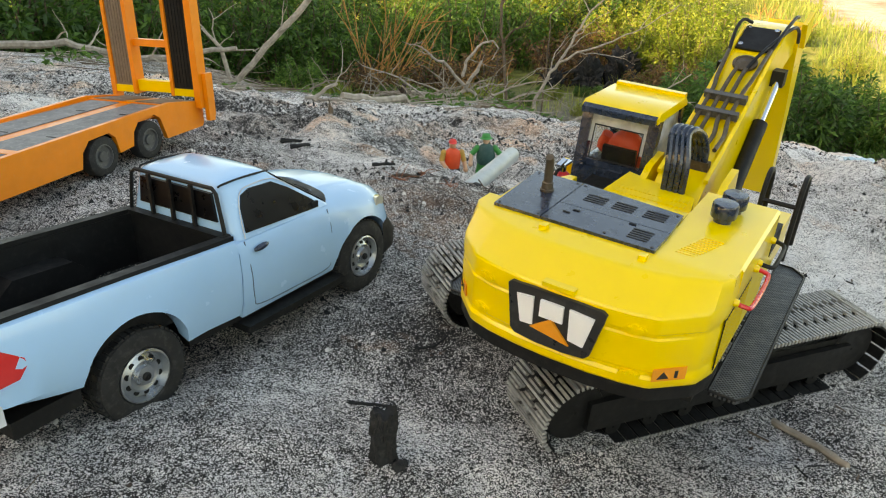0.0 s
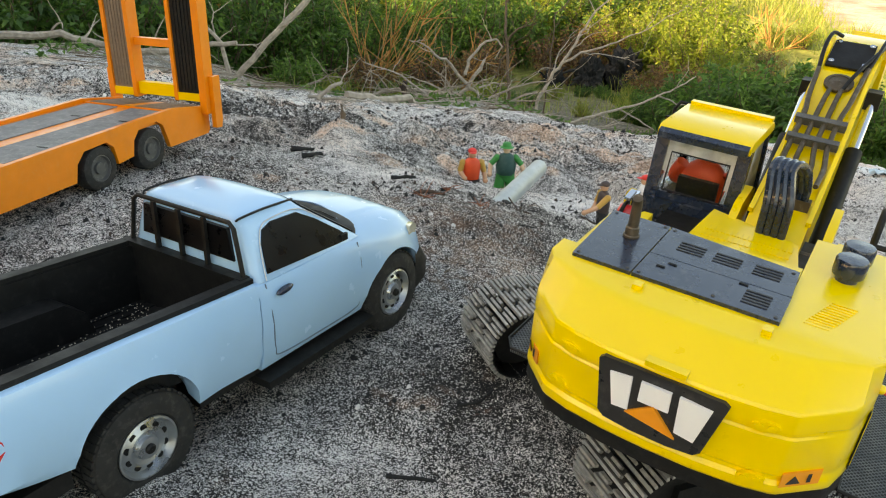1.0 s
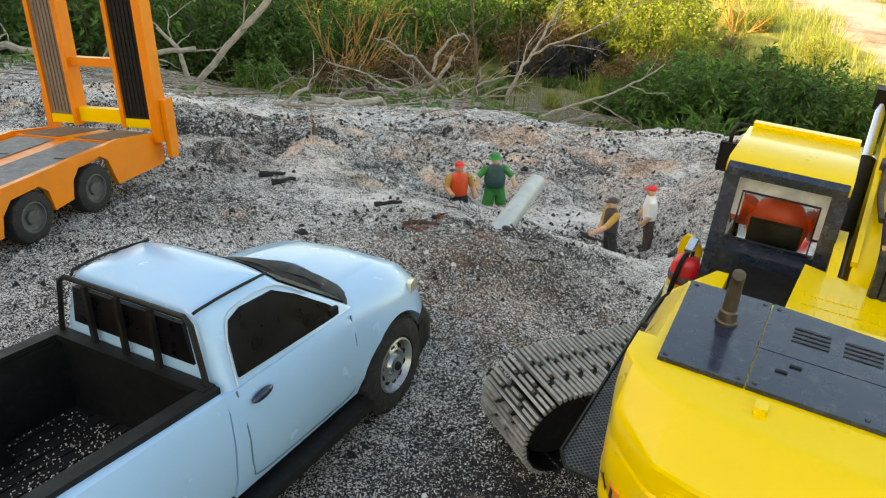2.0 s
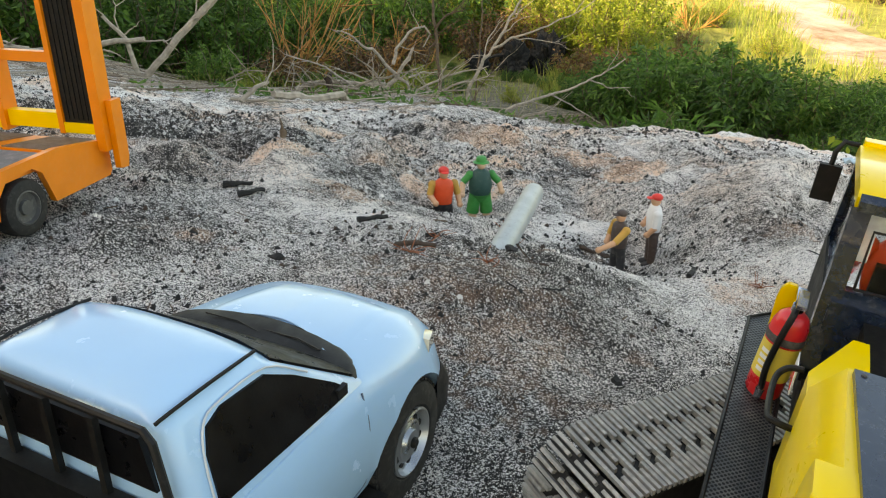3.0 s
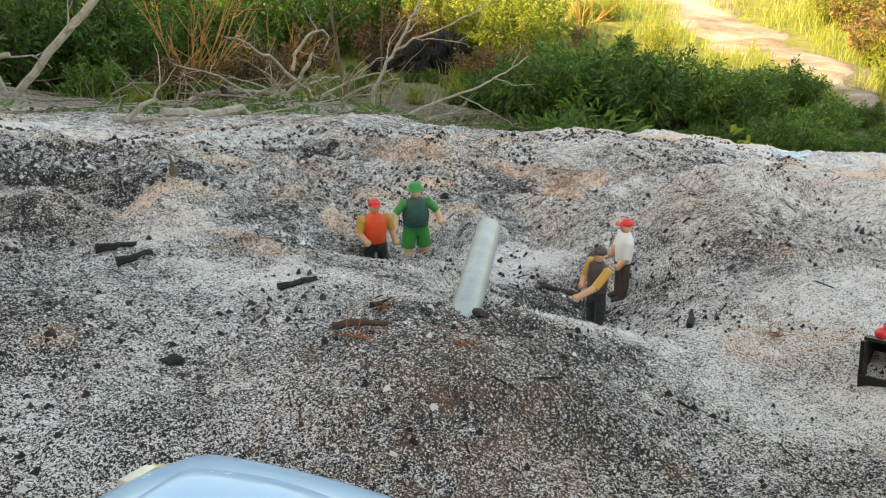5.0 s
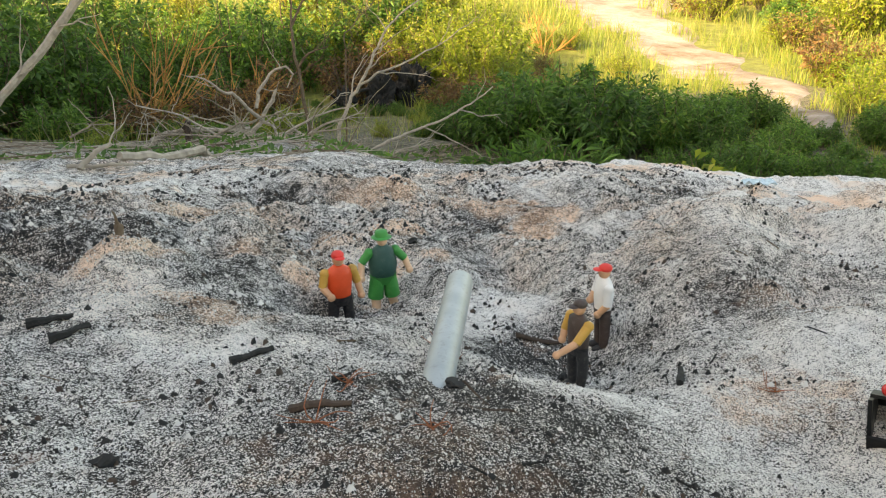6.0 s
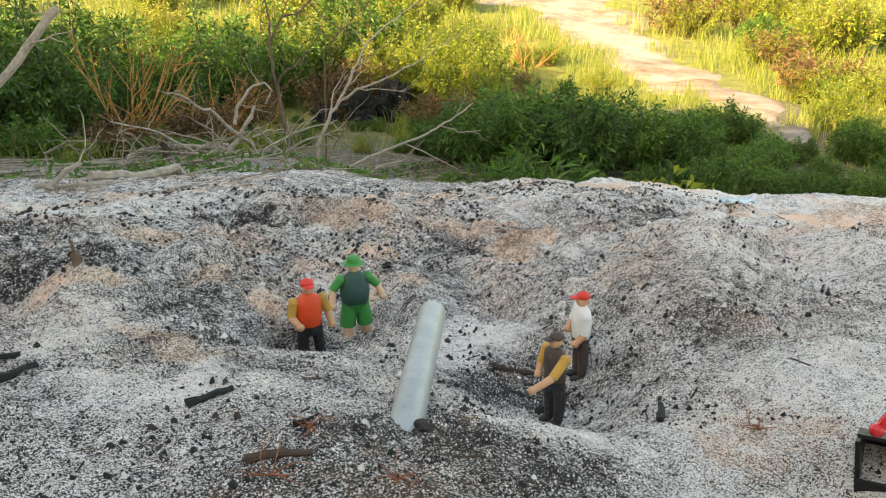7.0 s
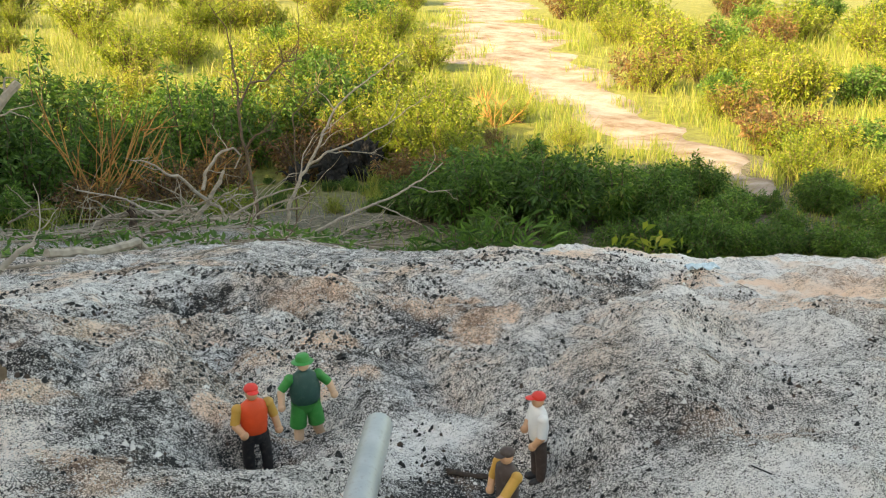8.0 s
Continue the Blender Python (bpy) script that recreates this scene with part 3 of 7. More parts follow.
    for x in (-0.036, -0.003, 0.030):
        part("guard_bar", soften(box(B(), x - 0.0020, x + 0.0020, 0.1175, 0.1208, 0.135, 0.1835), 0.0008), BLACK_PLASTIC, hoop)
    part("guard_sill", soften(box(B(), -0.078, 0.078, 0.112, 0.1225, 0.1335, 0.1388), 0.0015), BLACK_PLASTIC, hoop)
    # windscreen, cowl, wipers, front bumper
    tree = bvhtree.BVHTree.FromPolygons([v.co.copy() for v in body.data.vertices], [tuple(p.vertices) for p in body.data.polygons])
    def front(z, u, off):
        """A point of the bowed windscreen at height z, u from -1 to 1 across."""
        y1 = float(np.interp(z, [0.130, 0.155, 0.178], [0.274, 0.239, 0.207]))
        hx = float(np.interp(z, [0.130, 0.155, 0.178], [0.0835, 0.0750, 0.0668]))
        w = min(4.2 * 0.012, hx * 0.8)
        x = u * hx
        k = min(1.0, max(0.0, abs(x) - (hx - w)) / w)
        return Vector((x, y1 - 0.012 + 0.012 * math.sqrt(1 - k * k) + off * 0.7, z + off * 0.7))
    us = [-0.95 + 1.9 * k / 20 for k in range(21)]
    bm = B()
    rings(bm, [[front(z, u, 0.0016) for z in (0.1345, 0.143, 0.152, 0.161, 0.170, 0.1788 - 0.004 * abs(u) ** 6)] + [front(z, u, -0.003) for z in (0.174, 0.1345)] for u in us])
    part("windscreen", bm, TINT, t, "dark windscreen", angle=60)
    bm = B()
    loops = []
    for k in range(25):
        u = -1 + 2 * k / 24
        yb, yf = 0.2640 - 0.013 * u ** 4, 0.2900 - 0.013 * u * u - 0.016 * u ** 6
        yf = max(yf, yb + 0.001)
        x = 0.082 * u
        row = []
        for q, lift in ((0.0, -0.006), (0.0, 0.0016), (0.3, 0.0024), (0.5, 0.0018), (0.85, 0.0022), (1.0, 0.0004), (1.0, -0.006)):
            y = yb + (yf - yb) * q
            hit = tree.ray_cast(Vector((x, y, 0.3)), Vector((0, 0, -1)))[0]
            row.append(Vector((x, y, (hit.z if hit else 0.128) + lift)))
        loops.append(row)
    rings(bm, loops)
    part("cowl", bm, BLACK_PLASTIC, t, "black cowl below the windscreen", angle=50)
    # raised middle panel of the bonnet
    bm, grid = B(), []
    for i in range(19):
        u = i / 18
        row = []
        for k in range(25):
            s = -1 + 2 * k / 24
            x, y = s * (0.060 - 0.012 * u), 0.291 - 0.028 * s * s * (1 - u) + (0.372 - 0.291) * u - 0.006 * s * s * u
            hit = tree.ray_cast(Vector((x, y, 0.3)), Vector((0, 0, -1)))[0]
            edge = min(1.0, (1 - abs(s)) * 7, (1 - u) * 6)
            row.append(bm.verts.new((x, y, (hit.z if hit else 0.10) - 0.0006 + 0.0024 * smooth(0, 1, edge))))
        grid.append(row)
    for p, q in zip(grid, grid[1:]):
        for k in range(24):
            bm.faces.new((p[k], p[k + 1], q[k + 1], q[k]))
    part("bonnet_panel", bm, WHITE, t, "raised middle panel of the bonnet", angle=30)
    for x in (-0.03, 0.02):
        part("wiper", tube(B(), [(x - 0.02, 0.2735, 0.1398), (x + 0.008, 0.274, 0.1404), (x + 0.028, 0.270, 0.1396)], 0.0006, 6), BLACK_PLASTIC, t)
    bm = B()
    loft_stations(bm, [[Vector((x * 1.0, y - 0.012, 0.034)), Vector((x, y, 0.04)), Vector((x, y + 0.002, 0.06)), Vector((x, y - 0.012, 0.078))] for x, y in ((-0.088, 0.372), (-0.082, 0.390), (-0.06, 0.403), (0, 0.407), (0.06, 0.403), (0.082, 0.390), (0.088, 0.372))], 3)
    part("front_bumper", bm, BLACK_PLASTIC, t, "black front bumper")
    part("grille", soften(box(B(), -0.048, 0.048, 0.392, 0.4005, 0.076, 0.09), 0.002), BLACK_PLASTIC, t)
    # the bed rises a little towards the tail
    for o in t.children:
        if o.name.split(".")[0] in ("bed_side", "bed_liner", "bed_rail", "wheel_box", "tail_light", "bed_floor", "bed_rib", "tailgate", "tailgate_liner", "rear_bumper"):
            for v in o.data.vertices:
                v.co.z += 0.048 * max(0.0, 0.117 - v.co.y)
    return t


# ---- trailer ----
def make_trailer():
    t = thing("low_loader_trailer", TRAILER, "orange scale-model low-loader trailer with raised loading ramps", "model trailer")
    beam = [(-0.62, 0.021), (0.001, 0.026), (0.007, 0.050), (0.022, 0.065), (0.066, 0.067), (0.079, 0.057), (0.085, 0.030), (0.117, 0.033), (0.122, 0.056), (0.136, 0.071), (0.176, 0.073), (0.190, 0.064), (0.204, 0.025), (0.306, 0.024), (0.311, 0.030), (0.311, 0.070), (0.218, 0.0845), (-0.135, 0.080), (-0.62, 0.080)]
    for x0, x1 in ((-0.008, 0.0), (-0.184, -0.176)):
        part("side_beam", soften(prism(B(), beam, "x", x0, x1), 0.0012), ORANGE, t, "orange side beam with two wheel cut-outs")
    part("deck", box(B(), -0.176, -0.008, -0.62, 0.218, 0.066, 0.0775), ORANGE, t, "orange deck frame")
    bm = prism(B(), [(0.218, 0.070), (0.218, 0.0805), (0.309, 0.068), (0.309, 0.058)], "x", -0.176, -0.008)
    part("beavertail", bm, ORANGE, t, "sloping rear deck")
    for x0, x1 in ((-0.165, -0.104), (-0.076, -0.014)):
        for y0, y1 in ((-0.60, -0.36), (-0.35, -0.112), (-0.098, 0.214)):
            plate = part("deck_plate", soften(box(B(), x0, x1, y0, y1, 0.0776, 0.0790), 0.0004), DECK_GREY, t, "grey worn deck plate")
            for k in (0.25, 0.75):
                yy = y0 + (y1 - y0) * k
                xx = (x0 + x1) / 2 + 0.018
                part("slot", box(B(), xx - 0.008, xx + 0.008, yy - 0.0015, yy + 0.0015, 0.0789, 0.0796), BLACK_PLASTIC, plate)
        bm = prism(B(), [(0.222, 0.0800), (0.222, 0.0812), (0.306, 0.0696), (0.306, 0.0684)], "x", x0, x1)
        plate = part("tail_plate", bm, DECK_BROWN, t, "rust-brown ribbed tail plate")
        bm = B()
        for k in range(14):
            yy = 0.226 + 0.006 * k
            zz = 0.0811 - (yy - 0.222) * 0.138
            box(bm, x0 + 0.003, x1 - 0.003, yy - 0.0012, yy + 0.0012, zz - 0.0006, zz + 0.0009)
        part("rib", bm, DECK_BROWN, plate)
    part("cross_bar", soften(box(B(), -0.176, -0.008, -0.113, -0.097, 0.0776, 0.0800), 0.0006), ORANGE, t)
    for x, s in ((-0.0135, 1), (-0.1705, -1)):
        for y in (0.051, 0.161):
            w = part("wheel", lathe(B(), tyre_profile(0.0325, 0.024), 32), RUBBER, t, "black trailer tyre", pose(x, y, 0.0325) @ (ALONG_X if s > 0 else pose(0, 0, 0, 0, -90, 0)))
            part("rim", lathe(B(), [(0.0195, 0.006), (0.0195, 0.0115), (0.018, 0.012), (0.0165, 0.008), (0.009, 0.0065), (0.008, 0.010), (0.0003, 0.0105)], 28), DARK_GREY, w, "dull grey rim")
    for y in (0.051, 0.161):
        part("axle", tube(B(), [(-0.16, y, 0.0325), (-0.024, y, 0.0325)], 0.005, 8), BLACK_PLASTIC, t)
    # ramps stand upright behind the tail
    for x0, x1 in ((-0.0535, 0.012), (-0.1835, -0.126)):
        top = 0.345
        rampp = part("ramp", soften(box(B(), x0, x0 + 0.007, 0.296, 0.316, 0.078, top), 0.001), ORANGE, t, "upright orange loading ramp with black tread")
        part("rail", soften(box(B(), x1 - 0.013 if x0 > -0.1 else x1 - 0.008, x1, 0.292, 0.316, 0.060 if x0 > -0.1 else 0.078, top), 0.001), ORANGE, rampp)
        xe = x1 - 0.013 if x0 > -0.1 else x1 - 0.008
        part("tread_plate", box(B(), x0 + 0.007, xe, 0.300, 0.3045, 0.092, top), DECK_BROWN if x0 < -0.1 else BLACK_PLASTIC, rampp, "ribbed tread plate")
        bm = B()
        n = 6
        for k in range(n):
            xx = x0 + 0.010 + (xe - x0 - 0.013) * (k + 0.5) / n
            box(bm, xx - 0.0014, xx + 0.0014, 0.2985, 0.3005, 0.096, top)
        part("tread_rib", bm, DECK_BROWN if x0 < -0.1 else BLACK_PLASTIC, rampp)
        part("foot_plate", soften(box(B(), x0 + 0.007, xe, 0.297, 0.3075, 0.079, 0.092), 0.001), BRIGHT_YELLOW, rampp)
    part("hinge_arm", soften(prism(B(), [(0.302, 0.036), (0.318, 0.034), (0.322, 0.048), (0.322, 0.122), (0.302, 0.122)], "x", 0.0122, 0.0205), 0.002), ORANGE, t, "orange hinge arm")
    part("hinge_arm", soften(prism(B(), [(0.302, 0.036), (0.318, 0.034), (0.322, 0.048), (0.322, 0.122), (0.302, 0.122)], "x", -0.1925, -0.1842), 0.002), ORANGE, t)
    part("ramp_beam", soften(box(B(), -0.126, -0.0535, 0.298, 0.312, 0.083, 0.1035), 0.0012), BRIGHT_YELLOW, t, "yellow cross beam between the ramps")
    part("ramp_beam", soften(box(B(), -0.126, -0.0535, 0.300, 0.312, 0.165, 0.1775), 0.0012), ORANGE, t)
    part("rear_beam", soften(box(B(), -0.176, -0.008, 0.298, 0.308, 0.03, 0.058), 0.001), ORANGE, t)
    part("kingpin_leg", soften(box(B(), -0.11, -0.07, -0.60, -0.56, -0.02, 0.066), 0.002), BLACK_PLASTIC, t)
    return t


# ---- excavator ----
def perforated():
    """Dark tread plate with a field of small round dimples."""
    m, nt, b = shader("perforated_plate", 0.45, 0.5)
    v = coords(nt)
    vo = nt.nodes.new("ShaderNodeTexVoronoi")
    vo.voronoi_dimensions = "2D"
    vo.inputs["Scale"].default_value = 400
    vo.inputs["Randomness"].default_value = 0.0
    turn = nt.nodes.new("ShaderNodeMapping")
    turn.inputs["Rotation"].default_value = (0, 0, radians(45))
    nt.links.new(v, turn.inputs["Vector"])
    nt.links.new(turn.outputs[0], vo.inputs["Vector"])
    hole = ramp(nt, vo.outputs["Distance"], [(0.34, grey(0.0)), (0.44, grey(1.0))])
    dust = ramp(nt, noise_tex(nt, v, 90, 5), [(0.4, (0.06, 0.068, 0.078)), (0.75, (0.15, 0.15, 0.15))])
    nt.links.new(mixed(nt, hole, (0.006, 0.006, 0.007), dust), b.inputs["Base Color"])
    bump(nt, b, hole, 0.6, 0.0008)
    return m


PERFORATED = perforated()


def outline(inset, front):
    """Plan of the counterweight: a bowed rear with rounded corners."""
    half = [(0.0, -0.108), (0.03, -0.107), (0.058, -0.1035), (0.0755, -0.0985), (0.079, -0.0965), (0.1025, -0.073), (0.1055, -0.0685), (0.112, -0.045)]
    right = []
    for x, y in half:
        w = float(np.interp(-y, [0.045, 0.0685, 0.0985], [0.15, 0.55, 1.0]))
        right.append((x * (1 - 1.2 * inset * (1 if inset < 0.005 else 0.35)), min(y + inset * w, -0.0215)))
    side = right[-1][0]
    pts = [(side, front)] + right[::-1] + [(-x, y) for x, y in right[1:]] + [(-side, front)]
    return pts


def plate_on_rear(bm, pts, z_to, lift):
    """A thin flat shape laid on the bowed rear: pts are (x, z)."""
    def y_at(x):
        return float(np.interp(abs(x), [0, 0.03, 0.058, 0.0755, 0.079, 0.1025, 0.1055, 0.112], [-0.108, -0.107, -0.1035, -0.0985, -0.0965, -0.073, -0.0685, -0.045]))
    rings(bm, [[Vector((x, y_at(x) - d, z)) for x, z in pts] for d in (-0.003, lift)])
    return bm


def make_track(parent, x, pad_me, shift):
    half, r, n = 0.1765, 0.0365, 66
    length = 4 * half + 2 * math.pi * r
    frame_ = part("track_frame", soften(box(B(), x - 0.020, x + 0.020, -0.175, 0.175, 0.016, 0.058), 0.004), BLACK_PLASTIC, parent, "black track frame", shift)
    for y in (-half, half):
        part("sprocket", lathe(B(), [(0.001, -0.022), (0.029, -0.022), (0.031, -0.018), (0.031, 0.018), (0.029, 0.022), (0.001, 0.022)], 22, pose(x, y, r + 0.004) @ ALONG_X), BLACK_PLASTIC, frame_)
    for k in range(7):
        part("roller", lathe(B(), [(0.001, -0.023), (0.0085, -0.023), (0.0085, 0.023), (0.001, 0.023)], 14, pose(x, -0.13 + k * 0.0433, 0.0125) @ ALONG_X), BLACK_PLASTIC, frame_)
    part("side_guard", soften(box(B(), x + (0.022 if x > 0 else -0.028), x + (0.028 if x > 0 else -0.022), -0.165, 0.165, 0.02, 0.052), 0.002), BLACK_PLASTIC, frame_)
    for k in range(n):
        s = (k + 0.5) / n * length
        if s < 2 * half:
            y, z, a = -half + s, 2 * r + 0.004, 0
        elif s < 2 * half + math.pi * r:
            a = (s - 2 * half) / r
            y, z = half + r * math.sin(a), r + 0.004 + r * math.cos(a)
        elif s < 4 * half + math.pi * r:
            y, z, a = half - (s - 2 * half - math.pi * r), 0.004, math.pi
        else:
            a = math.pi + (s - 4 * half - math.pi * r) / r
            y, z = -half + r * math.sin(a), r + 0.004 + r * math.cos(a)
        if z > 0.03:
            z -= 0.0025 * max(0, math.sin((y + half) / half * math.pi)) * (1 if a == 0 else 0)
        pad = new("track_pad", pad_me)
        pad.parent = parent
        pad.matrix_local = shift @ pose(x, y, z, -math.degrees(a), 0, 0)


def make_excavator():
    ex = thing("excavator", pose(0.365, 0.815, 0.085), "yellow scale-model excavator on steel tracks with black engine deck", "model excavator")
    inv = ex.matrix_world.inverted()
    # undercarriage
    low = part("undercarriage", soften(box(B(), -0.09, 0.09, -0.09, 0.05, 0.03, 0.070), 0.006), BLACK_PLASTIC, ex, "black undercarriage", inv @ UNDER)
    bm = box(B(), -0.035, 0.035, -0.0060, 0.0060, -0.0005, 0.0012)
    box(bm, -0.012, 0.012, -0.006, 0.006, -0.006, -0.0006)
    # base faces painted black to deepen the shade between the grousers
    for f in bm.faces:
        f.material_index = 1
    for y, cuts in ((-0.0050, ((-0.035, 0.035),)), (-0.0002, ((-0.035, -0.017), (-0.0105, 0.0105), (0.017, 0.035))), (0.0046, ((-0.035, -0.0125), (-0.006, 0.006), (0.0125, 0.035)))):
        for x0, x1 in cuts:
            box(bm, x0, x1, y - 0.0013, y + 0.0013, 0.0010, 0.0052)
    pad_me = finish(bm, "track_pad", [STEEL, BLACK_PLASTIC])
    for x, lift in ((-0.113, 0.0), (0.113, 0.007)):
        make_track(low, x, pad_me, pose(0, -0.026, lift))
    part("slew_ring", lathe(B(), [(0.001, 0.055), (0.068, 0.055), (0.068, 0.11), (0.001, 0.11)], 36), BLACK_PLASTIC, low)
    # upper structure
    up = part("base_frame", soften(box(B(), -0.104, 0.104, -0.06, 0.235, 0.116, 0.140), 0.004), BLACK_PLASTIC, ex, "black base frame", inv @ UPPER)
    bm = B()
    rings(bm, [[Vector((x, y, z)) for x, y in outline(i, -0.02)] for z, i in ((0.124, 0.012), (0.127, 0.004), (0.139, 0.003))])
    part("skirt", bm, BLACK_PLASTIC, up, "black lower edge of the counterweight")
    bm = B()
    rings(bm, [[Vector((x, y, z)) for x, y in outline(i, -0.02)] for z, i in ((0.138, 0.007), (0.1405, 0.0016), (0.143, 0.0), (0.1490, 0.0), (0.1515, 0.0022), (0.1545, 0.0024), (0.1562, 0.0012), (0.1835, 0.0012), (0.1850, 0.0026), (0.1880, 0.0026), (0.1895, 0.0004), (0.2015, 0.0010), (0.2035, 0.0024), (0.2055, 0.006), (0.2195, 0.0300), (0.2212, 0.0335), (0.222, 0.038))])
    part("counterweight", bm, YELLOW, up, "glossy yellow counterweight with chamfered corners", angle=24)
    # engine housing
    bm = prism(B(), [(-0.112, 0.138), (-0.112, 0.205), (-0.100, 0.2215), (0.047, 0.2215), (0.047, 0.138)], "y", -0.021, 0.052)
    part("engine_housing", soften(bm, 0.003), YELLOW, up, "yellow engine housing")
    bm = prism(B(), [(0.0475, 0.138), (0.0475, 0.2215), (0.1095, 0.2215), (0.112, 0.2190), (0.112, 0.138)], "y", -0.021, 0.112)
    part("tank_housing", soften(bm, 0.003), YELLOW, up, "yellow tank housing")
    bm = prism(B(), [(-0.112, 0.0525), (-0.112, 0.072), (-0.092, 0.116), (-0.084, 0.116), (-0.084, 0.0525)], "z", 0.138, 0.2005)
    part("side_panel", soften(bm, 0.002), YELLOW, up, "yellow side panel")
    part("floor_plate", box(B(), -0.0838, 0.0475, 0.0525, 0.175, 0.14, 0.190), BLACK_PLASTIC, up)
    part("front_deck", soften(box(B(), 0.06, 0.110, 0.1125, 0.235, 0.14, 0.172), 0.004), YELLOW, up)
    bm = prism(B(), [(-0.045, 0.055), (-0.040, 0.146), (0.035, 0.120), (0.0465, 0.055)], "z", 0.186, 0.2085)
    grille = part("grille_box", soften(bm, 0.002), YELLOW, up, "yellow grille box")
    bm = B()
    for k in range(16):
        for j in range(4):
            x = -0.034 + 0.0044 * k
            y = 0.066 + 0.013 * j
            if y < 0.135 - 0.36 * (x + 0.034) * 0.9:
                box(bm, x - 0.0016, x + 0.0016, y - 0.0045, y + 0.0045, 0.2084, 0.2092)
    part("grille_rib", bm, YELLOW, grille)
    # black deck hatches
    hatches = []
    for pts in ([(-0.094, -0.041), (-0.0505, -0.041), (-0.0505, 0.048), (-0.098, 0.048)], [(-0.0495, -0.041), (0.0485, -0.041), (0.0485, -0.004), (-0.0495, -0.004)], [(-0.0495, -0.0032), (0.0485, -0.0032), (0.0465, 0.038), (-0.0495, 0.048)]):
        hatches.append(part("hatch", soften(prism(B(), pts, "z", 0.2213, 0.2248), 0.0009), BLACK_GLOSS, up, "glossy black engine hatch"))
    def vent(parent, cx, cy, n, ln, gap, ang=0.0):
        for k in range(n):
            bm = box(B(), -ln / 2, ln / 2, -0.0009, 0.0009, -0.0004, 0.0006, pose(cx, cy + gap * k, 0.2248, 0, 0, ang))
            part("louvre", bm, LABEL_BLACK, parent)
    for cx in (-0.026, 0.000, 0.028):
        vent(hatches[2], cx, 0.014, 4, 0.019, 0.0045)
    vent(hatches[1], 0.030, -0.030, 5, 0.017, 0.0042)

    for x, y in ((-0.03, -0.012), (-0.036, -0.02), (0.018, -0.007)):
        part("latch", soften(box(B(), x - 0.003, x + 0.003, y - 0.0010, y + 0.0010, 0.2247, 0.2256), 0.0004), BLACK_PLASTIC, hatches[1])
    for x, y in ((-0.091, -0.037), (-0.054, -0.037), (-0.046, -0.037), (0.045, -0.037), (-0.054, 0.044), (-0.094, 0.044), (0.043, 0.033), (-0.046, 0.043), (0.005, -0.036)):
        part("screw", lathe(B(), [(0.0013, 0.2247), (0.0013, 0.2254), (0.0002, 0.2256)], 8, pose(x, y, 0)), DARK_GREY, up)
    # exhaust
    bm = lathe(B(), [(0.0062, 0.2247), (0.0062, 0.2262), (0.0053, 0.2270), (0.0050, 0.2325), (0.0041, 0.2335), (0.0039, 0.246)], 20, pose(-0.070, 0.012, 0))
    tube(bm, [(-0.070, 0.012, 0.2455), (-0.070, 0.0118, 0.250), (-0.0698, 0.0108, 0.2545), (-0.0695, 0.0085, 0.2575)], 0.0038, 14, 0.0036)
    part("exhaust_pipe", bm, BRONZE, up, "sooty bronze exhaust pipe")
    # right tank top
    for x, y in ((0.075, 0.055), (0.077, 0.081)):
        bm = lathe(B(), [(0.0075, 0.2213), (0.0075, 0.226), (0.0106, 0.2262), (0.0109, 0.228), (0.0109, 0.2372), (0.0100, 0.2388), (0.0002, 0.2394)], 28, pose(x, y, 0))
        part("filler_cap", bm, BLACK_GLOSS, up, "round black filler cap")
    bm = B()
    for k in range(11):
        box(bm, 0.062, 0.078, -0.026 + 0.0038 * k, -0.0245 + 0.0038 * k, 0.2213, 0.2224, pose(0.0012 * k - 0.002, 0, 0))
    part("vent_rib", bm, YELLOW, up)
    # side vents and grab rails on the right flank
    bm = B()
    for k in range(13):
        y = -0.046 + 0.006 * k
        box(bm, 0.1118, 0.1128, y, y + 0.0028, 0.146, 0.188, pose(0, 0, 0, 0, 0, 0))
    part("side_vent", bm, YELLOW, up, "yellow louvres on the flank")
    part("vent_backing", box(B(), 0.1116, 0.1122, -0.048, 0.034, 0.144, 0.190), BLACK_PLASTIC, up)
    for y0, y1, m in ((-0.030, 0.036, RED), (0.048, 0.10, BLACK_PLASTIC)):
        rail = part("grab_rail", tube(B(), curve_pts([(0.111, y0, 0.197), (0.120, y0, 0.196), (0.1245, y0 + 0.007, 0.195), (0.1245, y1 - 0.007, 0.195), (0.120, y1, 0.196), (0.111, y1, 0.197)], 5), 0.0019, 8), m, up, "bent grab rail")
        for y in (y0, y1):
            part("boss", lathe(B(), [(0.0032, 0), (0.0032, 0.004), (0.0022, 0.0055), (0.0002, 0.0055)], 12, pose(0.1105, y, 0.197) @ ALONG_X), YELLOW, rail)
    for s, y0, y1 in ((1, -0.034, 0.213), (-1, -0.03, 0.258)):
        xa, xb = s * 0.1125, s * 0.1415
        pts = [(xa, y0 - 0.008), (xb - s * 0.008, y0 - 0.008), (xb, y0 + 0.004), (xb, y1 - 0.010), (xb - s * 0.014, y1 + 0.004), (xa, y1 + 0.004)]
        st = part("step_plate", soften(prism(B(), pts, "z", 0.1165, 0.1205), 0.0008), PERFORATED, up, "dark perforated side step")
        rim_pts = [(x, y, 0.1207) for x, y in pts]
        part("step_edge", tube(B(), rim_pts + [rim_pts[0]], 0.0013, 6), BLACK_PLASTIC, st)
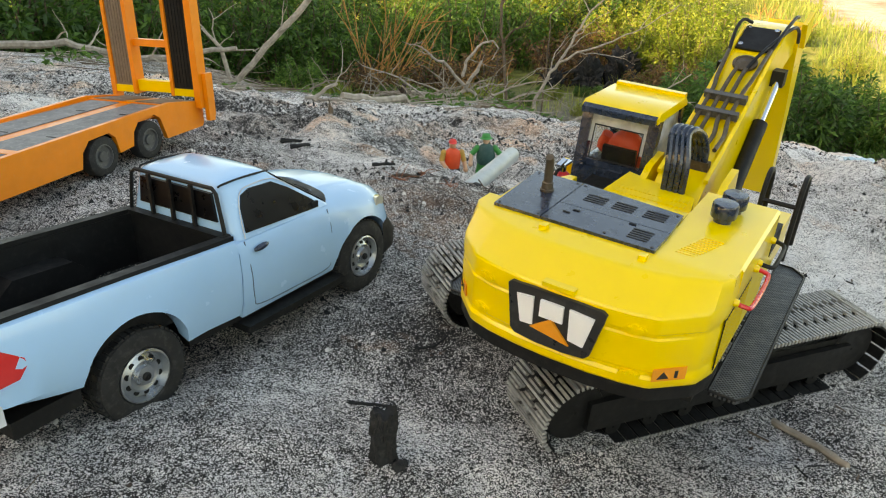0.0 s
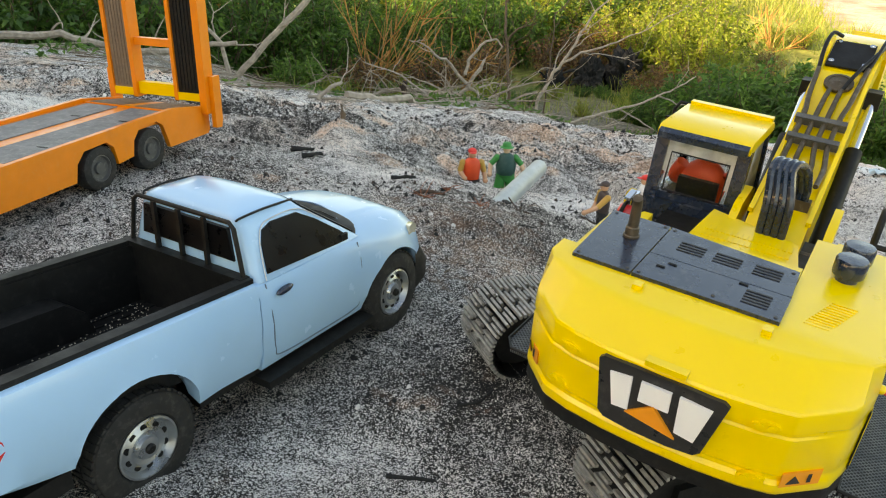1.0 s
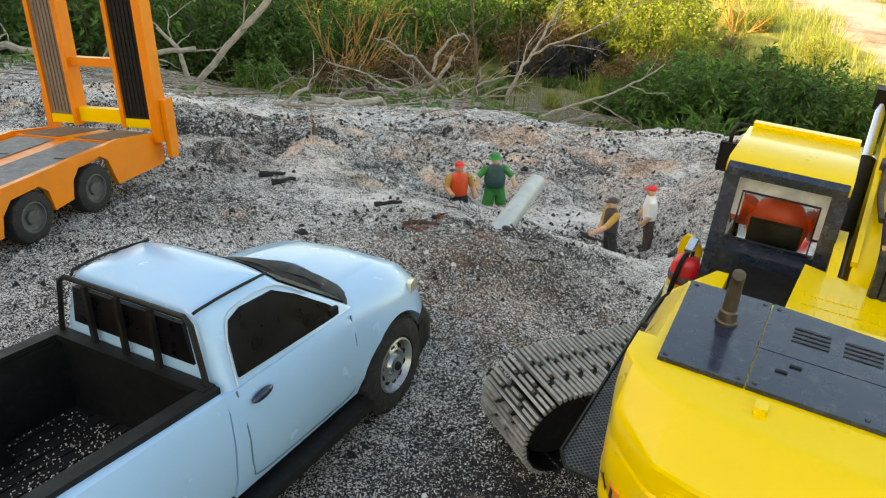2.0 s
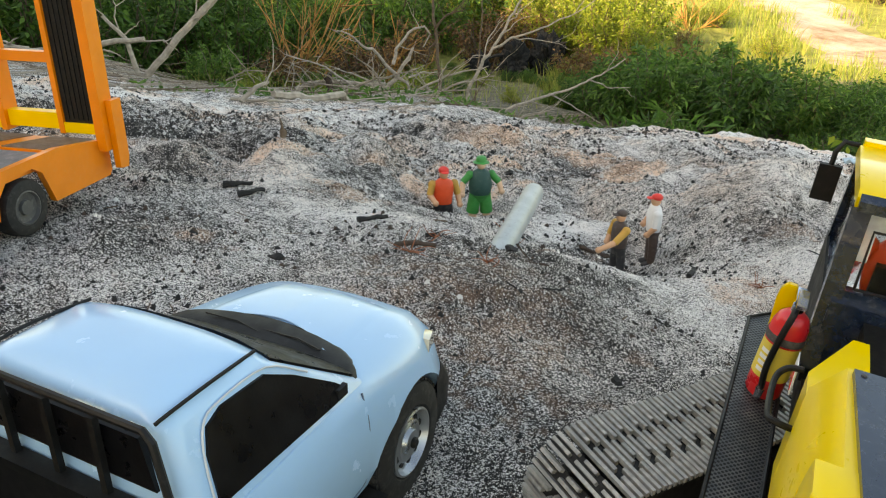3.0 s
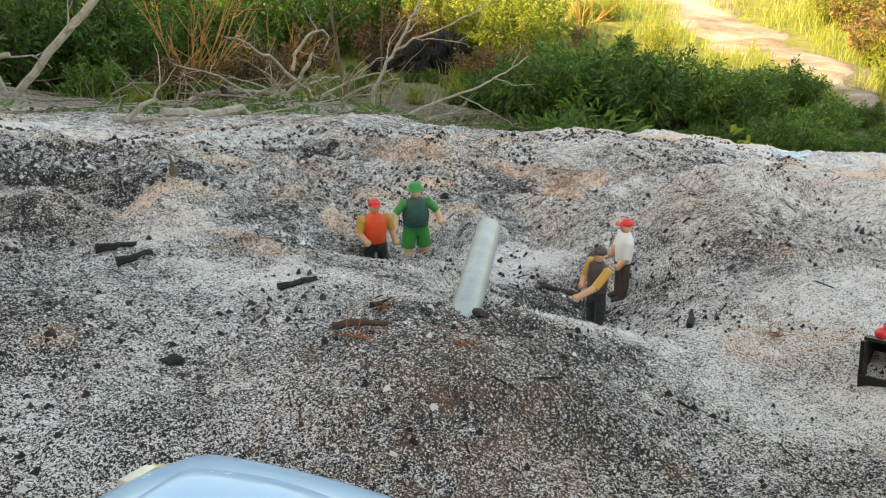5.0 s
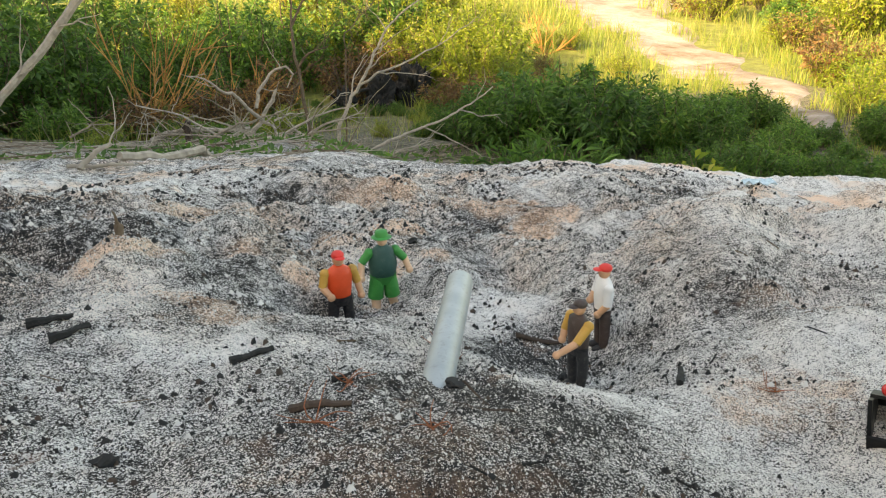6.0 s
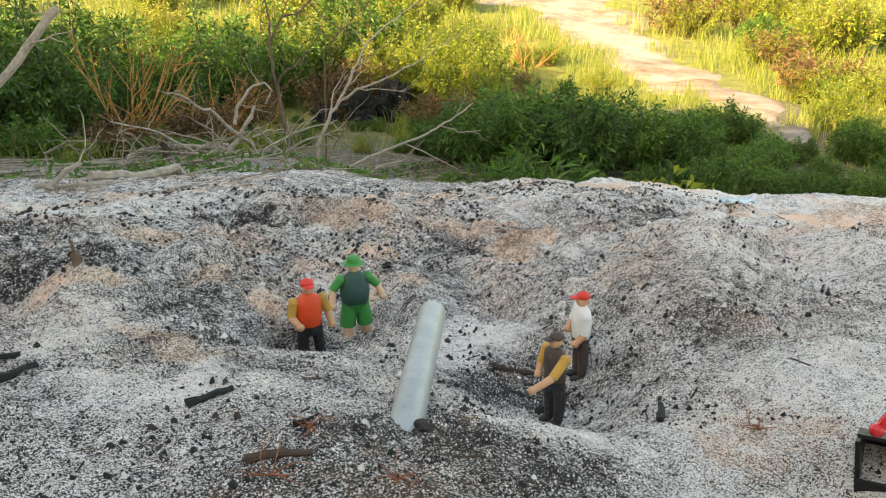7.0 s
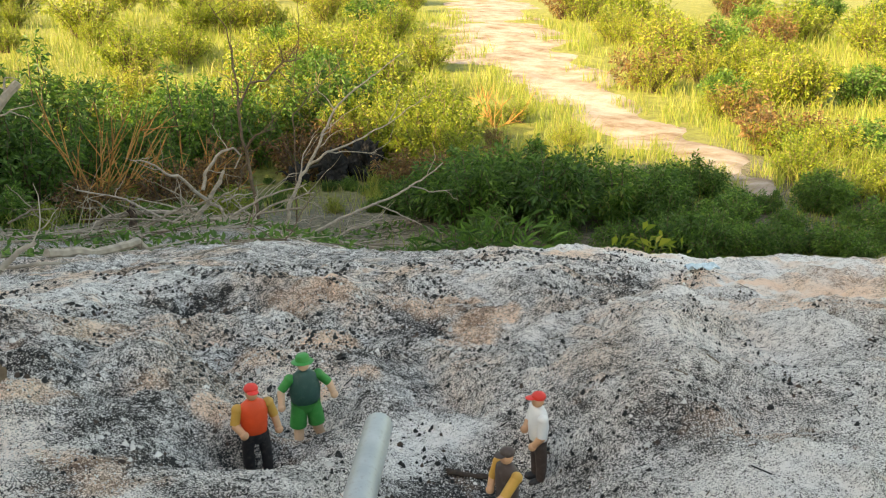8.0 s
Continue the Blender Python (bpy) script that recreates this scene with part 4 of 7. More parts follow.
    # counterweight furniture
    logo = [(-0.040, 0.1965), (-0.037, 0.1992), (-0.018, 0.2003), (0.018, 0.2003), (0.038, 0.1992), (0.0415, 0.1965), (0.033, 0.158), (0.029, 0.1545), (0.012, 0.1530), (-0.012, 0.1530), (-0.030, 0.1545), (-0.0345, 0.158)]
    lg = part("badge", plate_on_rear(B(), logo, 0, 0.0024), LABEL_BLACK, up, "black badge with white blocks and an orange triangle")
    for pts in ([(-0.031, 0.191), (-0.0165, 0.1925), (-0.0155, 0.168), (-0.026, 0.167)], [(-0.0105, 0.1925), (0.0085, 0.1925), (0.009, 0.178), (-0.0105, 0.178)], [(0.0135, 0.1925), (0.0335, 0.191), (0.0275, 0.164), (0.0150, 0.166)]):
        part("white_block", plate_on_rear(B(), pts, 0, 0.0032), LABEL_WHITE, lg)
    part("triangle", plate_on_rear(B(), [(-0.017, 0.1665), (0.0, 0.1785), (0.0165, 0.161)], 0, 0.0038), LABEL_ORANGE, lg)
    for x, z in ((0.092, 0.1535), (-0.097, 0.158)):
        d = 0.013
        st = part("warning_sticker", plate_on_rear(B(), [(x - d, z - 0.0055), (x - d, z + 0.0055), (x, z + 0.0055), (x + d * 0.5, z + 0.0055), (x + d * 0.5, z - 0.0055), (x, z - 0.0055)], 0, 0.0006), LABEL_ORANGE, up, "orange warning sticker with dark marks")
        part("mark", plate_on_rear(B(), [(x - 0.010, z - 0.0035), (x - 0.0065, z + 0.003), (x - 0.003, z - 0.0035)], 0, 0.0010), LABEL_BLACK, st)
        part("mark", plate_on_rear(B(), [(x - 0.0052, z - 0.003), (x - 0.0062, z + 0.0012), (x - 0.0038, z - 0.003)][::1], 0, 0.0008), LABEL_ORANGE, st)
        part("mark", plate_on_rear(B(), [(x, z - 0.0035), (x, z + 0.003), (x + 0.002, z + 0.003), (x + 0.002, z - 0.0035)], 0, 0.0010), LABEL_BLACK, st)
    for x, z in ((-0.062, 0.191), (0.062, 0.191), (-0.066, 0.160), (0.063, 0.151)):
        bm = B()
        plate_on_rear(bm, [(x + 0.008 * math.cos(a) , z + 0.0038 * math.sin(a)) for a in [k * math.pi / 6 for k in range(12)]], 0, 0.0011)
        for dx in (-0.0035, 0.0035):
            plate_on_rear(bm, [(x + dx + 0.0024 * math.cos(a), z + 0.0024 * math.sin(a)) for a in [k * math.pi / 4 for k in range(8)]], 0, 0.0022)
        part("lifting_lug", bm, YELLOW, up)
    part("latch_handle", soften(box(B(), -0.012, 0.014, -0.1085, -0.1015, 0.2035, 0.2075), 0.0012), YELLOW, up)
    for x in (-0.040, 0.044):
        part("hinge_knob", soften(box(B(), x - 0.003, x + 0.003, -0.0575, -0.0495, 0.2195, 0.2255), 0.001), YELLOW, up)
    # cab
    cab = part("cab_frame", soften(box(B(), -0.106, -0.029, 0.158, 0.262, 0.138, 0.150), 0.002), BLACK_PLASTIC, up, "black cab frame")
    def post(a, b, w=0.0042):
        d = Vector(b) - Vector(a)
        m = Matrix.Translation(a) @ d.to_track_quat("Z", "Y").to_matrix().to_4x4()
        return part("post", soften(box(B(), -w, w, -w, w, 0, d.length, m), 0.001), BLACK_GLOSS, cab)
    xl, xr = -0.104, -0.031
    rear_lo, rear_hi, fr_lo, fr_hi = 0.160, 0.178, 0.280, 0.252
    for x in (xl, xr):
        post((x, rear_lo, 0.15), (x, rear_hi, 0.256), 0.0055)
        post((x, fr_lo, 0.15), (x, fr_hi, 0.256))
        post((x, rear_lo + 0.002, 0.196), (x, fr_lo - 0.008, 0.19), 0.003)
    post((xl, rear_lo + 0.007, 0.2005), (xr, rear_lo + 0.007, 0.2005), 0.0038)
    post((xl, rear_hi - 0.001, 0.2535), (xr, rear_hi - 0.001, 0.2535), 0.0028)
    part("rear_panel", soften(box(B(), xl, xr, 0.158, 0.1635, 0.145, 0.198), 0.001), BLACK_GLOSS, cab)
    part("left_door", soften(box(B(), -0.1085, -0.1035, 0.165, 0.275, 0.142, 0.193), 0.0015), BLACK_PLASTIC, cab, "black cab door")
    part("right_panel", soften(box(B(), -0.0315, -0.0275, 0.165, 0.275, 0.142, 0.193), 0.0015), YELLOW, cab)
    roof = part("cab_roof", soften(prism(B(), [(0.166, 0.2555), (0.166, 0.2615), (0.172, 0.2655), (0.255, 0.2645), (0.264, 0.258), (0.264, 0.2545)], "x", -0.109, -0.026), 0.0022), YELLOW, cab, "yellow cab roof")
    part("roof_rim", soften(prism(B(), [(0.162, 0.2545), (0.162, 0.2605), (0.1675, 0.2635), (0.168, 0.2545)], "x", -0.1075, -0.0275), 0.001), BLACK_GLOSS, roof)
    part("roof_rib", soften(box(B(), -0.107, -0.028, 0.255, 0.264, 0.262, 0.2675), 0.0012), YELLOW, roof)
    def pane(name, quad, off):
        bm = B()
        rings(bm, [[Vector(q) + Vector(off) * k for q in quad] for k in (0, 1)])
        ob = part(name, bm, FROSTED if name == "right_glass" else GLASS, cab, "dusty cab glass")
        ob.visible_shadow = False
        return ob
    pane("rear_glass", [(xl + 0.004, rear_lo + 0.0085, 0.204), (xr - 0.004, rear_lo + 0.0085, 0.204), (xr - 0.004, rear_hi - 0.002, 0.251), (xl + 0.004, rear_hi - 0.002, 0.251)], (0, 0.0012, 0))
    yz = lambda z: rear_lo + 0.007 + (z - 0.204) * 0.205
    for x0, x1, z0, z1 in ((xl + 0.004, xr - 0.004, 0.2405, 0.2535), (xl + 0.004, xl + 0.0115, 0.222, 0.2405), (xr - 0.0105, xr - 0.004, 0.218, 0.2405)):
        bm = B()
        rings(bm, [[Vector((x0, yz(z0) - d, z0)), Vector((x1, yz(z0) - d, z0)), Vector((x1, yz(z1) - d, z1)), Vector((x0, yz(z1) - d, z1))] for d in (0, 0.0012)])
        part("frosted_panel", bm, FROSTED, cab, "milky plastic sheet round the rear window")
    pane("left_glass", [(xl - 0.001, 0.170, 0.200), (xl - 0.001, 0.272, 0.195), (xl - 0.001, 0.252, 0.251), (xl - 0.001, 0.182, 0.251)], (0.0012, 0, 0))
    pane("right_glass", [(xr, 0.170, 0.200), (xr, 0.272, 0.195), (xr, 0.252, 0.251), (xr, 0.182, 0.251)], (0.0012, 0, 0))
    pane("front_glass", [(xl + 0.004, fr_lo - 0.002, 0.155), (xr - 0.004, fr_lo - 0.002, 0.155), (xr - 0.004, fr_hi, 0.251), (xl + 0.004, fr_hi, 0.251)], (0, 0.0012, 0))
    part("window_frame", tube(B(), [(xl + 0.010, 0.1655, 0.2055), (xr - 0.010, 0.1655, 0.2055), (xr - 0.010, 0.1730, 0.2405), (xl + 0.010, 0.1730, 0.2405), (xl + 0.010, 0.1655, 0.2055)], 0.0009, 6), BLACK_PLASTIC, cab)
    part("seat", soften(box(B(), -0.085, -0.048, 0.180, 0.186, 0.15, 0.217), 0.004), BLACK_PLASTIC, cab)
    bm = tube(B(), [(-0.1085, 0.262, 0.262), (-0.118, 0.260, 0.263), (-0.1215, 0.257, 0.256), (-0.1215, 0.256, 0.246)], 0.0018, 8)
    mir = part("mirror_arm", bm, BLACK_PLASTIC, cab)
    part("mirror", soften(box(B(), -0.1285, -0.1145, 0.253, 0.2575, 0.222, 0.2475), 0.002), BLACK_PLASTIC, mir, "black side mirror")
    # round cap and black box behind the cab
    part("round_cap", lathe(B(), [(0.011, 0.1895), (0.011, 0.1935), (0.009, 0.1945), (0.0003, 0.1945)], 20, pose(-0.072, 0.085, 0)), DARK_GREY, up)
    # boom and stick
    prof = [(0.140, 0.165), (0.128, 0.195), (0.150, 0.2125), (0.255, 0.2535), (0.330, 0.2905), (0.400, 0.3215), (0.445, 0.3235), (0.515, 0.3120), (0.525, 0.300), (0.512, 0.288), (0.445, 0.276), (0.400, 0.262), (0.320, 0.205), (0.185, 0.158)]
    boom = part("boom", soften(prism(B(), prof, "x", -0.012, 0.036), 0.0022), YELLOW, up, "yellow boom")
    for x in (-0.0135, 0.0335):
        rim_ = prism(B(), [(0.150, 0.2135), (0.255, 0.2545), (0.330, 0.2915), (0.398, 0.3225), (0.400, 0.3255), (0.330, 0.2955), (0.255, 0.2585), (0.149, 0.2175)], "x", x, x + 0.004)
        part("boom_edge", rim_, YELLOW, boom)
    part("foot_plate", soften(prism(B(), [(0.118, 0.150), (0.122, 0.200), (0.150, 0.218), (0.185, 0.223), (0.20, 0.15)], "x", -0.026, -0.019), 0.001), YELLOW, up)
    part("foot_plate", soften(prism(B(), [(0.118, 0.150), (0.122, 0.200), (0.150, 0.218), (0.185, 0.223), (0.20, 0.15)], "x", 0.050, 0.057), 0.001), YELLOW, up)
    part("foot_pin", tube(B(), [(-0.028, 0.150, 0.185), (0.059, 0.150, 0.185)], 0.006, 14), DARK_GREY, up)
    slope = math.degrees(math.atan(0.0310 / 0.068))
    on_boom = lambda f, lift: 0.2905 + (f - 0.330) * 0.4493 + lift
    cover = part("boom_cover", soften(box(B(), -0.0085, 0.0305, -0.022, 0.022, 0, 0.0022, pose(0, 0.377, on_boom(0.377, 0.0012), slope, 0, 0)), 0.0006), BLACK_PLASTIC, boom, "black cover plate with four bolts")
    bm = B()
    for x in (-0.0045, 0.0265):
        for d in (-0.017, 0.017):
            lathe(bm, [(0.0028, 0), (0.0028, 0.0022), (0.0014, 0.0022), (0.0012, 0.001), (0.0001, 0.001)], 10, pose(0, 0.377, on_boom(0.377, 0.0034), slope, 0, 0) @ pose(x, d, 0))
    part("bolt", bm, CHROME, cover)
    part("swivel_disc", lathe(B(), [(0.0135, 0), (0.0135, 0.003), (0.010, 0.0042), (0.0095, 0.0032), (0.003, 0.0036), (0.0002, 0.0048)], 24, pose(0.011, 0.333, on_boom(0.333, 0.001), slope, 0, 0)), BRONZE, boom)
    for f in (0.246, 0.272):
        part("hose_clamp", soften(box(B(), -0.0115, 0.0335, -0.003, 0.003, 0, 0.0085, pose(0, f, on_boom(f, 0.001), slope, 0, 0)), 0.001), DARK_GREY, boom)
    for k in range(4):
        x = -0.006 + k * 0.0105
        end = [(-0.012, 0.345), (0.006, 0.318), (0.016, 0.318), (0.031, 0.355)][k]
        pts = [(x + 0.004, 0.185, 0.237), (x + (0.004 if k > 1 else 0), 0.215, 0.2435), (x, 0.240, on_boom(0.240, 0.006)), (x, 0.280, on_boom(0.280, 0.006)), ((x + end[0]) / 2, 0.302, on_boom(0.302, 0.007)), (end[0], end[1], on_boom(end[1], 0.006))]
        part("hose", tube(B(), curve_pts(pts, 5), 0.0024, 8), BRONZE, boom, "dark hydraulic hose")
    for k in range(4):
        p, q, w = 0.003 + 0.0058 * k, -0.002 + 0.0050 * k, 0.011 + 0.0048 * k
        pts = [(p, 0.124, 0.186), (p, 0.124, 0.212), (p - 0.001, 0.126, 0.238), (q, 0.136, 0.2610), (q + 0.003, 0.147, 0.2655), (q + 0.009, 0.160, 0.257), (w, 0.168, 0.240), (w, 0.170, 0.226)]
        part("arched_hose", tube(B(), curve_pts(pts, 6), 0.0034, 8), BLACK_GLOSS, up, "thick black arched hose")
    part("hose_block", soften(box(B(), 0.006, 0.031, 0.166, 0.175, 0.219, 0.2285), 0.0015), BRONZE, boom)
    for pts in ([(-0.012, 0.345, 0.301), (-0.014, 0.365, 0.322), (-0.012, 0.385, 0.332), (-0.004, 0.398, 0.328)], [(0.031, 0.355, 0.306), (0.036, 0.385, 0.325), (0.038, 0.425, 0.335), (0.037, 0.455, 0.332)], [(0.016, 0.318, 0.29), (0.024, 0.345, 0.306), (0.040, 0.40, 0.326), (0.042, 0.445, 0.318), (0.041, 0.47, 0.300)]):
        part("loop_hose", tube(B(), curve_pts(pts, 6), 0.0020, 8), BLACK_PLASTIC, boom)
    for x in (0.0435, -0.0195):
        cyl = part("boom_cylinder", tube(B(), [(x, 0.205, 0.128), (x, 0.326, 0.2325)], 0.0085, 18), BLACK_PLASTIC, up, "black hydraulic cylinder with chrome rod")
        part("rod", tube(B(), [(x, 0.322, 0.229), (x, 0.372, 0.272)], 0.0042, 14), CHROME, cyl)
        part("rod_eye", soften(box(B(), x - 0.007, x + 0.007, 0.366, 0.384, 0.266, 0.284), 0.002), BLACK_PLASTIC, cyl)
    stick = part("stick", soften(prism(B(), [(0.498, 0.320), (0.530, 0.310), (0.560, 0.215), (0.592, 0.062), (0.574, 0.058), (0.530, 0.20), (0.482, 0.296)], "x", -0.004, 0.040), 0.002), YELLOW, up, "yellow stick arm")
    part("pin", tube(B(), [(-0.016, 0.505, 0.306), (0.046, 0.505, 0.306)], 0.008, 16), CHROME, stick)
    part("link_plate", soften(prism(B(), [(0.470, 0.322), (0.505, 0.333), (0.516, 0.306), (0.49, 0.29)], "x", 0.041, 0.047), 0.001), YELLOW, stick)
    # bucket
    M = inv @ UPPER
    bk = [(0.577, -0.040), (0.581, -0.006), (0.602, -0.016), (0.640, -0.034), (0.655, -0.058), (0.645, -0.082), (0.61, -0.090), (0.584, -0.072)]

    def taper(bm):
        for v in bm.verts:
            s = 0.25 * (-0.006 - v.co.z) + 0.30 * (v.co.y - 0.581)
            v.co.x += s if v.co.x < -0.01 else -s
        return bm
    bucket = part("bucket", taper(prism(B(), bk, "x", -0.0755, -0.072)), BLACK_PLASTIC, ex, "black digging bucket", M)
    part("side_plate", taper(prism(B(), bk, "x", 0.0505, 0.054)), BLACK_PLASTIC, bucket)
    for a, b in zip(bk[2:], bk[3:] + bk[:1]):
        d = Vector((b[0] - a[0], b[1] - a[1]))
        nrm = Vector((-d.y, d.x)).normalized() * 0.003
        part("shell_plate", taper(prism(B(), [a, b, (b[0] + nrm.x, b[1] + nrm.y), (a[0] + nrm.x, a[1] + nrm.y)], "x", -0.0755, 0.054)), BLACK_PLASTIC, bucket)
    bm = tube(B(), [(-0.0545, 0.600, -0.006), (-0.050, 0.603, 0.004), (-0.040, 0.606, 0.030)], 0.0045, 12)
    ball(bm, (-0.055, 0.600, -0.004), 0.0062)
    part("coupler_rod", bm, RED, bucket, "red bucket coupler rod")
    # extinguisher on the left step
    em = pose(-0.123, 0.160, 0.1212, 0, 3.5, 0) @ Matrix.Diagonal((0.93, 0.93, 0.93, 1))
    bt = part("extinguisher", lathe(B(), [(0.0003, 0), (0.0112, 0), (0.0122, 0.002), (0.0122, 0.050), (0.0118, 0.057), (0.0095, 0.064), (0.006, 0.067), (0.0003, 0.068)], 26), RED, up, "red fire extinguisher with yellow label and black hose", em)
    part("label", lathe(B(), [(0.0124, 0.016), (0.0124, 0.044)], 26), LABEL_YELLOW, bt, "yellow label with pale bars")
    bm = B()
    for k, (z, w) in enumerate(((0.037, 40), (0.032, 40), (0.027, 34), (0.022, 28))):
        for a in (230,):
            n = 6
            loopz = []
            for h in (z - 0.0016, z + 0.0016):
                loopz.append([Vector((0.0127 * math.cos(radians(a + w * (i / n - 0.5))), 0.0127 * math.sin(radians(a + w * (i / n - 0.5))), h)) for i in range(n + 1)])
            rings(bm, loopz, cap=False, closed=False)
    part("label_bar", bm, LABEL_WHITE, bt)
    part("band", lathe(B(), [(0.0125, 0.0455), (0.0128, 0.0465), (0.0128, 0.0505), (0.0125, 0.0515)], 26), DARK_GREY, bt)
    bm = lathe(B(), [(0.004, 0.067), (0.004, 0.073), (0.0003, 0.073)], 12)
    box(bm, -0.003, 0.003, -0.002, 0.018, 0.0735, 0.0765)
    box(bm, -0.003, 0.003, -0.002, 0.016, 0.079, 0.082, pose(0, 0, 0, 10, 0, 0))
    part("valve", soften(bm, 0.0005), CHROME, bt)
    part("hose", tube(B(), curve_pts([(-0.001, -0.002, 0.071), (-0.002, -0.012, 0.070), (-0.004, -0.0158, 0.055), (-0.005, -0.0150, 0.030), (-0.003, -0.0150, 0.012)], 5), 0.0021, 8), BLACK_PLASTIC, bt)
    part("nozzle", lathe(B(), [(0.0024, 0), (0.0032, 0.008), (0.0003, 0.008)], 10, pose(-0.003, -0.0155, 0.004)), CHROME, bt)
    part("bracket_plate", soften(prism(B(), [(-0.1300, 0.121), (-0.1315, 0.180), (-0.1305, 0.187), (-0.127, 0.1915), (-0.122, 0.191), (-0.116, 0.185), (-0.113, 0.180), (-0.113, 0.121)], "y", 0.1785, 0.182), 0.001), YELLOW, up, "yellow upright plate with rounded top")
    part("rear_handrail", tube(B(), curve_pts([(-0.111, 0.055, 0.176), (-0.120, 0.054, 0.178), (-0.124, 0.062, 0.176), (-0.123, 0.100, 0.172), (-0.118, 0.108, 0.176), (-0.110, 0.108, 0.178)], 5), 0.0018, 8), BLACK_PLASTIC, up)
    st = part("warning_sticker", box(B(), -0.1128, -0.1122, 0.112, 0.132, 0.156, 0.174), LABEL_WHITE, up, "red and white warning sticker")
    part("mark", prism(B(), [(0.114, 0.158), (0.130, 0.158), (0.122, 0.171)], "x", -0.1133, -0.1129), RED, st)
    # railing at the right front
    for x in (0.086, 0.119):
        part("handrail", tube(B(), curve_pts([(x, 0.165, 0.150), (x, 0.170, 0.205), (x, 0.178, 0.226), (x, 0.190, 0.230), (x, 0.202, 0.222), (x, 0.206, 0.200), (x, 0.208, 0.150)], 5), 0.0026, 8), BLACK_PLASTIC, up, "black tubular handrail")
    part("rail_bar", tube(B(), [(0.086, 0.170, 0.205), (0.119, 0.170, 0.205)], 0.0024, 8), BLACK_PLASTIC, up)
    part("rail_band", tube(B(), [(0.086, 0.1655, 0.170), (0.086, 0.1668, 0.182)], 0.0034, 8), RED, up)
    part("toolbox", soften(box(B(), 0.088, 0.112, 0.118, 0.160, 0.172, 0.190), 0.005), BLACK_PLASTIC, up)
    return ex


# ---- toy figures ----
SKIN = paint("toy_skin", (0.62, 0.34, 0.20), 0.5, 0.05)
SKIN_PALE = paint("toy_skin_pale", (0.70, 0.45, 0.30), 0.5, 0.05)
TOY_ORANGE = paint("toy_orange", (0.78, 0.075, 0.018), 0.5, 0.05)
TOY_RED = paint("toy_red", (0.75, 0.04, 0.03), 0.5, 0.05)
TOY_GREEN = paint("toy_green", (0.015, 0.25, 0.05), 0.5, 0.08)
TOY_DARK_GREEN = paint("toy_dark_green", (0.012, 0.07, 0.06), 0.5, 0.08)
TOY_BLACK = paint("toy_black", (0.015, 0.015, 0.018), 0.55, 0.15)
TOY_BROWN = paint("toy_brown", (0.06, 0.04, 0.035), 0.55, 0.12)
TOY_TAN = paint("toy_tan", (0.55, 0.30, 0.06), 0.5, 0.1)
TOY_WHITE = paint("toy_white", grey(0.75), 0.5, 0.08)


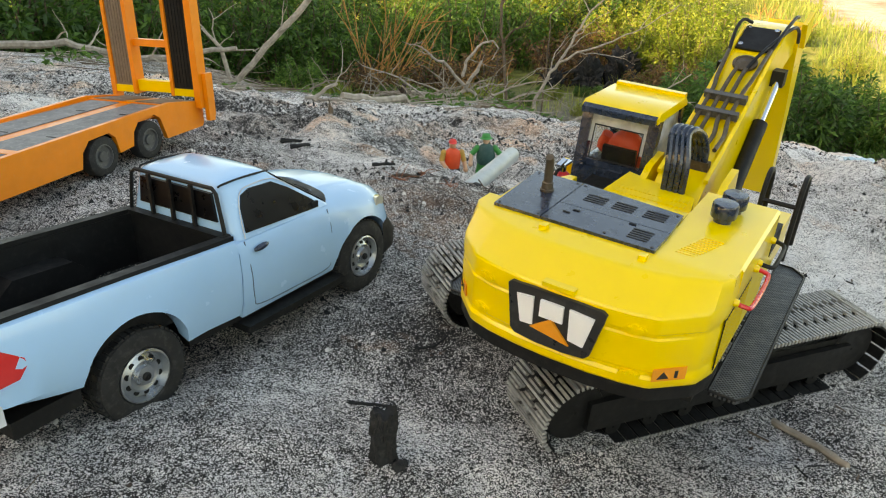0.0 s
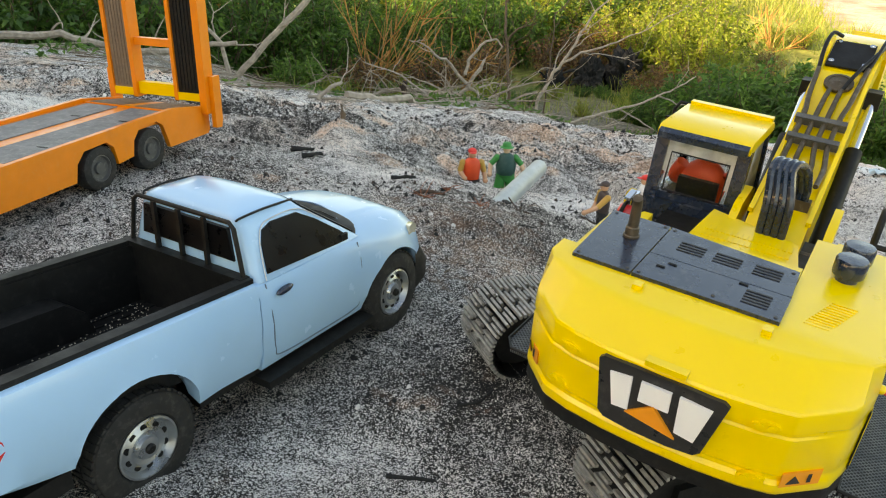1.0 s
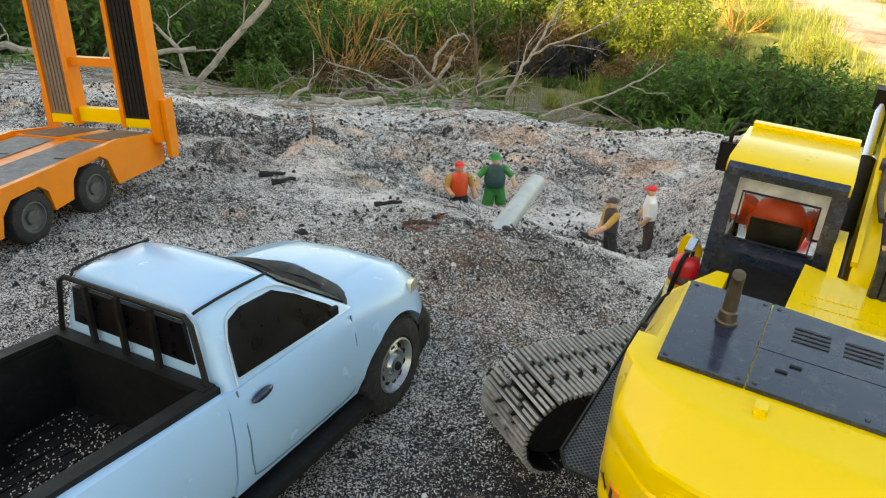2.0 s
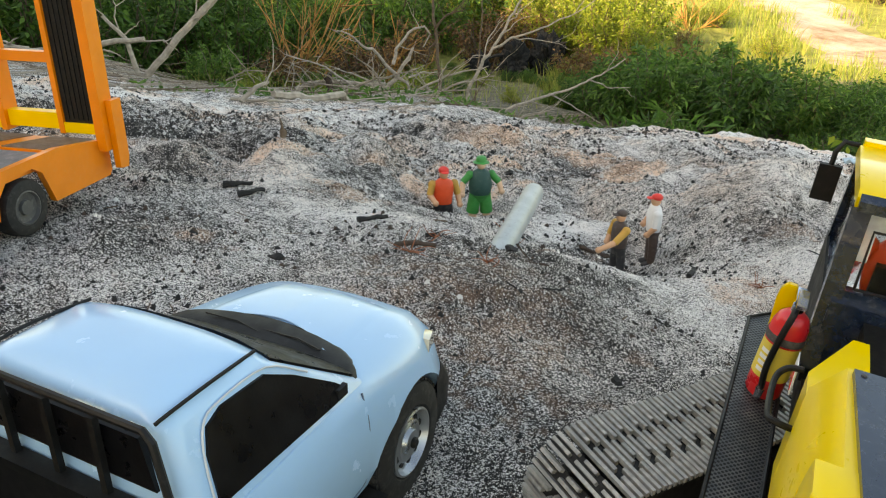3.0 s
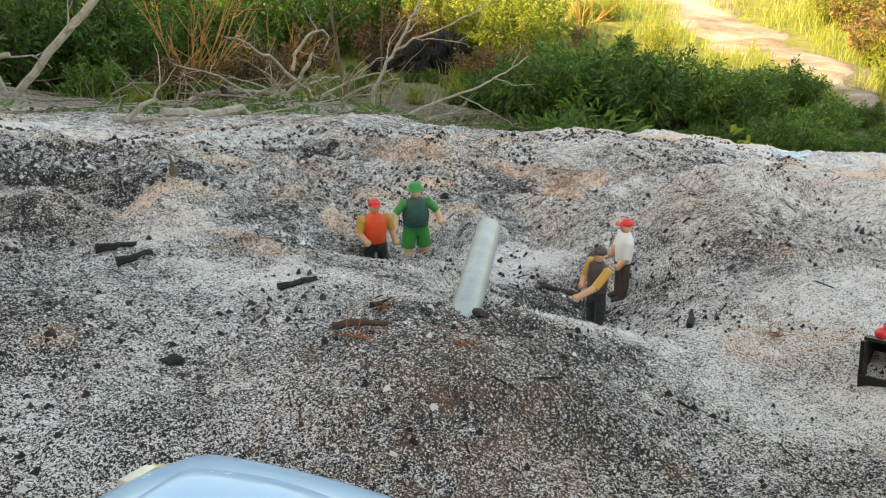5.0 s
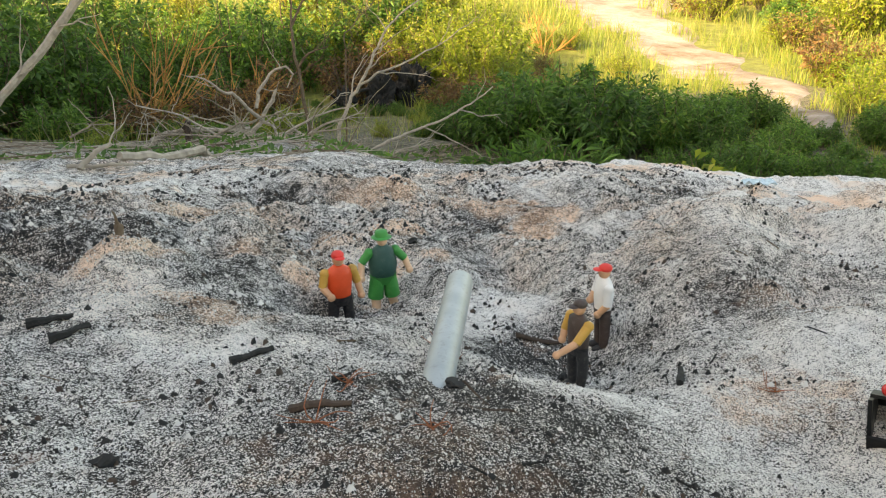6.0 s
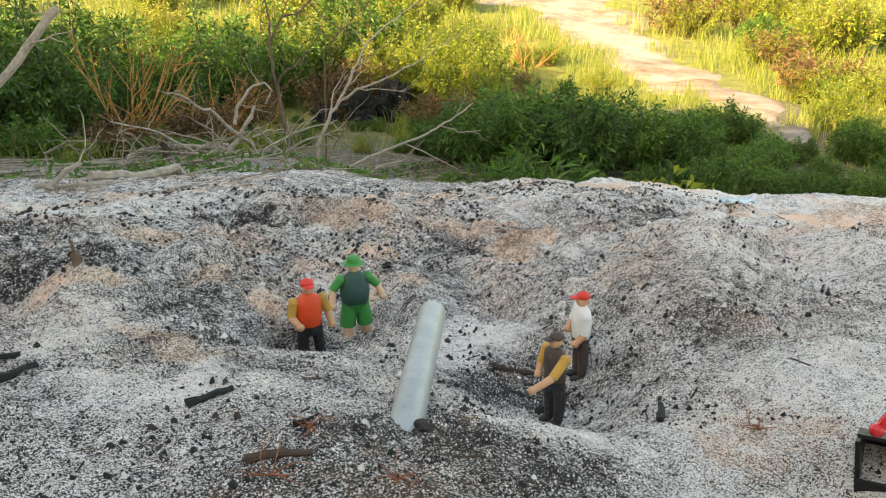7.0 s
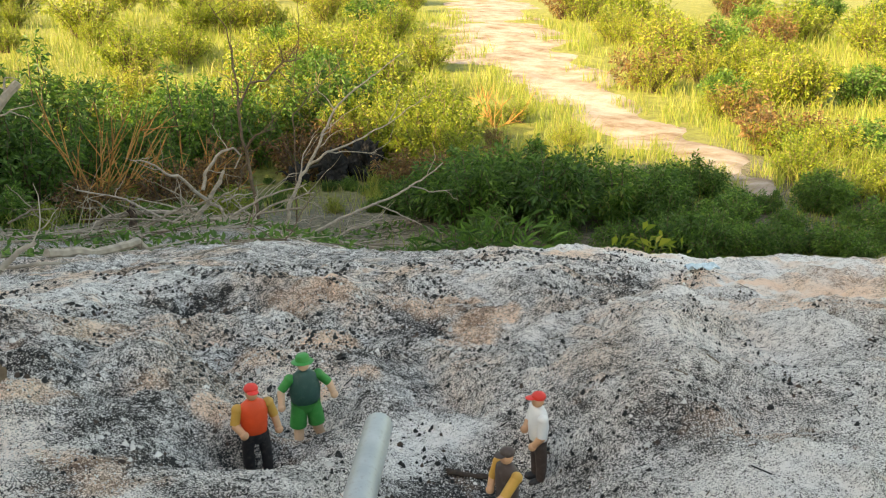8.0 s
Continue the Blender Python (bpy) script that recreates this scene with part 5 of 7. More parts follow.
def figure(name, m, label, h, colours, arms, legs, belly=1.0, hat="cap", shorts=False):
    """A toy workman as one plain shape; colours: skin, hat, shirt, vest, trousers, shoes."""
    mats = list(colours)
    bm = B()

    def add(index, fn):
        before = set(bm.faces)
        fn()
        for f in bm.faces:
            if f not in before:
                f.material_index = index
    u = h / 0.105
    hip, sh = 0.050 * u, 0.083 * u
    def leg(s, foot):
        add(0 if shorts else 4, lambda: tube(bm, curve_pts([(s * 0.0065 * u, 0, hip), (s * 0.009 * u, 0.001 * u, 0.027 * u), (foot[0] * u, foot[1] * u, 0.006 * u)], 3), 0.0068 * u, 10, 0.0048 * u))
        if shorts:
            add(4, lambda: tube(bm, [(s * 0.0062 * u, 0, hip + 0.004 * u), (s * 0.0085 * u, 0, 0.038 * u), (s * 0.0098 * u, 0.001, 0.026 * u)], 0.0080 * u, 12, 0.0088 * u))
        add(5, lambda: ball(bm, (foot[0] * u, foot[1] * u - 0.004 * u, 0.0042 * u), 0.0048 * u, 0.0088 * u, 0.0042 * u))
    leg(-1, legs[0])
    leg(1, legs[1])
    def torso():
        loops = []
        for z, rx, ry in ((hip - 0.004 * u, 0.011, 0.0085), (hip + 0.006 * u, 0.0125 * belly, 0.0095 * belly), (hip + 0.016 * u, 0.0135 * belly, 0.0105 * belly), (hip + 0.026 * u, 0.0145, 0.0095), (sh - 0.001 * u, 0.0145, 0.008), (sh + 0.003 * u, 0.008, 0.006), (sh + 0.005 * u, 0.0045, 0.0045)):
            loops.append([Vector((rx * u * math.cos(a), ry * u * math.sin(a), z)) for a in [k * math.pi / 8 for k in range(16)]])
        rings(bm, loops)
    add(3, torso)
    add(4, lambda: lathe(bm, [(0.0095 * u, hip - 0.008 * u), (0.0118 * u, hip - 0.003 * u), (0.0128 * u * belly, hip + 0.003 * u)], 14, Matrix.Diagonal((1, 0.78, 1, 1))))
    for s, (elbow, hand) in zip((-1, 1), arms):
        shoulder = (s * 0.0150 * u, 0, sh - 0.003 * u)
        add(2, lambda: tube(bm, curve_pts([shoulder, tuple(0.5 * (a + b * u) for a, b in zip(shoulder, elbow)), tuple(b * u for b in elbow)], 3), 0.0052 * u, 9, 0.0046 * u))
        add(2, lambda: ball(bm, shoulder, 0.0056 * u))
        add(0, lambda: tube(bm, [tuple(b * u for b in elbow), tuple(b * u for b in hand)], 0.0041 * u, 9, 0.0034 * u))
        add(0, lambda: ball(bm, tuple(b * u for b in hand), 0.0043 * u))
    head = (0, -0.001 * u, sh + 0.0115 * u)
    add(0, lambda: ball(bm, head, 0.0062 * u, 0.0068 * u, 0.0078 * u))
    if hat == "cap":
        add(1, lambda: ball(bm, (0, 0, sh + 0.0158 * u), 0.0070 * u, 0.0076 * u, 0.0052 * u))
        add(1, lambda: ball(bm, (0, -0.0082 * u, sh + 0.0150 * u), 0.0056 * u, 0.0058 * u, 0.0011 * u))
    else:
        add(1, lambda: lathe(bm, [(0.0115 * u, sh + 0.0140 * u), (0.0075 * u, sh + 0.0155 * u), (0.0068 * u, sh + 0.0200 * u), (0.0055 * u, sh + 0.0218 * u), (0.0003, sh + 0.0222 * u)], 16))
        add(1, lambda: lathe(bm, [(0.0115 * u, sh + 0.0140 * u), (0.0060 * u, sh + 0.0146 * u)], 16))
    ob = new(name, finish(bm, name, mats, 60))
    ob.matrix_world = m
    return tagged(ob, label, "toy figure", "workmen in the pit")


def make_figures():
    figure("workman_figure", pose(0.128, 1.775, -0.068, 0, 0, 8), "toy workman figure in orange vest, red cap and black trousers", 0.149,
           (SKIN, TOY_RED, TOY_TAN, TOY_ORANGE, TOY_BLACK, TOY_BLACK),
           (((-0.0195, -0.003, 0.066), (-0.013, -0.012, 0.057)), ((0.020, 0.001, 0.065), (0.0225, -0.004, 0.050))), ((-0.0075, 0.0), (0.0085, -0.002)))
    figure("workman_figure", pose(0.213, 1.862, -0.086, 0, 0, 4), "stout toy figure in green shorts, dark green top and green hat", 0.157,
           (SKIN_PALE, TOY_GREEN, TOY_GREEN, TOY_DARK_GREEN, TOY_GREEN, TOY_BROWN),
           (((-0.0245, -0.001, 0.070), (-0.0265, -0.007, 0.054)), ((0.025, -0.001, 0.069), (0.0290, -0.006, 0.056))), ((-0.0120, -0.008), (0.0150, 0.006)), 1.22, "hat", True)
    figure("workman_figure", pose(0.478, 1.600, -0.054, 0, 0, -100), "toy workman figure in white shirt, red cap and brown trousers", 0.137,
           (SKIN, TOY_RED, TOY_WHITE, TOY_WHITE, TOY_BROWN, TOY_BLACK),
           (((-0.018, -0.004, 0.064), (-0.012, -0.011, 0.056)), ((0.018, -0.002, 0.062), (0.013, -0.010, 0.050))), ((-0.006, 0.0), (0.007, 0.001)))
    figure("workman_figure", pose(0.361, 1.447, -0.004, 0, 0, -80), "toy workman figure in dark vest and tan sleeves, arm held out", 0.120,
           (SKIN, TOY_BROWN, TOY_TAN, TOY_BROWN, TOY_BLACK, TOY_BLACK),
           (((-0.018, -0.004, 0.064), (-0.014, -0.010, 0.054)), ((0.0175, -0.016, 0.066), (0.013, -0.036, 0.056))), ((-0.006, 0.0), (0.007, 0.001)))
    bm = B()
    loops = []
    for z, rx, ry in ((0.0, 0.016, 0.013), (0.02, 0.020, 0.014), (0.034, 0.0225, 0.014), (0.044, 0.0205, 0.0135), (0.052, 0.0155, 0.011), (0.057, 0.009, 0.007), (0.059, 0.003, 0.003)):
        loops.append([Vector((rx * math.cos(a), ry * math.sin(a), z)) for a in [k * math.pi / 9 for k in range(18)]])
    rings(bm, loops)
    for s in (-1, 1):
        tube(bm, curve_pts([(s * 0.022, 0, 0.050), (s * 0.029, 0.004, 0.034), (s * 0.026, 0.022, 0.024)], 4), 0.0068, 10, 0.0055)
    ob = new("driver_figure", finish(bm, "driver_figure", TOY_ORANGE, 60))
    ob.matrix_world = UPPER @ pose(-0.067, 0.205, 0.172)
    tagged(ob, "toy driver in an orange-red jacket seated in the cab", "toy figure")


def make_pipe():
    m, nt, b = shader("grey_pvc", 0.38)
    v = coords(nt)
    base = ramp(nt, noise_tex(nt, v, 25, 4), [(0.3, (0.28, 0.32, 0.34)), (0.7, (0.39, 0.43, 0.45))])
    soil = ramp(nt, noise_tex(nt, v, 160, 6, 0.7), [(0.55, grey(0)), (0.7, grey(0.5))])
    nt.links.new(mixed(nt, soil, base, (0.2, 0.18, 0.16)), b.inputs["Base Color"])
    bump(nt, b, noise_tex(nt, v, 300, 4), 0.15, 0.0005)
    a, c = Vector((0.141, 1.308, 0.095)), Vector((0.2535, 1.567, 0.101))
    ln = (c - a).length
    t = thing("plastic_pipe", Matrix.Translation(a) @ (c - a).to_track_quat("Z", "Y").to_matrix().to_4x4(), "grey plastic drain pipe sticking out of the sand over a pit", "pipe")
    r = 0.0165
    part("pipe_wall", lathe(B(), [(r - 0.002, 0), (r, 0), (r, ln - 0.003), (r - 0.0006, ln), (r - 0.002, ln), (r - 0.002, 0)], 32), m, t)
    return t


# ---- ground materials ----
def sand_material():
    m, nt, b = shader("charred_sand", 0.92)
    v = coords(nt)
    pos = nt.nodes.new("ShaderNodeSeparateXYZ")
    nt.links.new(v, pos.inputs[0])

    def cells(scale):
        n = nt.nodes.new("ShaderNodeTexVoronoi")
        n.inputs["Scale"].default_value = scale
        nt.links.new(v, n.inputs["Vector"])
        sep = nt.nodes.new("ShaderNodeSeparateColor")
        nt.links.new(n.outputs["Color"], sep.inputs[0])
        return sep.outputs[0], n.outputs["Distance"]

    def math_(op, a, c):
        n = nt.nodes.new("ShaderNodeMath")
        n.operation = op
        for s, x in zip(n.inputs, (a, c)):
            if isinstance(x, (int, float)):
                s.default_value = x
            else:
                nt.links.new(x, s)
        return n.outputs[0]
    fine, fdist = cells(1150)
    coarse, cdist = cells(640)
    broad = noise_tex(nt, v, 3.2, 5, 0.6)
    patch = noise_tex(nt, v, 11.0, 6, 0.65)
    mott = noise_tex(nt, v, 42.0, 5, 0.6)
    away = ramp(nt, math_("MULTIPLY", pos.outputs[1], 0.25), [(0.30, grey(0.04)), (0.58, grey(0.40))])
    # char on the sand, broad drifts to single grains, with painted hollow shade
    char = math_("ADD", math_("MULTIPLY", math_("SUBTRACT", broad, 0.5), 0.6), math_("MULTIPLY", math_("SUBTRACT", patch, 0.5), 0.75))
    char = math_("ADD", char, math_("MULTIPLY", math_("SUBTRACT", mott, 0.5), math_("ADD", 0.42, math_("MULTIPLY", away, 2.2))))
    att = nt.nodes.new("ShaderNodeAttribute")
    att.attribute_name = "cover"
    cov = nt.nodes.new("ShaderNodeSeparateColor")
    nt.links.new(att.outputs["Color"], cov.inputs[0])
    char = math_("ADD", char, math_("SUBTRACT", cov.outputs[0], 0.5))
    char = math_("ADD", char, math_("MULTIPLY", math_("SUBTRACT", noise_tex(nt, v, 120.0, 2, 0.5), 0.5), 0.24))
    crumb, bdist = cells(260)   # coarser cells weighted up with y so far sand keeps its speckle
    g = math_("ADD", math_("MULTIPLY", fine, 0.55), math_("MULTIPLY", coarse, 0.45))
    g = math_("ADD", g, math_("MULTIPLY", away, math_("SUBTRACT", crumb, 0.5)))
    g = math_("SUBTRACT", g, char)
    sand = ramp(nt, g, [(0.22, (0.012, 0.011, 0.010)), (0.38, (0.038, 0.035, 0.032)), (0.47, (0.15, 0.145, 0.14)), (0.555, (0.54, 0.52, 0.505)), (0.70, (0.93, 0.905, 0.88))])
    tan_mask = ramp(nt, noise_tex(nt, v, 4.1, 4, 0.6), [(0.46, grey(0)), (0.64, grey(0.9))])
    tan_mask = math_("MULTIPLY", tan_mask, ramp(nt, math_("MULTIPLY", pos.outputs[1], 0.25), [(0.36, grey(0.15)), (0.52, grey(1.0))]))
    sand = mixed(nt, tan_mask, sand, mixed(nt, 1.0, sand, (1.0, 0.76, 0.60), "MULTIPLY"))
    bare = ramp(nt, noise_tex(nt, v, 6.3, 4, 0.55), [(0.63, grey(0)), (0.72, grey(0.8))])
    # tan tone from cover, with the painted sunlight of the right edge
    tan_spot = ramp(nt, math_("ADD", cov.outputs[1], math_("MULTIPLY", math_("SUBTRACT", mott, 0.5), 0.9)), [(0.18, grey(0)), (0.62, grey(0.92))])
    bare = math_("MAXIMUM", bare, tan_spot)
    sand = mixed(nt, bare, sand, mixed(nt, ramp(nt, g, [(0.3, grey(0)), (0.62, grey(1))]), (0.24, 0.14, 0.095), (1.0, 0.74, 0.57)))
    rust = ramp(nt, noise_tex(nt, v, 23, 5, 0.6), [(0.66, grey(0)), (0.74, grey(0.55))])
    sand = mixed(nt, rust, sand, (0.22, 0.10, 0.055))
    # litter and turf past the bank
    litter = ramp(nt, noise_tex(nt, v, 9, 8, 0.7), [(0.3, (0.022, 0.02, 0.010)), (0.48, (0.07, 0.065, 0.03)), (0.60, (0.16, 0.14, 0.09)), (0.74, (0.40, 0.36, 0.30))])
    turf = ramp(nt, noise_tex(nt, v, 2.5, 6, 0.7), [(0.35, (0.12, 0.13, 0.03)), (0.55, (0.22, 0.24, 0.05)), (0.75, (0.36, 0.30, 0.13))])
    edge = math_("ADD", pos.outputs[1], math_("MULTIPLY", math_("SUBTRACT", noise_tex(nt, v, 1.4, 6, 0.65), 0.5), 2.6))
    k1 = ramp(nt, math_("MULTIPLY", edge, 0.1), [(0.42, grey(0)), (0.62, grey(0.9))])
    k2 = ramp(nt, math_("MULTIPLY", edge, 0.05), [(0.58, grey(0)), (0.80, grey(1))])
    nt.links.new(mixed(nt, k2, mixed(nt, k1, sand, litter), turf), b.inputs["Base Color"])
    h = math_("ADD", math_("MULTIPLY", fdist, -1.0), math_("ADD", math_("MULTIPLY", cdist, -1.3), math_("MULTIPLY", bdist, -1.6)))
    h = math_("ADD", h, math_("MULTIPLY", noise_tex(nt, v, 130, 6, 0.7), 2.2))
    bump(nt, b, h, 0.75, 0.0022)
    return m


def path_material():
    m, nt, b = shader("pale_path_sand", 0.95)
    v = coords(nt)
    c = ramp(nt, noise_tex(nt, v, 0.8, 8, 0.68), [(0.34, (0.15, 0.085, 0.05)), (0.43, (0.24, 0.185, 0.145)), (0.60, (0.38, 0.335, 0.305))])
    d = ramp(nt, noise_tex(nt, v, 7, 6, 0.7), [(0.5, grey(0)), (0.72, grey(0.6))])
    nt.links.new(mixed(nt, d, c, (0.22, 0.17, 0.09)), b.inputs["Base Color"])
    bump(nt, b, noise_tex(nt, v, 14, 6, 0.7), 0.6, 0.03)
    return m


def from_arrays(name, co, faces, mats, index=None):
    """A mesh object from vertex rows and faces of equal size."""
    me = bpy.data.meshes.new(name)
    me.vertices.add(len(co))
    me.vertices.foreach_set("co", np.asarray(co, float).ravel())
    k = faces.shape[1]
    me.loops.add(faces.size)
    me.loops.foreach_set("vertex_index", faces.ravel().astype(np.int32))
    me.polygons.add(len(faces))
    me.polygons.foreach_set("loop_start", np.arange(len(faces)) * k)
    me.update(calc_edges=True)
    for m in mats:
        me.materials.append(m)
    if index is not None:
        me.polygons.foreach_set("material_index", index.astype(np.int32))
    return me


FAR = 1.75   # the valley lies this much further out than the plan it was drawn on


def beyond(az, d):
    """The place at compass degrees az and plan distance d from the bank, out in the valley."""
    return 0.07 + FAR * d * math.sin(radians(az)), 0.83 + FAR * d * math.cos(radians(az))


TRACK = [(7.0, 7.2, 0.02), (7.8, 8.6, 0.08), (8.75, 10.2, 0.45), (10.4, 13.2, 0.9), (11.7, 17.0, 1.15), (12.3, 20.3, 1.3), (14.0, 25.5, 2.0), (15.6, 32.3, 3.4), (18.7, 42.6, 3.7), (24.7, 56.6, 2.9), (44, 105, 4.5), (118, 290, 7)]
TX, TY, TW = (np.array(c, float) for c in zip(*TRACK))


def off_track(x, y):
    """How far a place lies from the sandy track's middle, in half-widths."""
    cx = np.interp(y, TY, TX)
    return np.abs(x - cx) / np.interp(y, TY, TW * 1.15)


def make_track_path():
    t = np.concatenate([np.linspace(8.6, 20, 100), np.linspace(20.2, 70, 90), np.linspace(72, 270, 30)])
    cx = np.interp(t, TY, TX)
    w = np.interp(t, TY, TW)
    n = 22
    u = np.linspace(-1, 1, n)
    rag = 1 + 0.5 * vnoise(t * 0.63, t * 0 + 3.3, 11)[:, None] * (u > 0) + 0.5 * vnoise(t * 0.57, t * 0 + 8.1, 12)[:, None] * (u < 0)
    x = cx[:, None] + u[None, :] * w[:, None] * rag
    y = np.repeat(t[:, None], n, 1)
    z = heights(x, y) + 0.08 * (1 - u[None, :] ** 4) - 0.03
    i = (np.arange(len(t) - 1)[:, None] * n + np.arange(n - 1)[None, :]).ravel()
    me = from_arrays("sand_path", np.stack([x, y, z], -1).reshape(-1, 3), np.stack([i, i + 1, i + n + 1, i + n], -1), [path_material()])
    me.shade_smooth()
    tagged(new("sand_path", me), "pale sunlit sandy track winding up through scrub", "path", kind="structure")


# ---- plants ----
def leaf_material(name, stops, glow=0.45):
    m, nt, b = shader(name, 0.5)
    geo = nt.nodes.new("ShaderNodeNewGeometry")
    info = nt.nodes.new("ShaderNodeObjectInfo")
    mix = nt.nodes.new("ShaderNodeMath")
    mix.operation = "MULTIPLY_ADD"
    mix.inputs[1].default_value = 0.65
    nt.links.new(geo.outputs["Random Per Island"], mix.inputs[0])
    sc = nt.nodes.new("ShaderNodeMath")
    sc.operation = "MULTIPLY"
    sc.inputs[1].default_value = 0.35
    nt.links.new(info.outputs["Random"], sc.inputs[0])
    nt.links.new(sc.outputs[0], mix.inputs[2])
    col = ramp(nt, mix.outputs[0], stops)
    nt.links.new(col, b.inputs["Base Color"])
    tr = nt.nodes.new("ShaderNodeBsdfTranslucent")
    nt.links.new(col, tr.inputs["Color"])
    ms = nt.nodes.new("ShaderNodeMixShader")
    ms.inputs[0].default_value = glow
    nt.links.new(b.outputs[0], ms.inputs[1])
    nt.links.new(tr.outputs[0], ms.inputs[2])
    nt.links.new(ms.outputs[0], nt.nodes["Material Output"].inputs["Surface"])
    return m


LEAF_DEEP = leaf_material("deep_green_leaf", [(0.0, (0.028, 0.075, 0.016)), (0.5, (0.075, 0.17, 0.03)), (0.85, (0.16, 0.31, 0.052)), (1.0, (0.32, 0.35, 0.10))])
LEAF_LIGHT = leaf_material("yellow_green_leaf", [(0.0, (0.10, 0.17, 0.02)), (0.45, (0.21, 0.28, 0.03)), (0.8, (0.32, 0.35, 0.05)), (1.0, (0.42, 0.32, 0.10))])
LEAF_DRY = leaf_material("dry_leaf", [(0.0, (0.06, 0.035, 0.016)), (0.4, (0.16, 0.085, 0.035)), (0.75, (0.31, 0.18, 0.07)), (1.0, (0.13, 0.19, 0.04))])
GRASS = leaf_material("grass_blade", [(0.0, (0.10, 0.17, 0.03)), (0.45, (0.22, 0.30, 0.05)), (0.8, (0.36, 0.35, 0.09)), (1.0, (0.42, 0.33, 0.15))])
BARK = paint("grey_bark", (0.27, 0.22, 0.17), 0.85, 0.4, (0.45, 0.40, 0.34), spread=0.35)
BLEACHED = paint("bleached_wood", (0.36, 0.31, 0.255), 0.85, 0.35, (0.26, 0.21, 0.16), spread=0.3)
TWIG = paint("brown_twig", (0.13, 0.09, 0.06), 0.85, 0.3, (0.3, 0.24, 0.18), spread=0.3)
ORANGE_TWIG = paint("orange_twig", (0.42, 0.21, 0.06), 0.8, 0.2, spread=0.2)
CHAR = paint("charcoal", grey(0.013), 0.85, 0.3, (0.10, 0.095, 0.09), spread=0.4)

BURNT = paint("burnt_wood", (0.06, 0.04, 0.03), 0.85, 0.3, (0.2, 0.15, 0.11), spread=0.4)

rng = np.random.default_rng(5)


def unit(v):
    return v / np.linalg.norm(v, axis=-1, keepdims=True).clip(1e-9)


def leaves(base, along, size, width, droop=0.25):
    """Folded pointed leaves: five corners and three faces' worth of blade each."""
    n = len(base)
    side = unit(np.cross(along, rng.normal(size=(n, 3))))
    nrm = unit(np.cross(side, along))
    s, w = size[:, None], (size * width)[:, None]
    tip = base + along * s - np.array([0, 0, 1.0]) * s * droop
    mid = base + along * s * 0.45
    co = np.stack([base, mid + side * w + nrm * w * 0.35, tip, mid - side * w + nrm * w * 0.35], 1).reshape(-1, 3)
    i = np.arange(n) * 4
    return co, np.concatenate([np.stack([i, i + 1, i + 2], -1), np.stack([i, i + 2, i + 3], -1)])


def stem_mesh(name, lines, r0, r1, mat):
    """Thin three-sided stalks along lines of points, tapering."""
    cos, fs, off = [], [], 0
    for pts in lines:
        k = len(pts)
        d = unit(np.gradient(pts, axis=0))
        a = unit(np.cross(d, np.array([0.3, 0.2, 1.0])))
        c = np.cross(d, a)
        r = np.linspace(r0, r1, k)[:, None]
        ring = np.stack([pts + r * (math.cos(q) * a + math.sin(q) * c) for q in (0, 2.094, 4.189)], 1)
        cos.append(ring.reshape(-1, 3))
        for j in range(k - 1):
            for q in range(3):
                p, w = off + j * 3 + q, off + j * 3 + (q + 1) % 3
                fs.append((p, w, w + 3, p + 3))
        off += 3 * k
    me = from_arrays(name, np.concatenate(cos), np.array(fs), [mat])
    me.shade_smooth()
    return me


def bush_meshes(n_stems, height, spread, per, size, width, leaf_mat, start=0.15, lean=0.5):
    lines, bases, dirs = [], [], []
    for _ in range(n_stems):
        a = rng.uniform(0, 2 * math.pi)
        rr = spread * math.sqrt(rng.uniform(0, 1))
        h = height * rng.uniform(0.55, 1.0) * (1 - 0.35 * (rr / spread) ** 2)
        foot = np.array([math.cos(a) * rr * 0.25, math.sin(a) * rr * 0.25, 0])
        top = np.array([math.cos(a) * rr, math.sin(a) * rr, h])
        t = np.linspace(0, 1, 6)[:, None]
        bow = rng.normal(size=3) * 0.08 * height
        pts = foot + (top - foot) * np.concatenate([t, t, t ** (1 - lean * 0.5)], 1) + bow * np.sin(t * math.pi)
        lines.append(pts)
        k = max(4, int(per * rng.uniform(0.7, 1.3)))
        s = rng.uniform(start, 1.0, k)
        p = np.stack([np.interp(s, t[:, 0], pts[:, q]) for q in range(3)], -1)
        out = unit(rng.normal(size=(k, 3)) + np.array([math.cos(a), math.sin(a), 0.5]) * 0.7)
        bases.append(p + out * size * rng.uniform(0, 1.1, (k, 1)))
        dirs.append(out)
    b, d = np.concatenate(bases), np.concatenate(dirs)
    co, fs = leaves(b, d, size * rng.uniform(0.6, 1.25, len(b)), width)
    foliage = from_arrays("foliage", co, fs, [leaf_mat])
    return stem_mesh("woody_stem", lines, 0.006 * height / 0.6, 0.002, TWIG), foliage


def bush(name, meshes, m, label, group="scrub bushes"):
    t = thing(name, m, label, "bush", group)
    for me in meshes:
        o = new(me.name.split(".")[0], me)
        o.parent = t
    return t


def at_ground(x, y, yaw, scale, sink=0.03):
    return Matrix.LocRotScale((x, y, ground(x, y) - sink), Euler((0, 0, yaw)), (scale,) * 3)


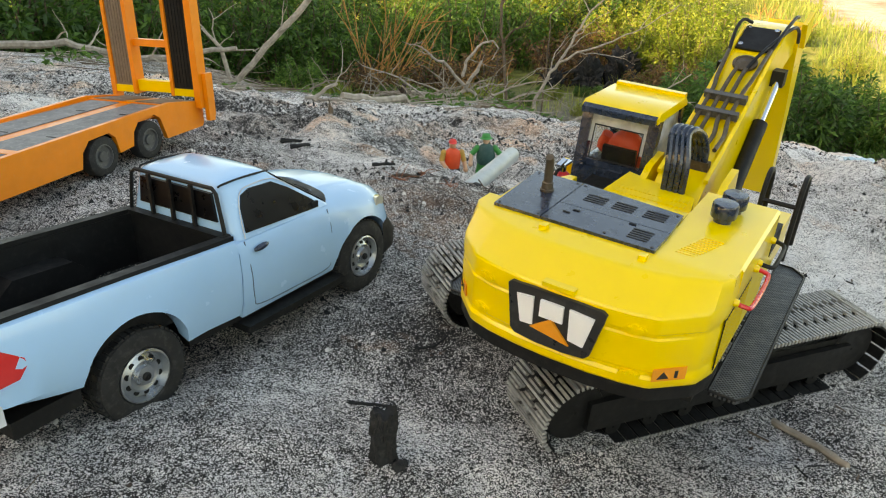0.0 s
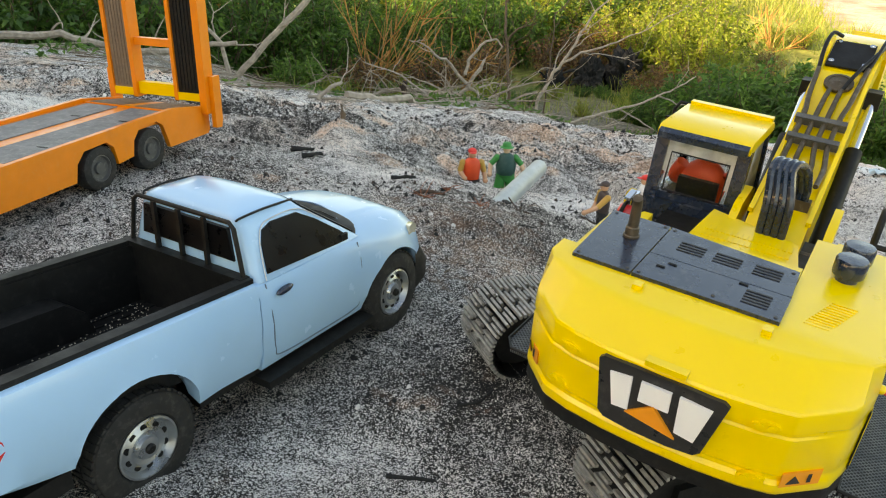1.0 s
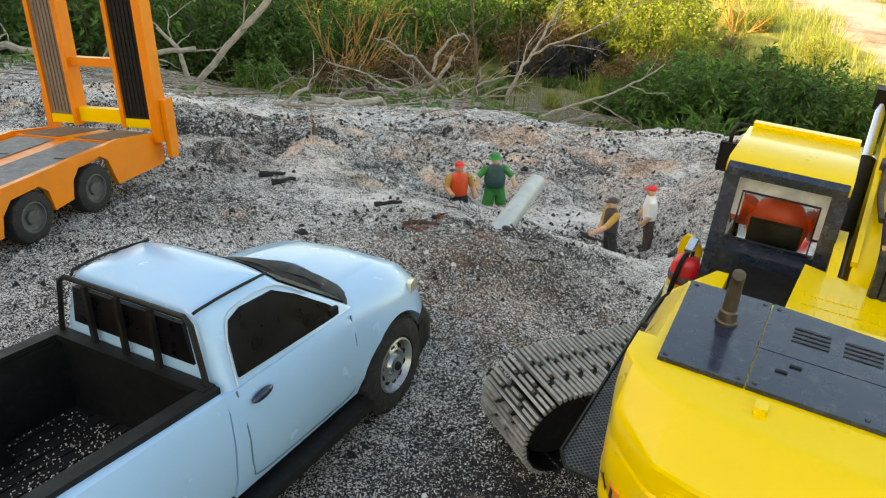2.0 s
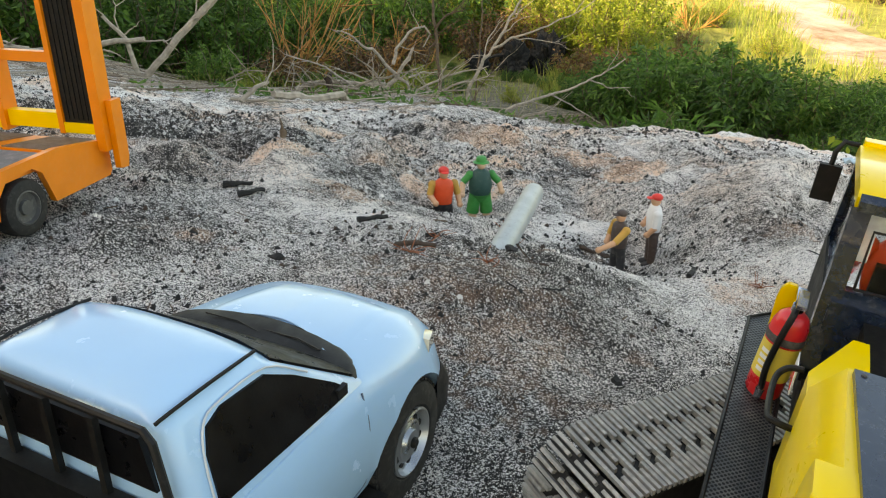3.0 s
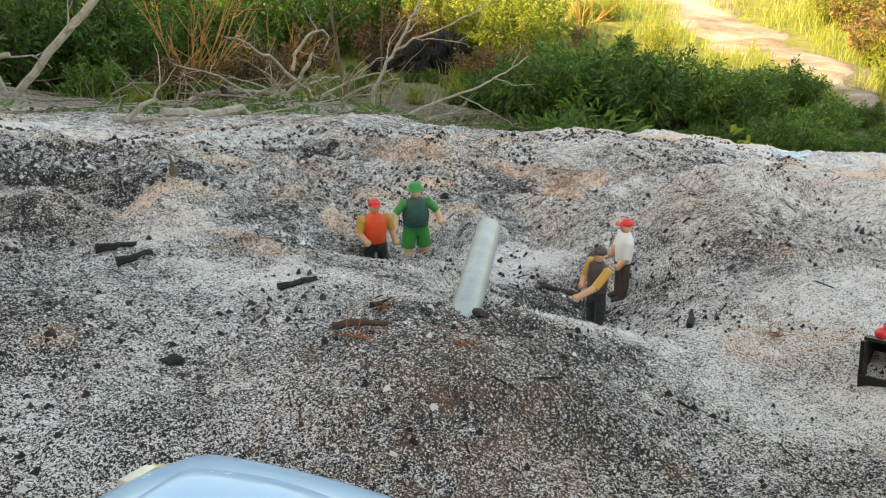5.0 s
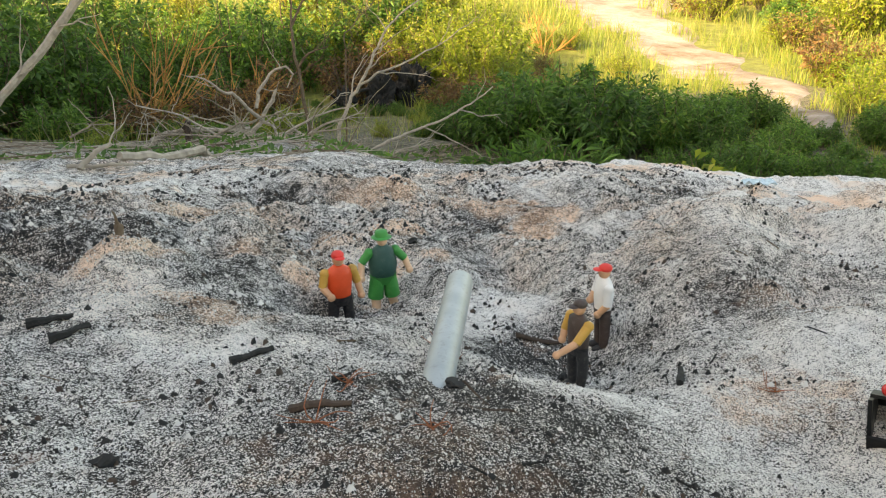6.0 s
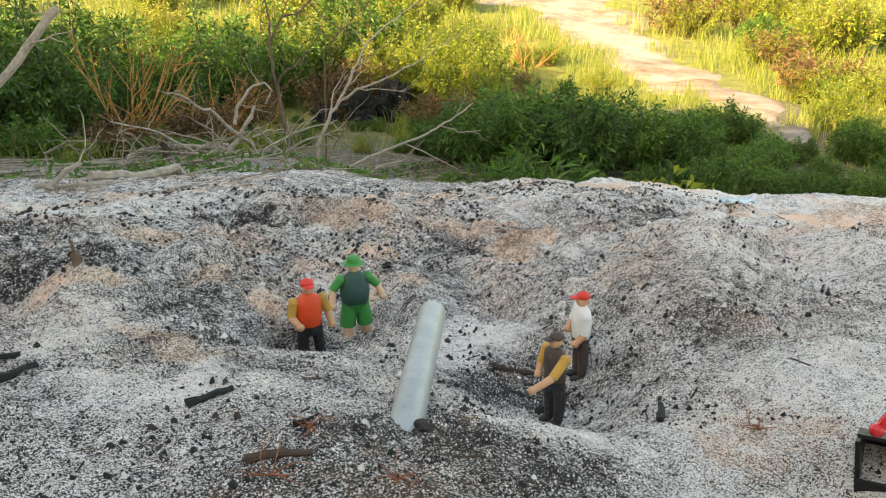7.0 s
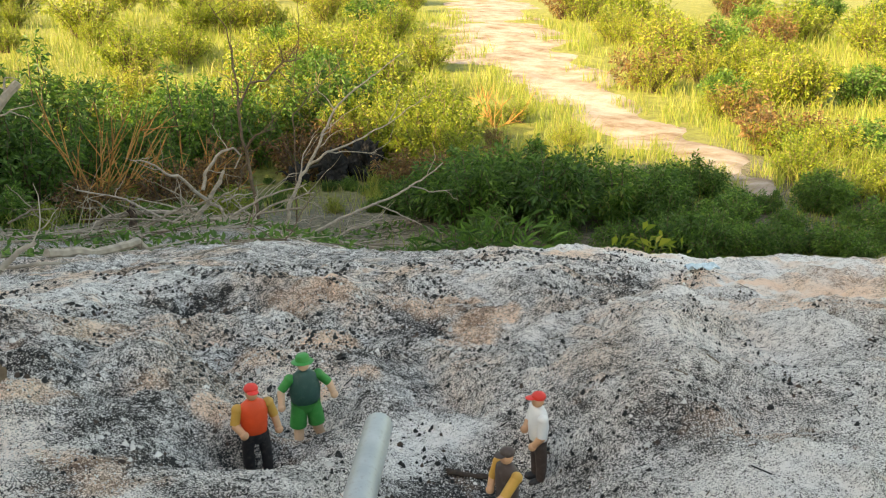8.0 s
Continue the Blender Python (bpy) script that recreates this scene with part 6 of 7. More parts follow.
def make_scrub():
    deep = [bush_meshes(40, 0.64, 0.42, 85, 0.062, 0.16, LEAF_DEEP) for _ in range(3)]
    light = [bush_meshes(56, 0.80, 0.50, 66, 0.046, 0.20, LEAF_LIGHT) for _ in range(3)]
    tall = [bush_meshes(42, 1.45, 0.75, 95, 0.080, 0.20, LEAF_DEEP) for _ in range(2)]
    tall_light = [bush_meshes(56, 1.35, 0.75, 110, 0.058, 0.20, LEAF_LIGHT) for _ in range(2)]
    dry = [bush_meshes(50, 0.8, 0.5, 34, 0.06, 0.2, LEAF_DRY) for _ in range(2)]

    def put(kind, pool, x, y, s, label):
        bush(kind, pool[int(rng.integers(len(pool)))], at_ground(x, y, rng.uniform(0, 6.28), s * FAR), label)
    green = "low dark green bush with narrow leaves behind the sand bank"
    for az, d, s in ((19, 5.3, 0.72), (22, 5.0, 0.88), (25, 5.4, 1.0), (28, 5.0, 0.92), (30.5, 5.5, 0.85), (33.5, 5.2, 0.78), (36.5, 5.5, 0.62), (39.5, 5.1, 0.5), (42, 5.5, 0.45), (46, 5.3, 0.34), (50, 5.6, 0.3),
                     (24, 4.6, 0.42), (29, 4.5, 0.36), (34, 4.4, 0.4), (38, 4.5, 0.42), (43, 4.5, 0.42), (47.5, 4.6, 0.34), (27, 6.1, 0.8), (22, 6.2, 0.85), (40, 6.2, 0.5), (53, 4.9, 0.36), (17, 5.9, 0.5)):
        put("green_bush", deep, *beyond(az, d), s, green)
    for az, d, s in ((15.5, 9.6, 0.9), (17.0, 8.6, 0.85), (19.0, 8.2, 0.8), (20.0, 9.2, 0.85), (18, 9.8, 1.0), (21.0, 7.8, 0.5), (13.5, 9.0, 0.8)):
        put("yellow_green_bush", tall_light, *beyond(az, d), s * 0.92, "sunlit yellow-green bush beside the sandy track")
    for az, d, s in ((-44, 7.2, 1.0), (-40, 7.5, 1.1), (-36, 7.4, 0.85), (-33, 7.0, 1.05), (-28, 7.6, 0.9), (-22.5, 7.4, 1.1), (-18, 7.3, 0.8), (-13.5, 7.8, 1.05), (-10, 7.5, 0.75), (-7, 8.6, 0.85), (-3, 9.2, 0.9), (1, 9.0, 0.9), (5, 9.3, 0.9), (-1.5, 8.0, 0.5), (8, 9.8, 1.0), (11, 9.9, 1.05), (13, 10.4, 1.0), (-31, 9.5, 1.3), (-24, 9.6, 1.3), (-17, 9.8, 1.3), (-9, 10.0, 1.3)):
        put("leafy_shrub", tall if az < 6 or rng.uniform() < 0.5 else tall_light, *beyond(az, d), s * rng.uniform(0.85, 1.05), "dark green leafy shrub in the shade")
    for az, d, s in ((-20, 6.2, 0.8), (-12, 6.4, 0.9), (-6, 6.6, 0.9), (-1, 6.8, 0.9), (3, 7.4, 0.8), (9, 8.2, 0.9), (12, 8.8, 1.0), (17, 7.2, 0.7), (20, 6.9, 0.7), (24, 7.2, 0.6), (-27, 6.4, 0.8)):
        put("dry_bush", dry if az > 2 or d > 6.5 else deep, *beyond(az, d), s * (0.75 if az < 2 else 1.0), "half-dead bush among the shaded shrubs")
    shoot = [bush_meshes(6, 0.36, 0.16, 11, 0.085, 0.20, LEAF_LIGHT, 0.35) for _ in range(2)]
    for x, y, s in ((3.35, 5.9, 0.85), (3.75, 6.05, 0.95), (4.05, 6.0, 0.75), (3.0, 5.7, 0.5)):
        put("seedling", shoot, x, y, s, "light green leafy seedling behind the crest of the bank")
    tuft = [bush_meshes(26, 0.34, 0.22, 16, 0.10, 0.06, LEAF_DEEP, 0.1, 0.9) for _ in range(2)]
    for x, y, s in ((1.75, 4.9, 0.75), (2.05, 5.0, 0.85), (1.45, 5.2, 0.5)):
        put("fern_tuft", tuft, x, y, s, "green feathery tuft behind the crest of the bank")
    for _ in range(75):   # low plants over the shaded valley floor
        x, y = rng.uniform(-4.0, 4.2), rng.uniform(9.3, 15.5)
        put("low_plant", deep if rng.uniform() < 0.75 else light, x, y, rng.uniform(0.14, 0.34), "low leafy plant on the shaded valley floor")
    n = 0
    while n < 55:   # scrub closing in beside the foot of the track
        az, d = rng.uniform(36, 62), rng.uniform(4.3, 10.0)
        x, y = beyond(az, d)
        if off_track(x, y) < 1.3 or x < np.interp(y, TY, TX) and d > 6.3:
            continue
        n += 1
        put("scrub_bush", deep if d < 6.4 or rng.uniform() < 0.3 else light, x, y, rng.uniform(0.25, 0.62) * (0.5 + d / 12), "small green bush beside the sandy track")
    n = 0
    while n < 215:
        d = 9.5 + 32 * rng.uniform(0, 1) ** 1.35
        az = rng.uniform(-42, 58)
        x, y = beyond(az, d)
        if d < 9.5 or off_track(x, y) < 1.25:
            continue
        n += 1
        near_left = az < 12 and d < 16
        pool = deep if rng.uniform() < (0.45 if near_left else 0.12) else (dry if rng.uniform() < 0.10 else light)
        label = "small scrub bush on the sunlit rise" if pool is light else "small bush on the rise"
        low = 0.38 if az > 21 and d < 17 and x < np.interp(y, TY, TX) else 1.0
        put("scrub_bush", pool, x, y, rng.uniform(0.7, 1.3) * (0.8 + d / 30) * low, label)


def make_grass():
    n = 170000
    d = 3.6 + 26 * rng.uniform(0, 1, n) ** 1.8
    az = np.radians(rng.uniform(-45, 60, n))
    x, y = 0.07 + FAR * d * np.sin(az), 0.83 + FAR * d * np.cos(az)
    clump = vnoise(x * 0.63, y * 0.63, 21) + 0.5 * vnoise(x * 1.9, y * 1.9, 22)
    keep = (clump > -0.25) & (y > 5.0 + 0.6 * clump) & (off_track(x, y) > 0.75 + 0.6 * vnoise(x * 0.9, y * 0.9, 23))
    keep &= (np.degrees(az) > 14) | (y > 16) | (rng.uniform(0, 1, n) < 0.12)
    keep &= (y > 10.4) | ((np.degrees(az) > 36) & (d > 4.4)) | (rng.uniform(0, 1, n) < 0.035)
    x, y, d = x[keep], y[keep], d[keep]
    n = len(x)
    z = heights(x, y) - 0.01
    h = rng.uniform(0.05, 0.17, n) * (0.75 + d / 11) * FAR * np.where(y < 9, 0.45, 1.0)
    a = rng.uniform(0, 6.28, n)
    w = 0.002 + 0.0008 * d * rng.uniform(0.4, 0.9, n)
    lean = rng.normal(size=(n, 2)) * 0.35 * h[:, None]
    p = np.stack([x, y, z], -1)
    sx = np.stack([np.cos(a) * w, np.sin(a) * w, 0 * a], -1)
    top = p + np.stack([lean[:, 0], lean[:, 1], h], -1)
    mid = p + np.stack([lean[:, 0] * 0.3, lean[:, 1] * 0.3, h * 0.55], -1)
    co = np.stack([p - sx, p + sx, mid + sx * 0.8, mid - sx * 0.8, top], 1).reshape(-1, 3)
    i = np.arange(n) * 5
    fs = np.concatenate([np.stack([i, i + 1, i + 2], -1), np.stack([i, i + 2, i + 3], -1), np.stack([i + 3, i + 2, i + 4], -1)])
    tagged(new("grass", from_arrays("grass", co, fs, [GRASS])), "dry yellow-green grass between the bushes", "grass", kind="stuff")


def jitter(p, f):
    return Vector((noise.noise(p * f + Vector((3, 1, 0))), noise.noise(p * f), noise.noise(p * f + Vector((0, 5, 2)))))


def wiggle(pts, amount, k=5):
    return [p + jitter(p, 7) * amount for p in curve_pts(pts, k)]


def kinked(pts, amount, k=5):
    """A crooked line through pts with sharp little bends."""
    pts = [Vector(p) for p in pts]
    out = [a.lerp(b, s / k) for a, b in zip(pts, pts[1:]) for s in range(k)] + [pts[-1]]
    return [p + (jitter(p, 9) + jitter(p, 31) * 0.35) * amount for p in out]


def dead_branch(name, label, limbs, group="dead branches", mat=None, forks=5):
    """limbs: rows of (points, thick radius, thin radius); the first is the main limb."""
    if name == "fallen_log":   # logs lie on the ground
        limbs = [([(x, y, max(z, ground(x, y) + r0 * 0.8)) for x, y, z in pts], r0, r1) for pts, r0, r1 in limbs]
    base = Vector(limbs[0][0][0])
    t = thing(name, Matrix.Translation(base), label, "branch", group)
    for j, (pts, r0, r1) in enumerate(limbs):
        line = kinked([Vector(p) - base for p in pts], 0.008 if name == "leaning_trunk" else 0.016 if len(pts) > 4 else 0.022)
        part("limb" if j == 0 else "side_branch", tube(B(), line, r0 * 0.8, 7, r1 * 0.7), mat or BLEACHED, t)
        run = (line[-1] - line[0]).normalized()
        for q in range(forks - 2 if j else forks):
            u = rng.uniform(0.25, 1.0)
            p = line[int((len(line) - 1) * u)]
            v = (run + Vector(rng.normal(size=3)) * 0.75 + Vector((0, 0, 0.3))).normalized() * rng.uniform(0.10, 0.34) * (1.6 if pts[0][1] > 6 else 1.0)
            r = max(r0 * 0.25, 0.0028)
            tw = kinked([p, p + v * 0.55, p + v + Vector(rng.normal(size=3)) * 0.06], 0.022, 4)
            part("twig", tube(B(), tw, r, 5, 0.0012), mat or BLEACHED, t)
            if rng.uniform() < 0.6:
                w = (v.normalized() + Vector(rng.normal(size=3)) * 0.7).normalized() * rng.uniform(0.06, 0.16)
                part("twig", tube(B(), kinked([tw[4], tw[4] + w], 0.015, 4), r * 0.7, 5, 0.001), mat or BLEACHED, t)
    return t


def make_branches():
    dead_branch("dead_branch", "forked bleached dead branch lying on the valley side", [
        ([(-0.28, 7.6, -1.20), (-0.01, 7.6, -1.13), (0.17, 7.6, -1.05), (0.27, 7.6, -0.93), (0.40, 7.6, -0.73), (0.45, 7.6, -0.64)], 0.042, 0.018),
        ([(0.29, 7.6, -0.90), (0.17, 7.54, -0.76), (0.06, 7.48, -0.63), (-0.06, 7.42, -0.57), (-0.15, 7.36, -0.47), (-0.29, 7.3, -0.43)], 0.024, 0.007),
        ([(0.28, 7.6, -0.90), (0.37, 7.53, -0.94), (0.43, 7.47, -1.03), (0.53, 7.4, -1.07)], 0.022, 0.008),
        ([(0.43, 7.5, -1.03), (0.41, 7.4, -1.16)], 0.016, 0.008),
        ([(0.26, 7.6, -0.79), (0.28, 7.62, -0.67), (0.35, 7.63, -0.57), (0.45, 7.65, -0.47), (0.56, 7.67, -0.45), (0.62, 7.68, -0.52), (0.56, 7.7, -0.64)], 0.022, 0.008),
        ([(0.40, 7.6, -0.92), (0.55, 7.7, -0.88), (0.75, 7.8, -0.90)], 0.013, 0.005)], forks=4)
    dead_branch("dead_sapling", "leafless dead sapling with crooked forks", [
        ([(0.70, 7.4, -1.11), (0.68, 7.4, -0.89), (0.65, 7.4, -0.55), (0.61, 7.4, -0.30), (0.61, 7.4, -0.09), (0.64, 7.4, -0.01), (0.73, 7.4, 0.13), (0.87, 7.4, 0.15), (1.02, 7.4, 0.30), (1.20, 7.4, 0.32)], 0.022, 0.008),
        ([(0.61, 7.4, -0.09), (0.62, 7.4, 0.10), (0.61, 7.4, 0.28), (0.58, 7.4, 0.58), (0.46, 7.4, 0.77)], 0.014, 0.005),
        ([(0.63, 7.4, -0.43), (0.73, 7.3, -0.30), (0.89, 7.2, -0.24)], 0.016, 0.006),
        ([(1.02, 7.4, 0.30), (1.01, 7.3, 0.44)], 0.008, 0.003), ([(0.98, 7.4, 0.22), (1.18, 7.3, 0.06)], 0.008, 0.003),
        ([(0.65, 7.4, -0.55), (0.59, 7.45, -0.63), (0.55, 7.5, -0.82)], 0.013, 0.005)], mat=TWIG, forks=6)
    dead_branch("dead_sapling", "slender bare dead sapling leaning over the valley", [
        ([(1.00, 8.0, -1.36), (1.07, 8.0, -1.09), (1.19, 8.0, -0.82), (1.28, 8.0, -0.72), (1.42, 8.0, -0.47), (1.49, 8.0, -0.32), (1.58, 8.0, -0.18), (1.80, 8.0, 0.0), (2.05, 8.0, 0.17), (2.29, 8.0, 0.32)], 0.026, 0.006),
        ([(1.28, 8.0, -0.72), (1.46, 7.95, -0.60), (1.74, 7.9, -0.50), (2.07, 7.85, -0.34), (2.40, 7.8, -0.13)], 0.018, 0.005),
        ([(1.47, 8.0, -0.60), (1.73, 8.05, -0.63), (2.00, 8.1, -0.66)], 0.009, 0.004), ([(1.19, 8.0, -0.82), (1.24, 8.1, -0.63), (1.42, 8.2, -0.45)], 0.011, 0.004)], forks=4)
    dead_branch("dead_sapling", "thin bare stem standing among the shrubs", [([(1.16, 8.3, -1.35), (1.19, 8.2, -0.48), (1.19, 8.2, -0.24), (1.43, 8.2, -0.01), (1.69, 8.2, 0.23)], 0.012, 0.005)], mat=TWIG, forks=3)
    dead_branch("dead_branch", "long curved bare branch reaching over the bushes", [
        ([(1.09, 8.2, -1.50), (1.33, 8.25, -1.48), (1.61, 8.3, -1.37), (1.95, 8.35, -1.28), (2.29, 8.4, -1.19), (2.59, 8.45, -1.06), (2.86, 8.5, -0.91)], 0.028, 0.010),
        ([(2.46, 8.5, -1.13), (2.70, 8.5, -1.22), (2.97, 8.5, -1.22)], 0.013, 0.005), ([(2.00, 8.4, -1.27), (2.33, 8.4, -1.42), (2.70, 8.4, -1.65), (2.95, 8.4, -1.73)], 0.012, 0.005)], forks=3)
    dead_branch("fallen_log", "grey fallen log half buried in litter", [([(-0.76, 8.5, -1.22), (-0.61, 8.5, -1.15), (-0.42, 8.5, -1.14), (-0.12, 8.5, -1.15), (0.21, 8.5, -1.17)], 0.040, 0.028)], forks=3)
    dead_branch("fallen_log", "thin grey pole lying on the ground", [([(-0.09, 8.1, -1.24), (0.32, 8.1, -1.26), (0.62, 8.1, -1.32), (1.00, 8.1, -1.37)], 0.030, 0.020)], forks=3)
    dead_branch("tree_stub", "short brown broken stub beside the fallen log", [([(-0.41, 8.4, -1.32), (-0.40, 8.4, -1.14), (-0.39, 8.4, -1.03)], 0.052, 0.040)], mat=BURNT, forks=2)
    for pts, r0, r1 in (([(-0.79, 8.3, -0.89), (-0.66, 8.3, -0.98), (-0.53, 8.3, -1.14)], 0.008, 0.018), ([(-0.86, 8.3, -0.98), (-0.72, 8.3, -1.03), (-0.60, 8.3, -1.20)], 0.007, 0.014),
                        ([(-0.51, 8.2, -0.96), (-0.33, 8.2, -1.07), (0.03, 8.2, -1.22)], 0.008, 0.013), ([(-1.44, 8.5, -0.75), (-1.28, 8.5, -0.98), (-1.20, 8.5, -1.15)], 0.006, 0.012),
                        ([(-1.47, 8.4, -1.10), (-1.26, 8.4, -0.99), (-1.08, 8.4, -1.00)], 0.018, 0.009), ([(1.13, 8.0, -1.46), (1.29, 8.0, -1.22)], 0.016, 0.008),
                        ([(-0.18, 8.6, -1.06), (0.05, 8.6, -1.04), (0.30, 8.6, -1.30)], 0.008, 0.010)):
        dead_branch("dead_branch", "bent dry branch sticking out of the litter", [(pts, r0 * 0.8, r1 * 0.8)], mat=BARK, forks=2)
    dead_branch("fallen_log", "pale thick broken branch lying along the bank's edge", [([(-0.42, 3.75, -0.9), (-0.29, 3.84, -0.9), (-0.21, 3.94, -0.27), (-0.13, 4.03, -0.28), (-0.11, 4.12, -0.34)], 0.024, 0.026)], forks=2)
    dead_branch("fallen_log", "pale broken stick on the bank's edge", [([(-0.51, 3.45, -0.9), (-0.46, 3.47, -0.14), (-0.40, 3.5, -0.10)], 0.014, 0.010)], forks=1)
    dead_branch("fallen_log", "thin pale branch on the bank's edge", [([(-0.56, 3.5, -0.9), (-0.43, 3.5, -0.9), (-0.34, 3.55, -0.9)], 0.010, 0.007)], forks=2)
    dead_branch("leaning_trunk", "bleached thin trunk leaning out of the shrubs", [
        ([(-1.34, 5.0, -0.42), (-1.09, 5.0, -0.16), (-0.89, 5.0, 0.03), (-0.62, 5.0, 0.33)], 0.026, 0.030), ([(-1.34, 5.0, -0.40), (-1.39, 5.0, -0.17), (-1.50, 5.0, -0.04)], 0.022, 0.014)])
    dead_branch("fallen_log", "long pale fallen log behind the trailer", [([(-2.9, 5.0, -0.16), (-2.4, 5.0, -0.15), (-2.11, 5.0, -0.22), (-1.95, 5.0, -0.30)], 0.034, 0.026)])
    dead_branch("fallen_log", "reddish fallen branch behind the trailer", [([(-1.95, 4.95, -0.31), (-1.62, 4.95, -0.22), (-1.28, 4.95, -0.15)], 0.030, 0.020)])
    for x, y, a, ln, r in ((-0.9, 7.2, 0.1, 0.9, 0.020), (-0.2, 6.8, -0.15, 0.8, 0.016), (0.55, 7.7, 0.05, 1.1, 0.020), (-1.0, 4.0, 0.35, 0.6, 0.012), (0.9, 7.4, -0.1, 0.9, 0.018), (-0.6, 8.0, 0.05, 1.2, 0.020), (1.3, 7.9, 0.1, 0.8, 0.016)):
        p = [(x + ln * math.cos(a) * s, y + ln * math.sin(a) * s, -9.0) for s in (-0.5, -0.15, 0.2, 0.5)]
        dead_branch("fallen_log", "bleached dead branch lying along the bank", [(p, r, r * 0.6)], forks=3)
    for k in range(16):   # tangle of dead brushwood round the forked branch
        x, y = rng.normal(0.0, 0.55), rng.uniform(6.9, 8.1)
        a, ln, up = rng.choice((0, math.pi)) + rng.normal(0, 0.5), rng.uniform(0.5, 1.1), rng.uniform(0.05, 0.5)
        z = ground(x, y) + 0.03
        e, f = x + ln * math.cos(a), y + ln * 0.4 * math.sin(a)
        dead_branch("dead_branch", "dry crooked branch in a tangle of brushwood", [([(x, y, z), ((x + e) / 2, (y + f) / 2, z + up * 0.7), (e, f, z + up)], 0.017, 0.006)], mat=BLEACHED if k % 3 else BARK, forks=4)
    for k in range(36):   # twigs strewn along the bank and the valley side
        near = k < 10
        x, y = (rng.uniform(-1.6, 0.6), rng.uniform(3.3, 4.6)) if near else (rng.uniform(-2.2, 1.9), rng.uniform(6.2, 9.2))
        a, ln = rng.choice((0, math.pi)) + rng.normal(0, 0.6), rng.uniform(0.12, 0.35) if near else rng.uniform(0.3, 0.9)
        p = [(x + ln * math.cos(a) * s, y + ln * math.sin(a) * s) for s in (-0.5, 0, 0.5)]
        dead_branch("fallen_twig", "thin dry twig on the litter", [([(u, v, ground(u, v) + 0.012) for u, v in p], 0.006 if near else 0.012, 0.003 if near else 0.006)], "fallen twigs", TWIG if k % 3 == 0 else BARK, 2)
    for az, d, s in ((-5.6, 6.8, 0.98), (1.2, 7.1, 0.62), (-17, 9.5, 1.1), (24, 11.5, 0.6)):
        x, y = beyond(az, d)
        s = s * FAR
        lines = []
        for k in range(15):
            a, tilt = rng.uniform(0, 6.28), rng.uniform(0.25, 1.15)
            top = np.array([math.cos(a) * tilt, math.sin(a) * tilt, 1.25 - 0.5 * tilt]) * s * rng.uniform(0.7, 1.1)
            q = np.linspace(0, 1, 6)[:, None]
            main = (top * q + np.array([0, 0, -0.12]) * np.sin(q * 3.14) + rng.normal(size=3) * 0.06 * np.sin(q * 3.14))
            lines.append(main)
            for _ in range(3):
                st = main[int(rng.integers(2, 5))]
                v = unit(top + rng.normal(size=3) * 0.6) * 0.4 * s
                lines.append(st + v * np.linspace(0, 1, 4)[:, None])
        t = thing("bare_shrub", at_ground(x, y, 0, 1.0), "leafless orange-stemmed dry shrub", "shrub", "bare shrubs")
        o = new("woody_stem", stem_mesh("woody_stem", lines, 0.014, 0.005, ORANGE_TWIG))
        o.parent = t
    for x, y, s in ((2.10, 14.2, 0.42), (2.78, 14.3, 0.60), (3.50, 14.6, 0.72), (3.05, 14.8, 0.38)):
        bm = B()
        bmesh.ops.create_icosphere(bm, subdivisions=5, radius=1.0)
        for vtx in bm.verts:
            u = vtx.co.copy()
            q = 1 + 0.5 * noise.noise(u * 1.6 + Vector((x * 5, 0, 0))) + 0.55 * abs(noise.noise(u * 3.4 + Vector((y, x * 3, 0)))) + 0.2 * noise.noise(u * 8) + 0.08 * noise.noise(u * 17)
            vtx.co = Vector((u.x * s * 0.36 * q, u.y * s * 0.34 * q, s * 0.42 + u.z * s * 0.62 * q))
        ob = new("charred_stump", finish(bm, "charred_stump", CHAR, 20))
        ob.matrix_world = at_ground(x, y, rng.uniform(0, 6), 1.0)
        tagged(ob, "black charred stump with broken roots among the grass", "stump", "charred stumps")
        for k in range(7):
            a, ln = rng.uniform(0, 6.28), s * rng.uniform(0.6, 1.3)
            foot = Vector((0, 0, s * rng.uniform(0.1, 0.6)))
            end = foot + Vector((math.cos(a) * ln * 0.8, math.sin(a) * ln * 0.8, ln * rng.uniform(-0.3, 0.6)))
            part("root", tube(B(), kinked([foot, foot.lerp(end, 0.6) + Vector((0, 0, ln * 0.12)), end], 0.05, 4), s * 0.09, 6, s * 0.02), CHAR, ob)


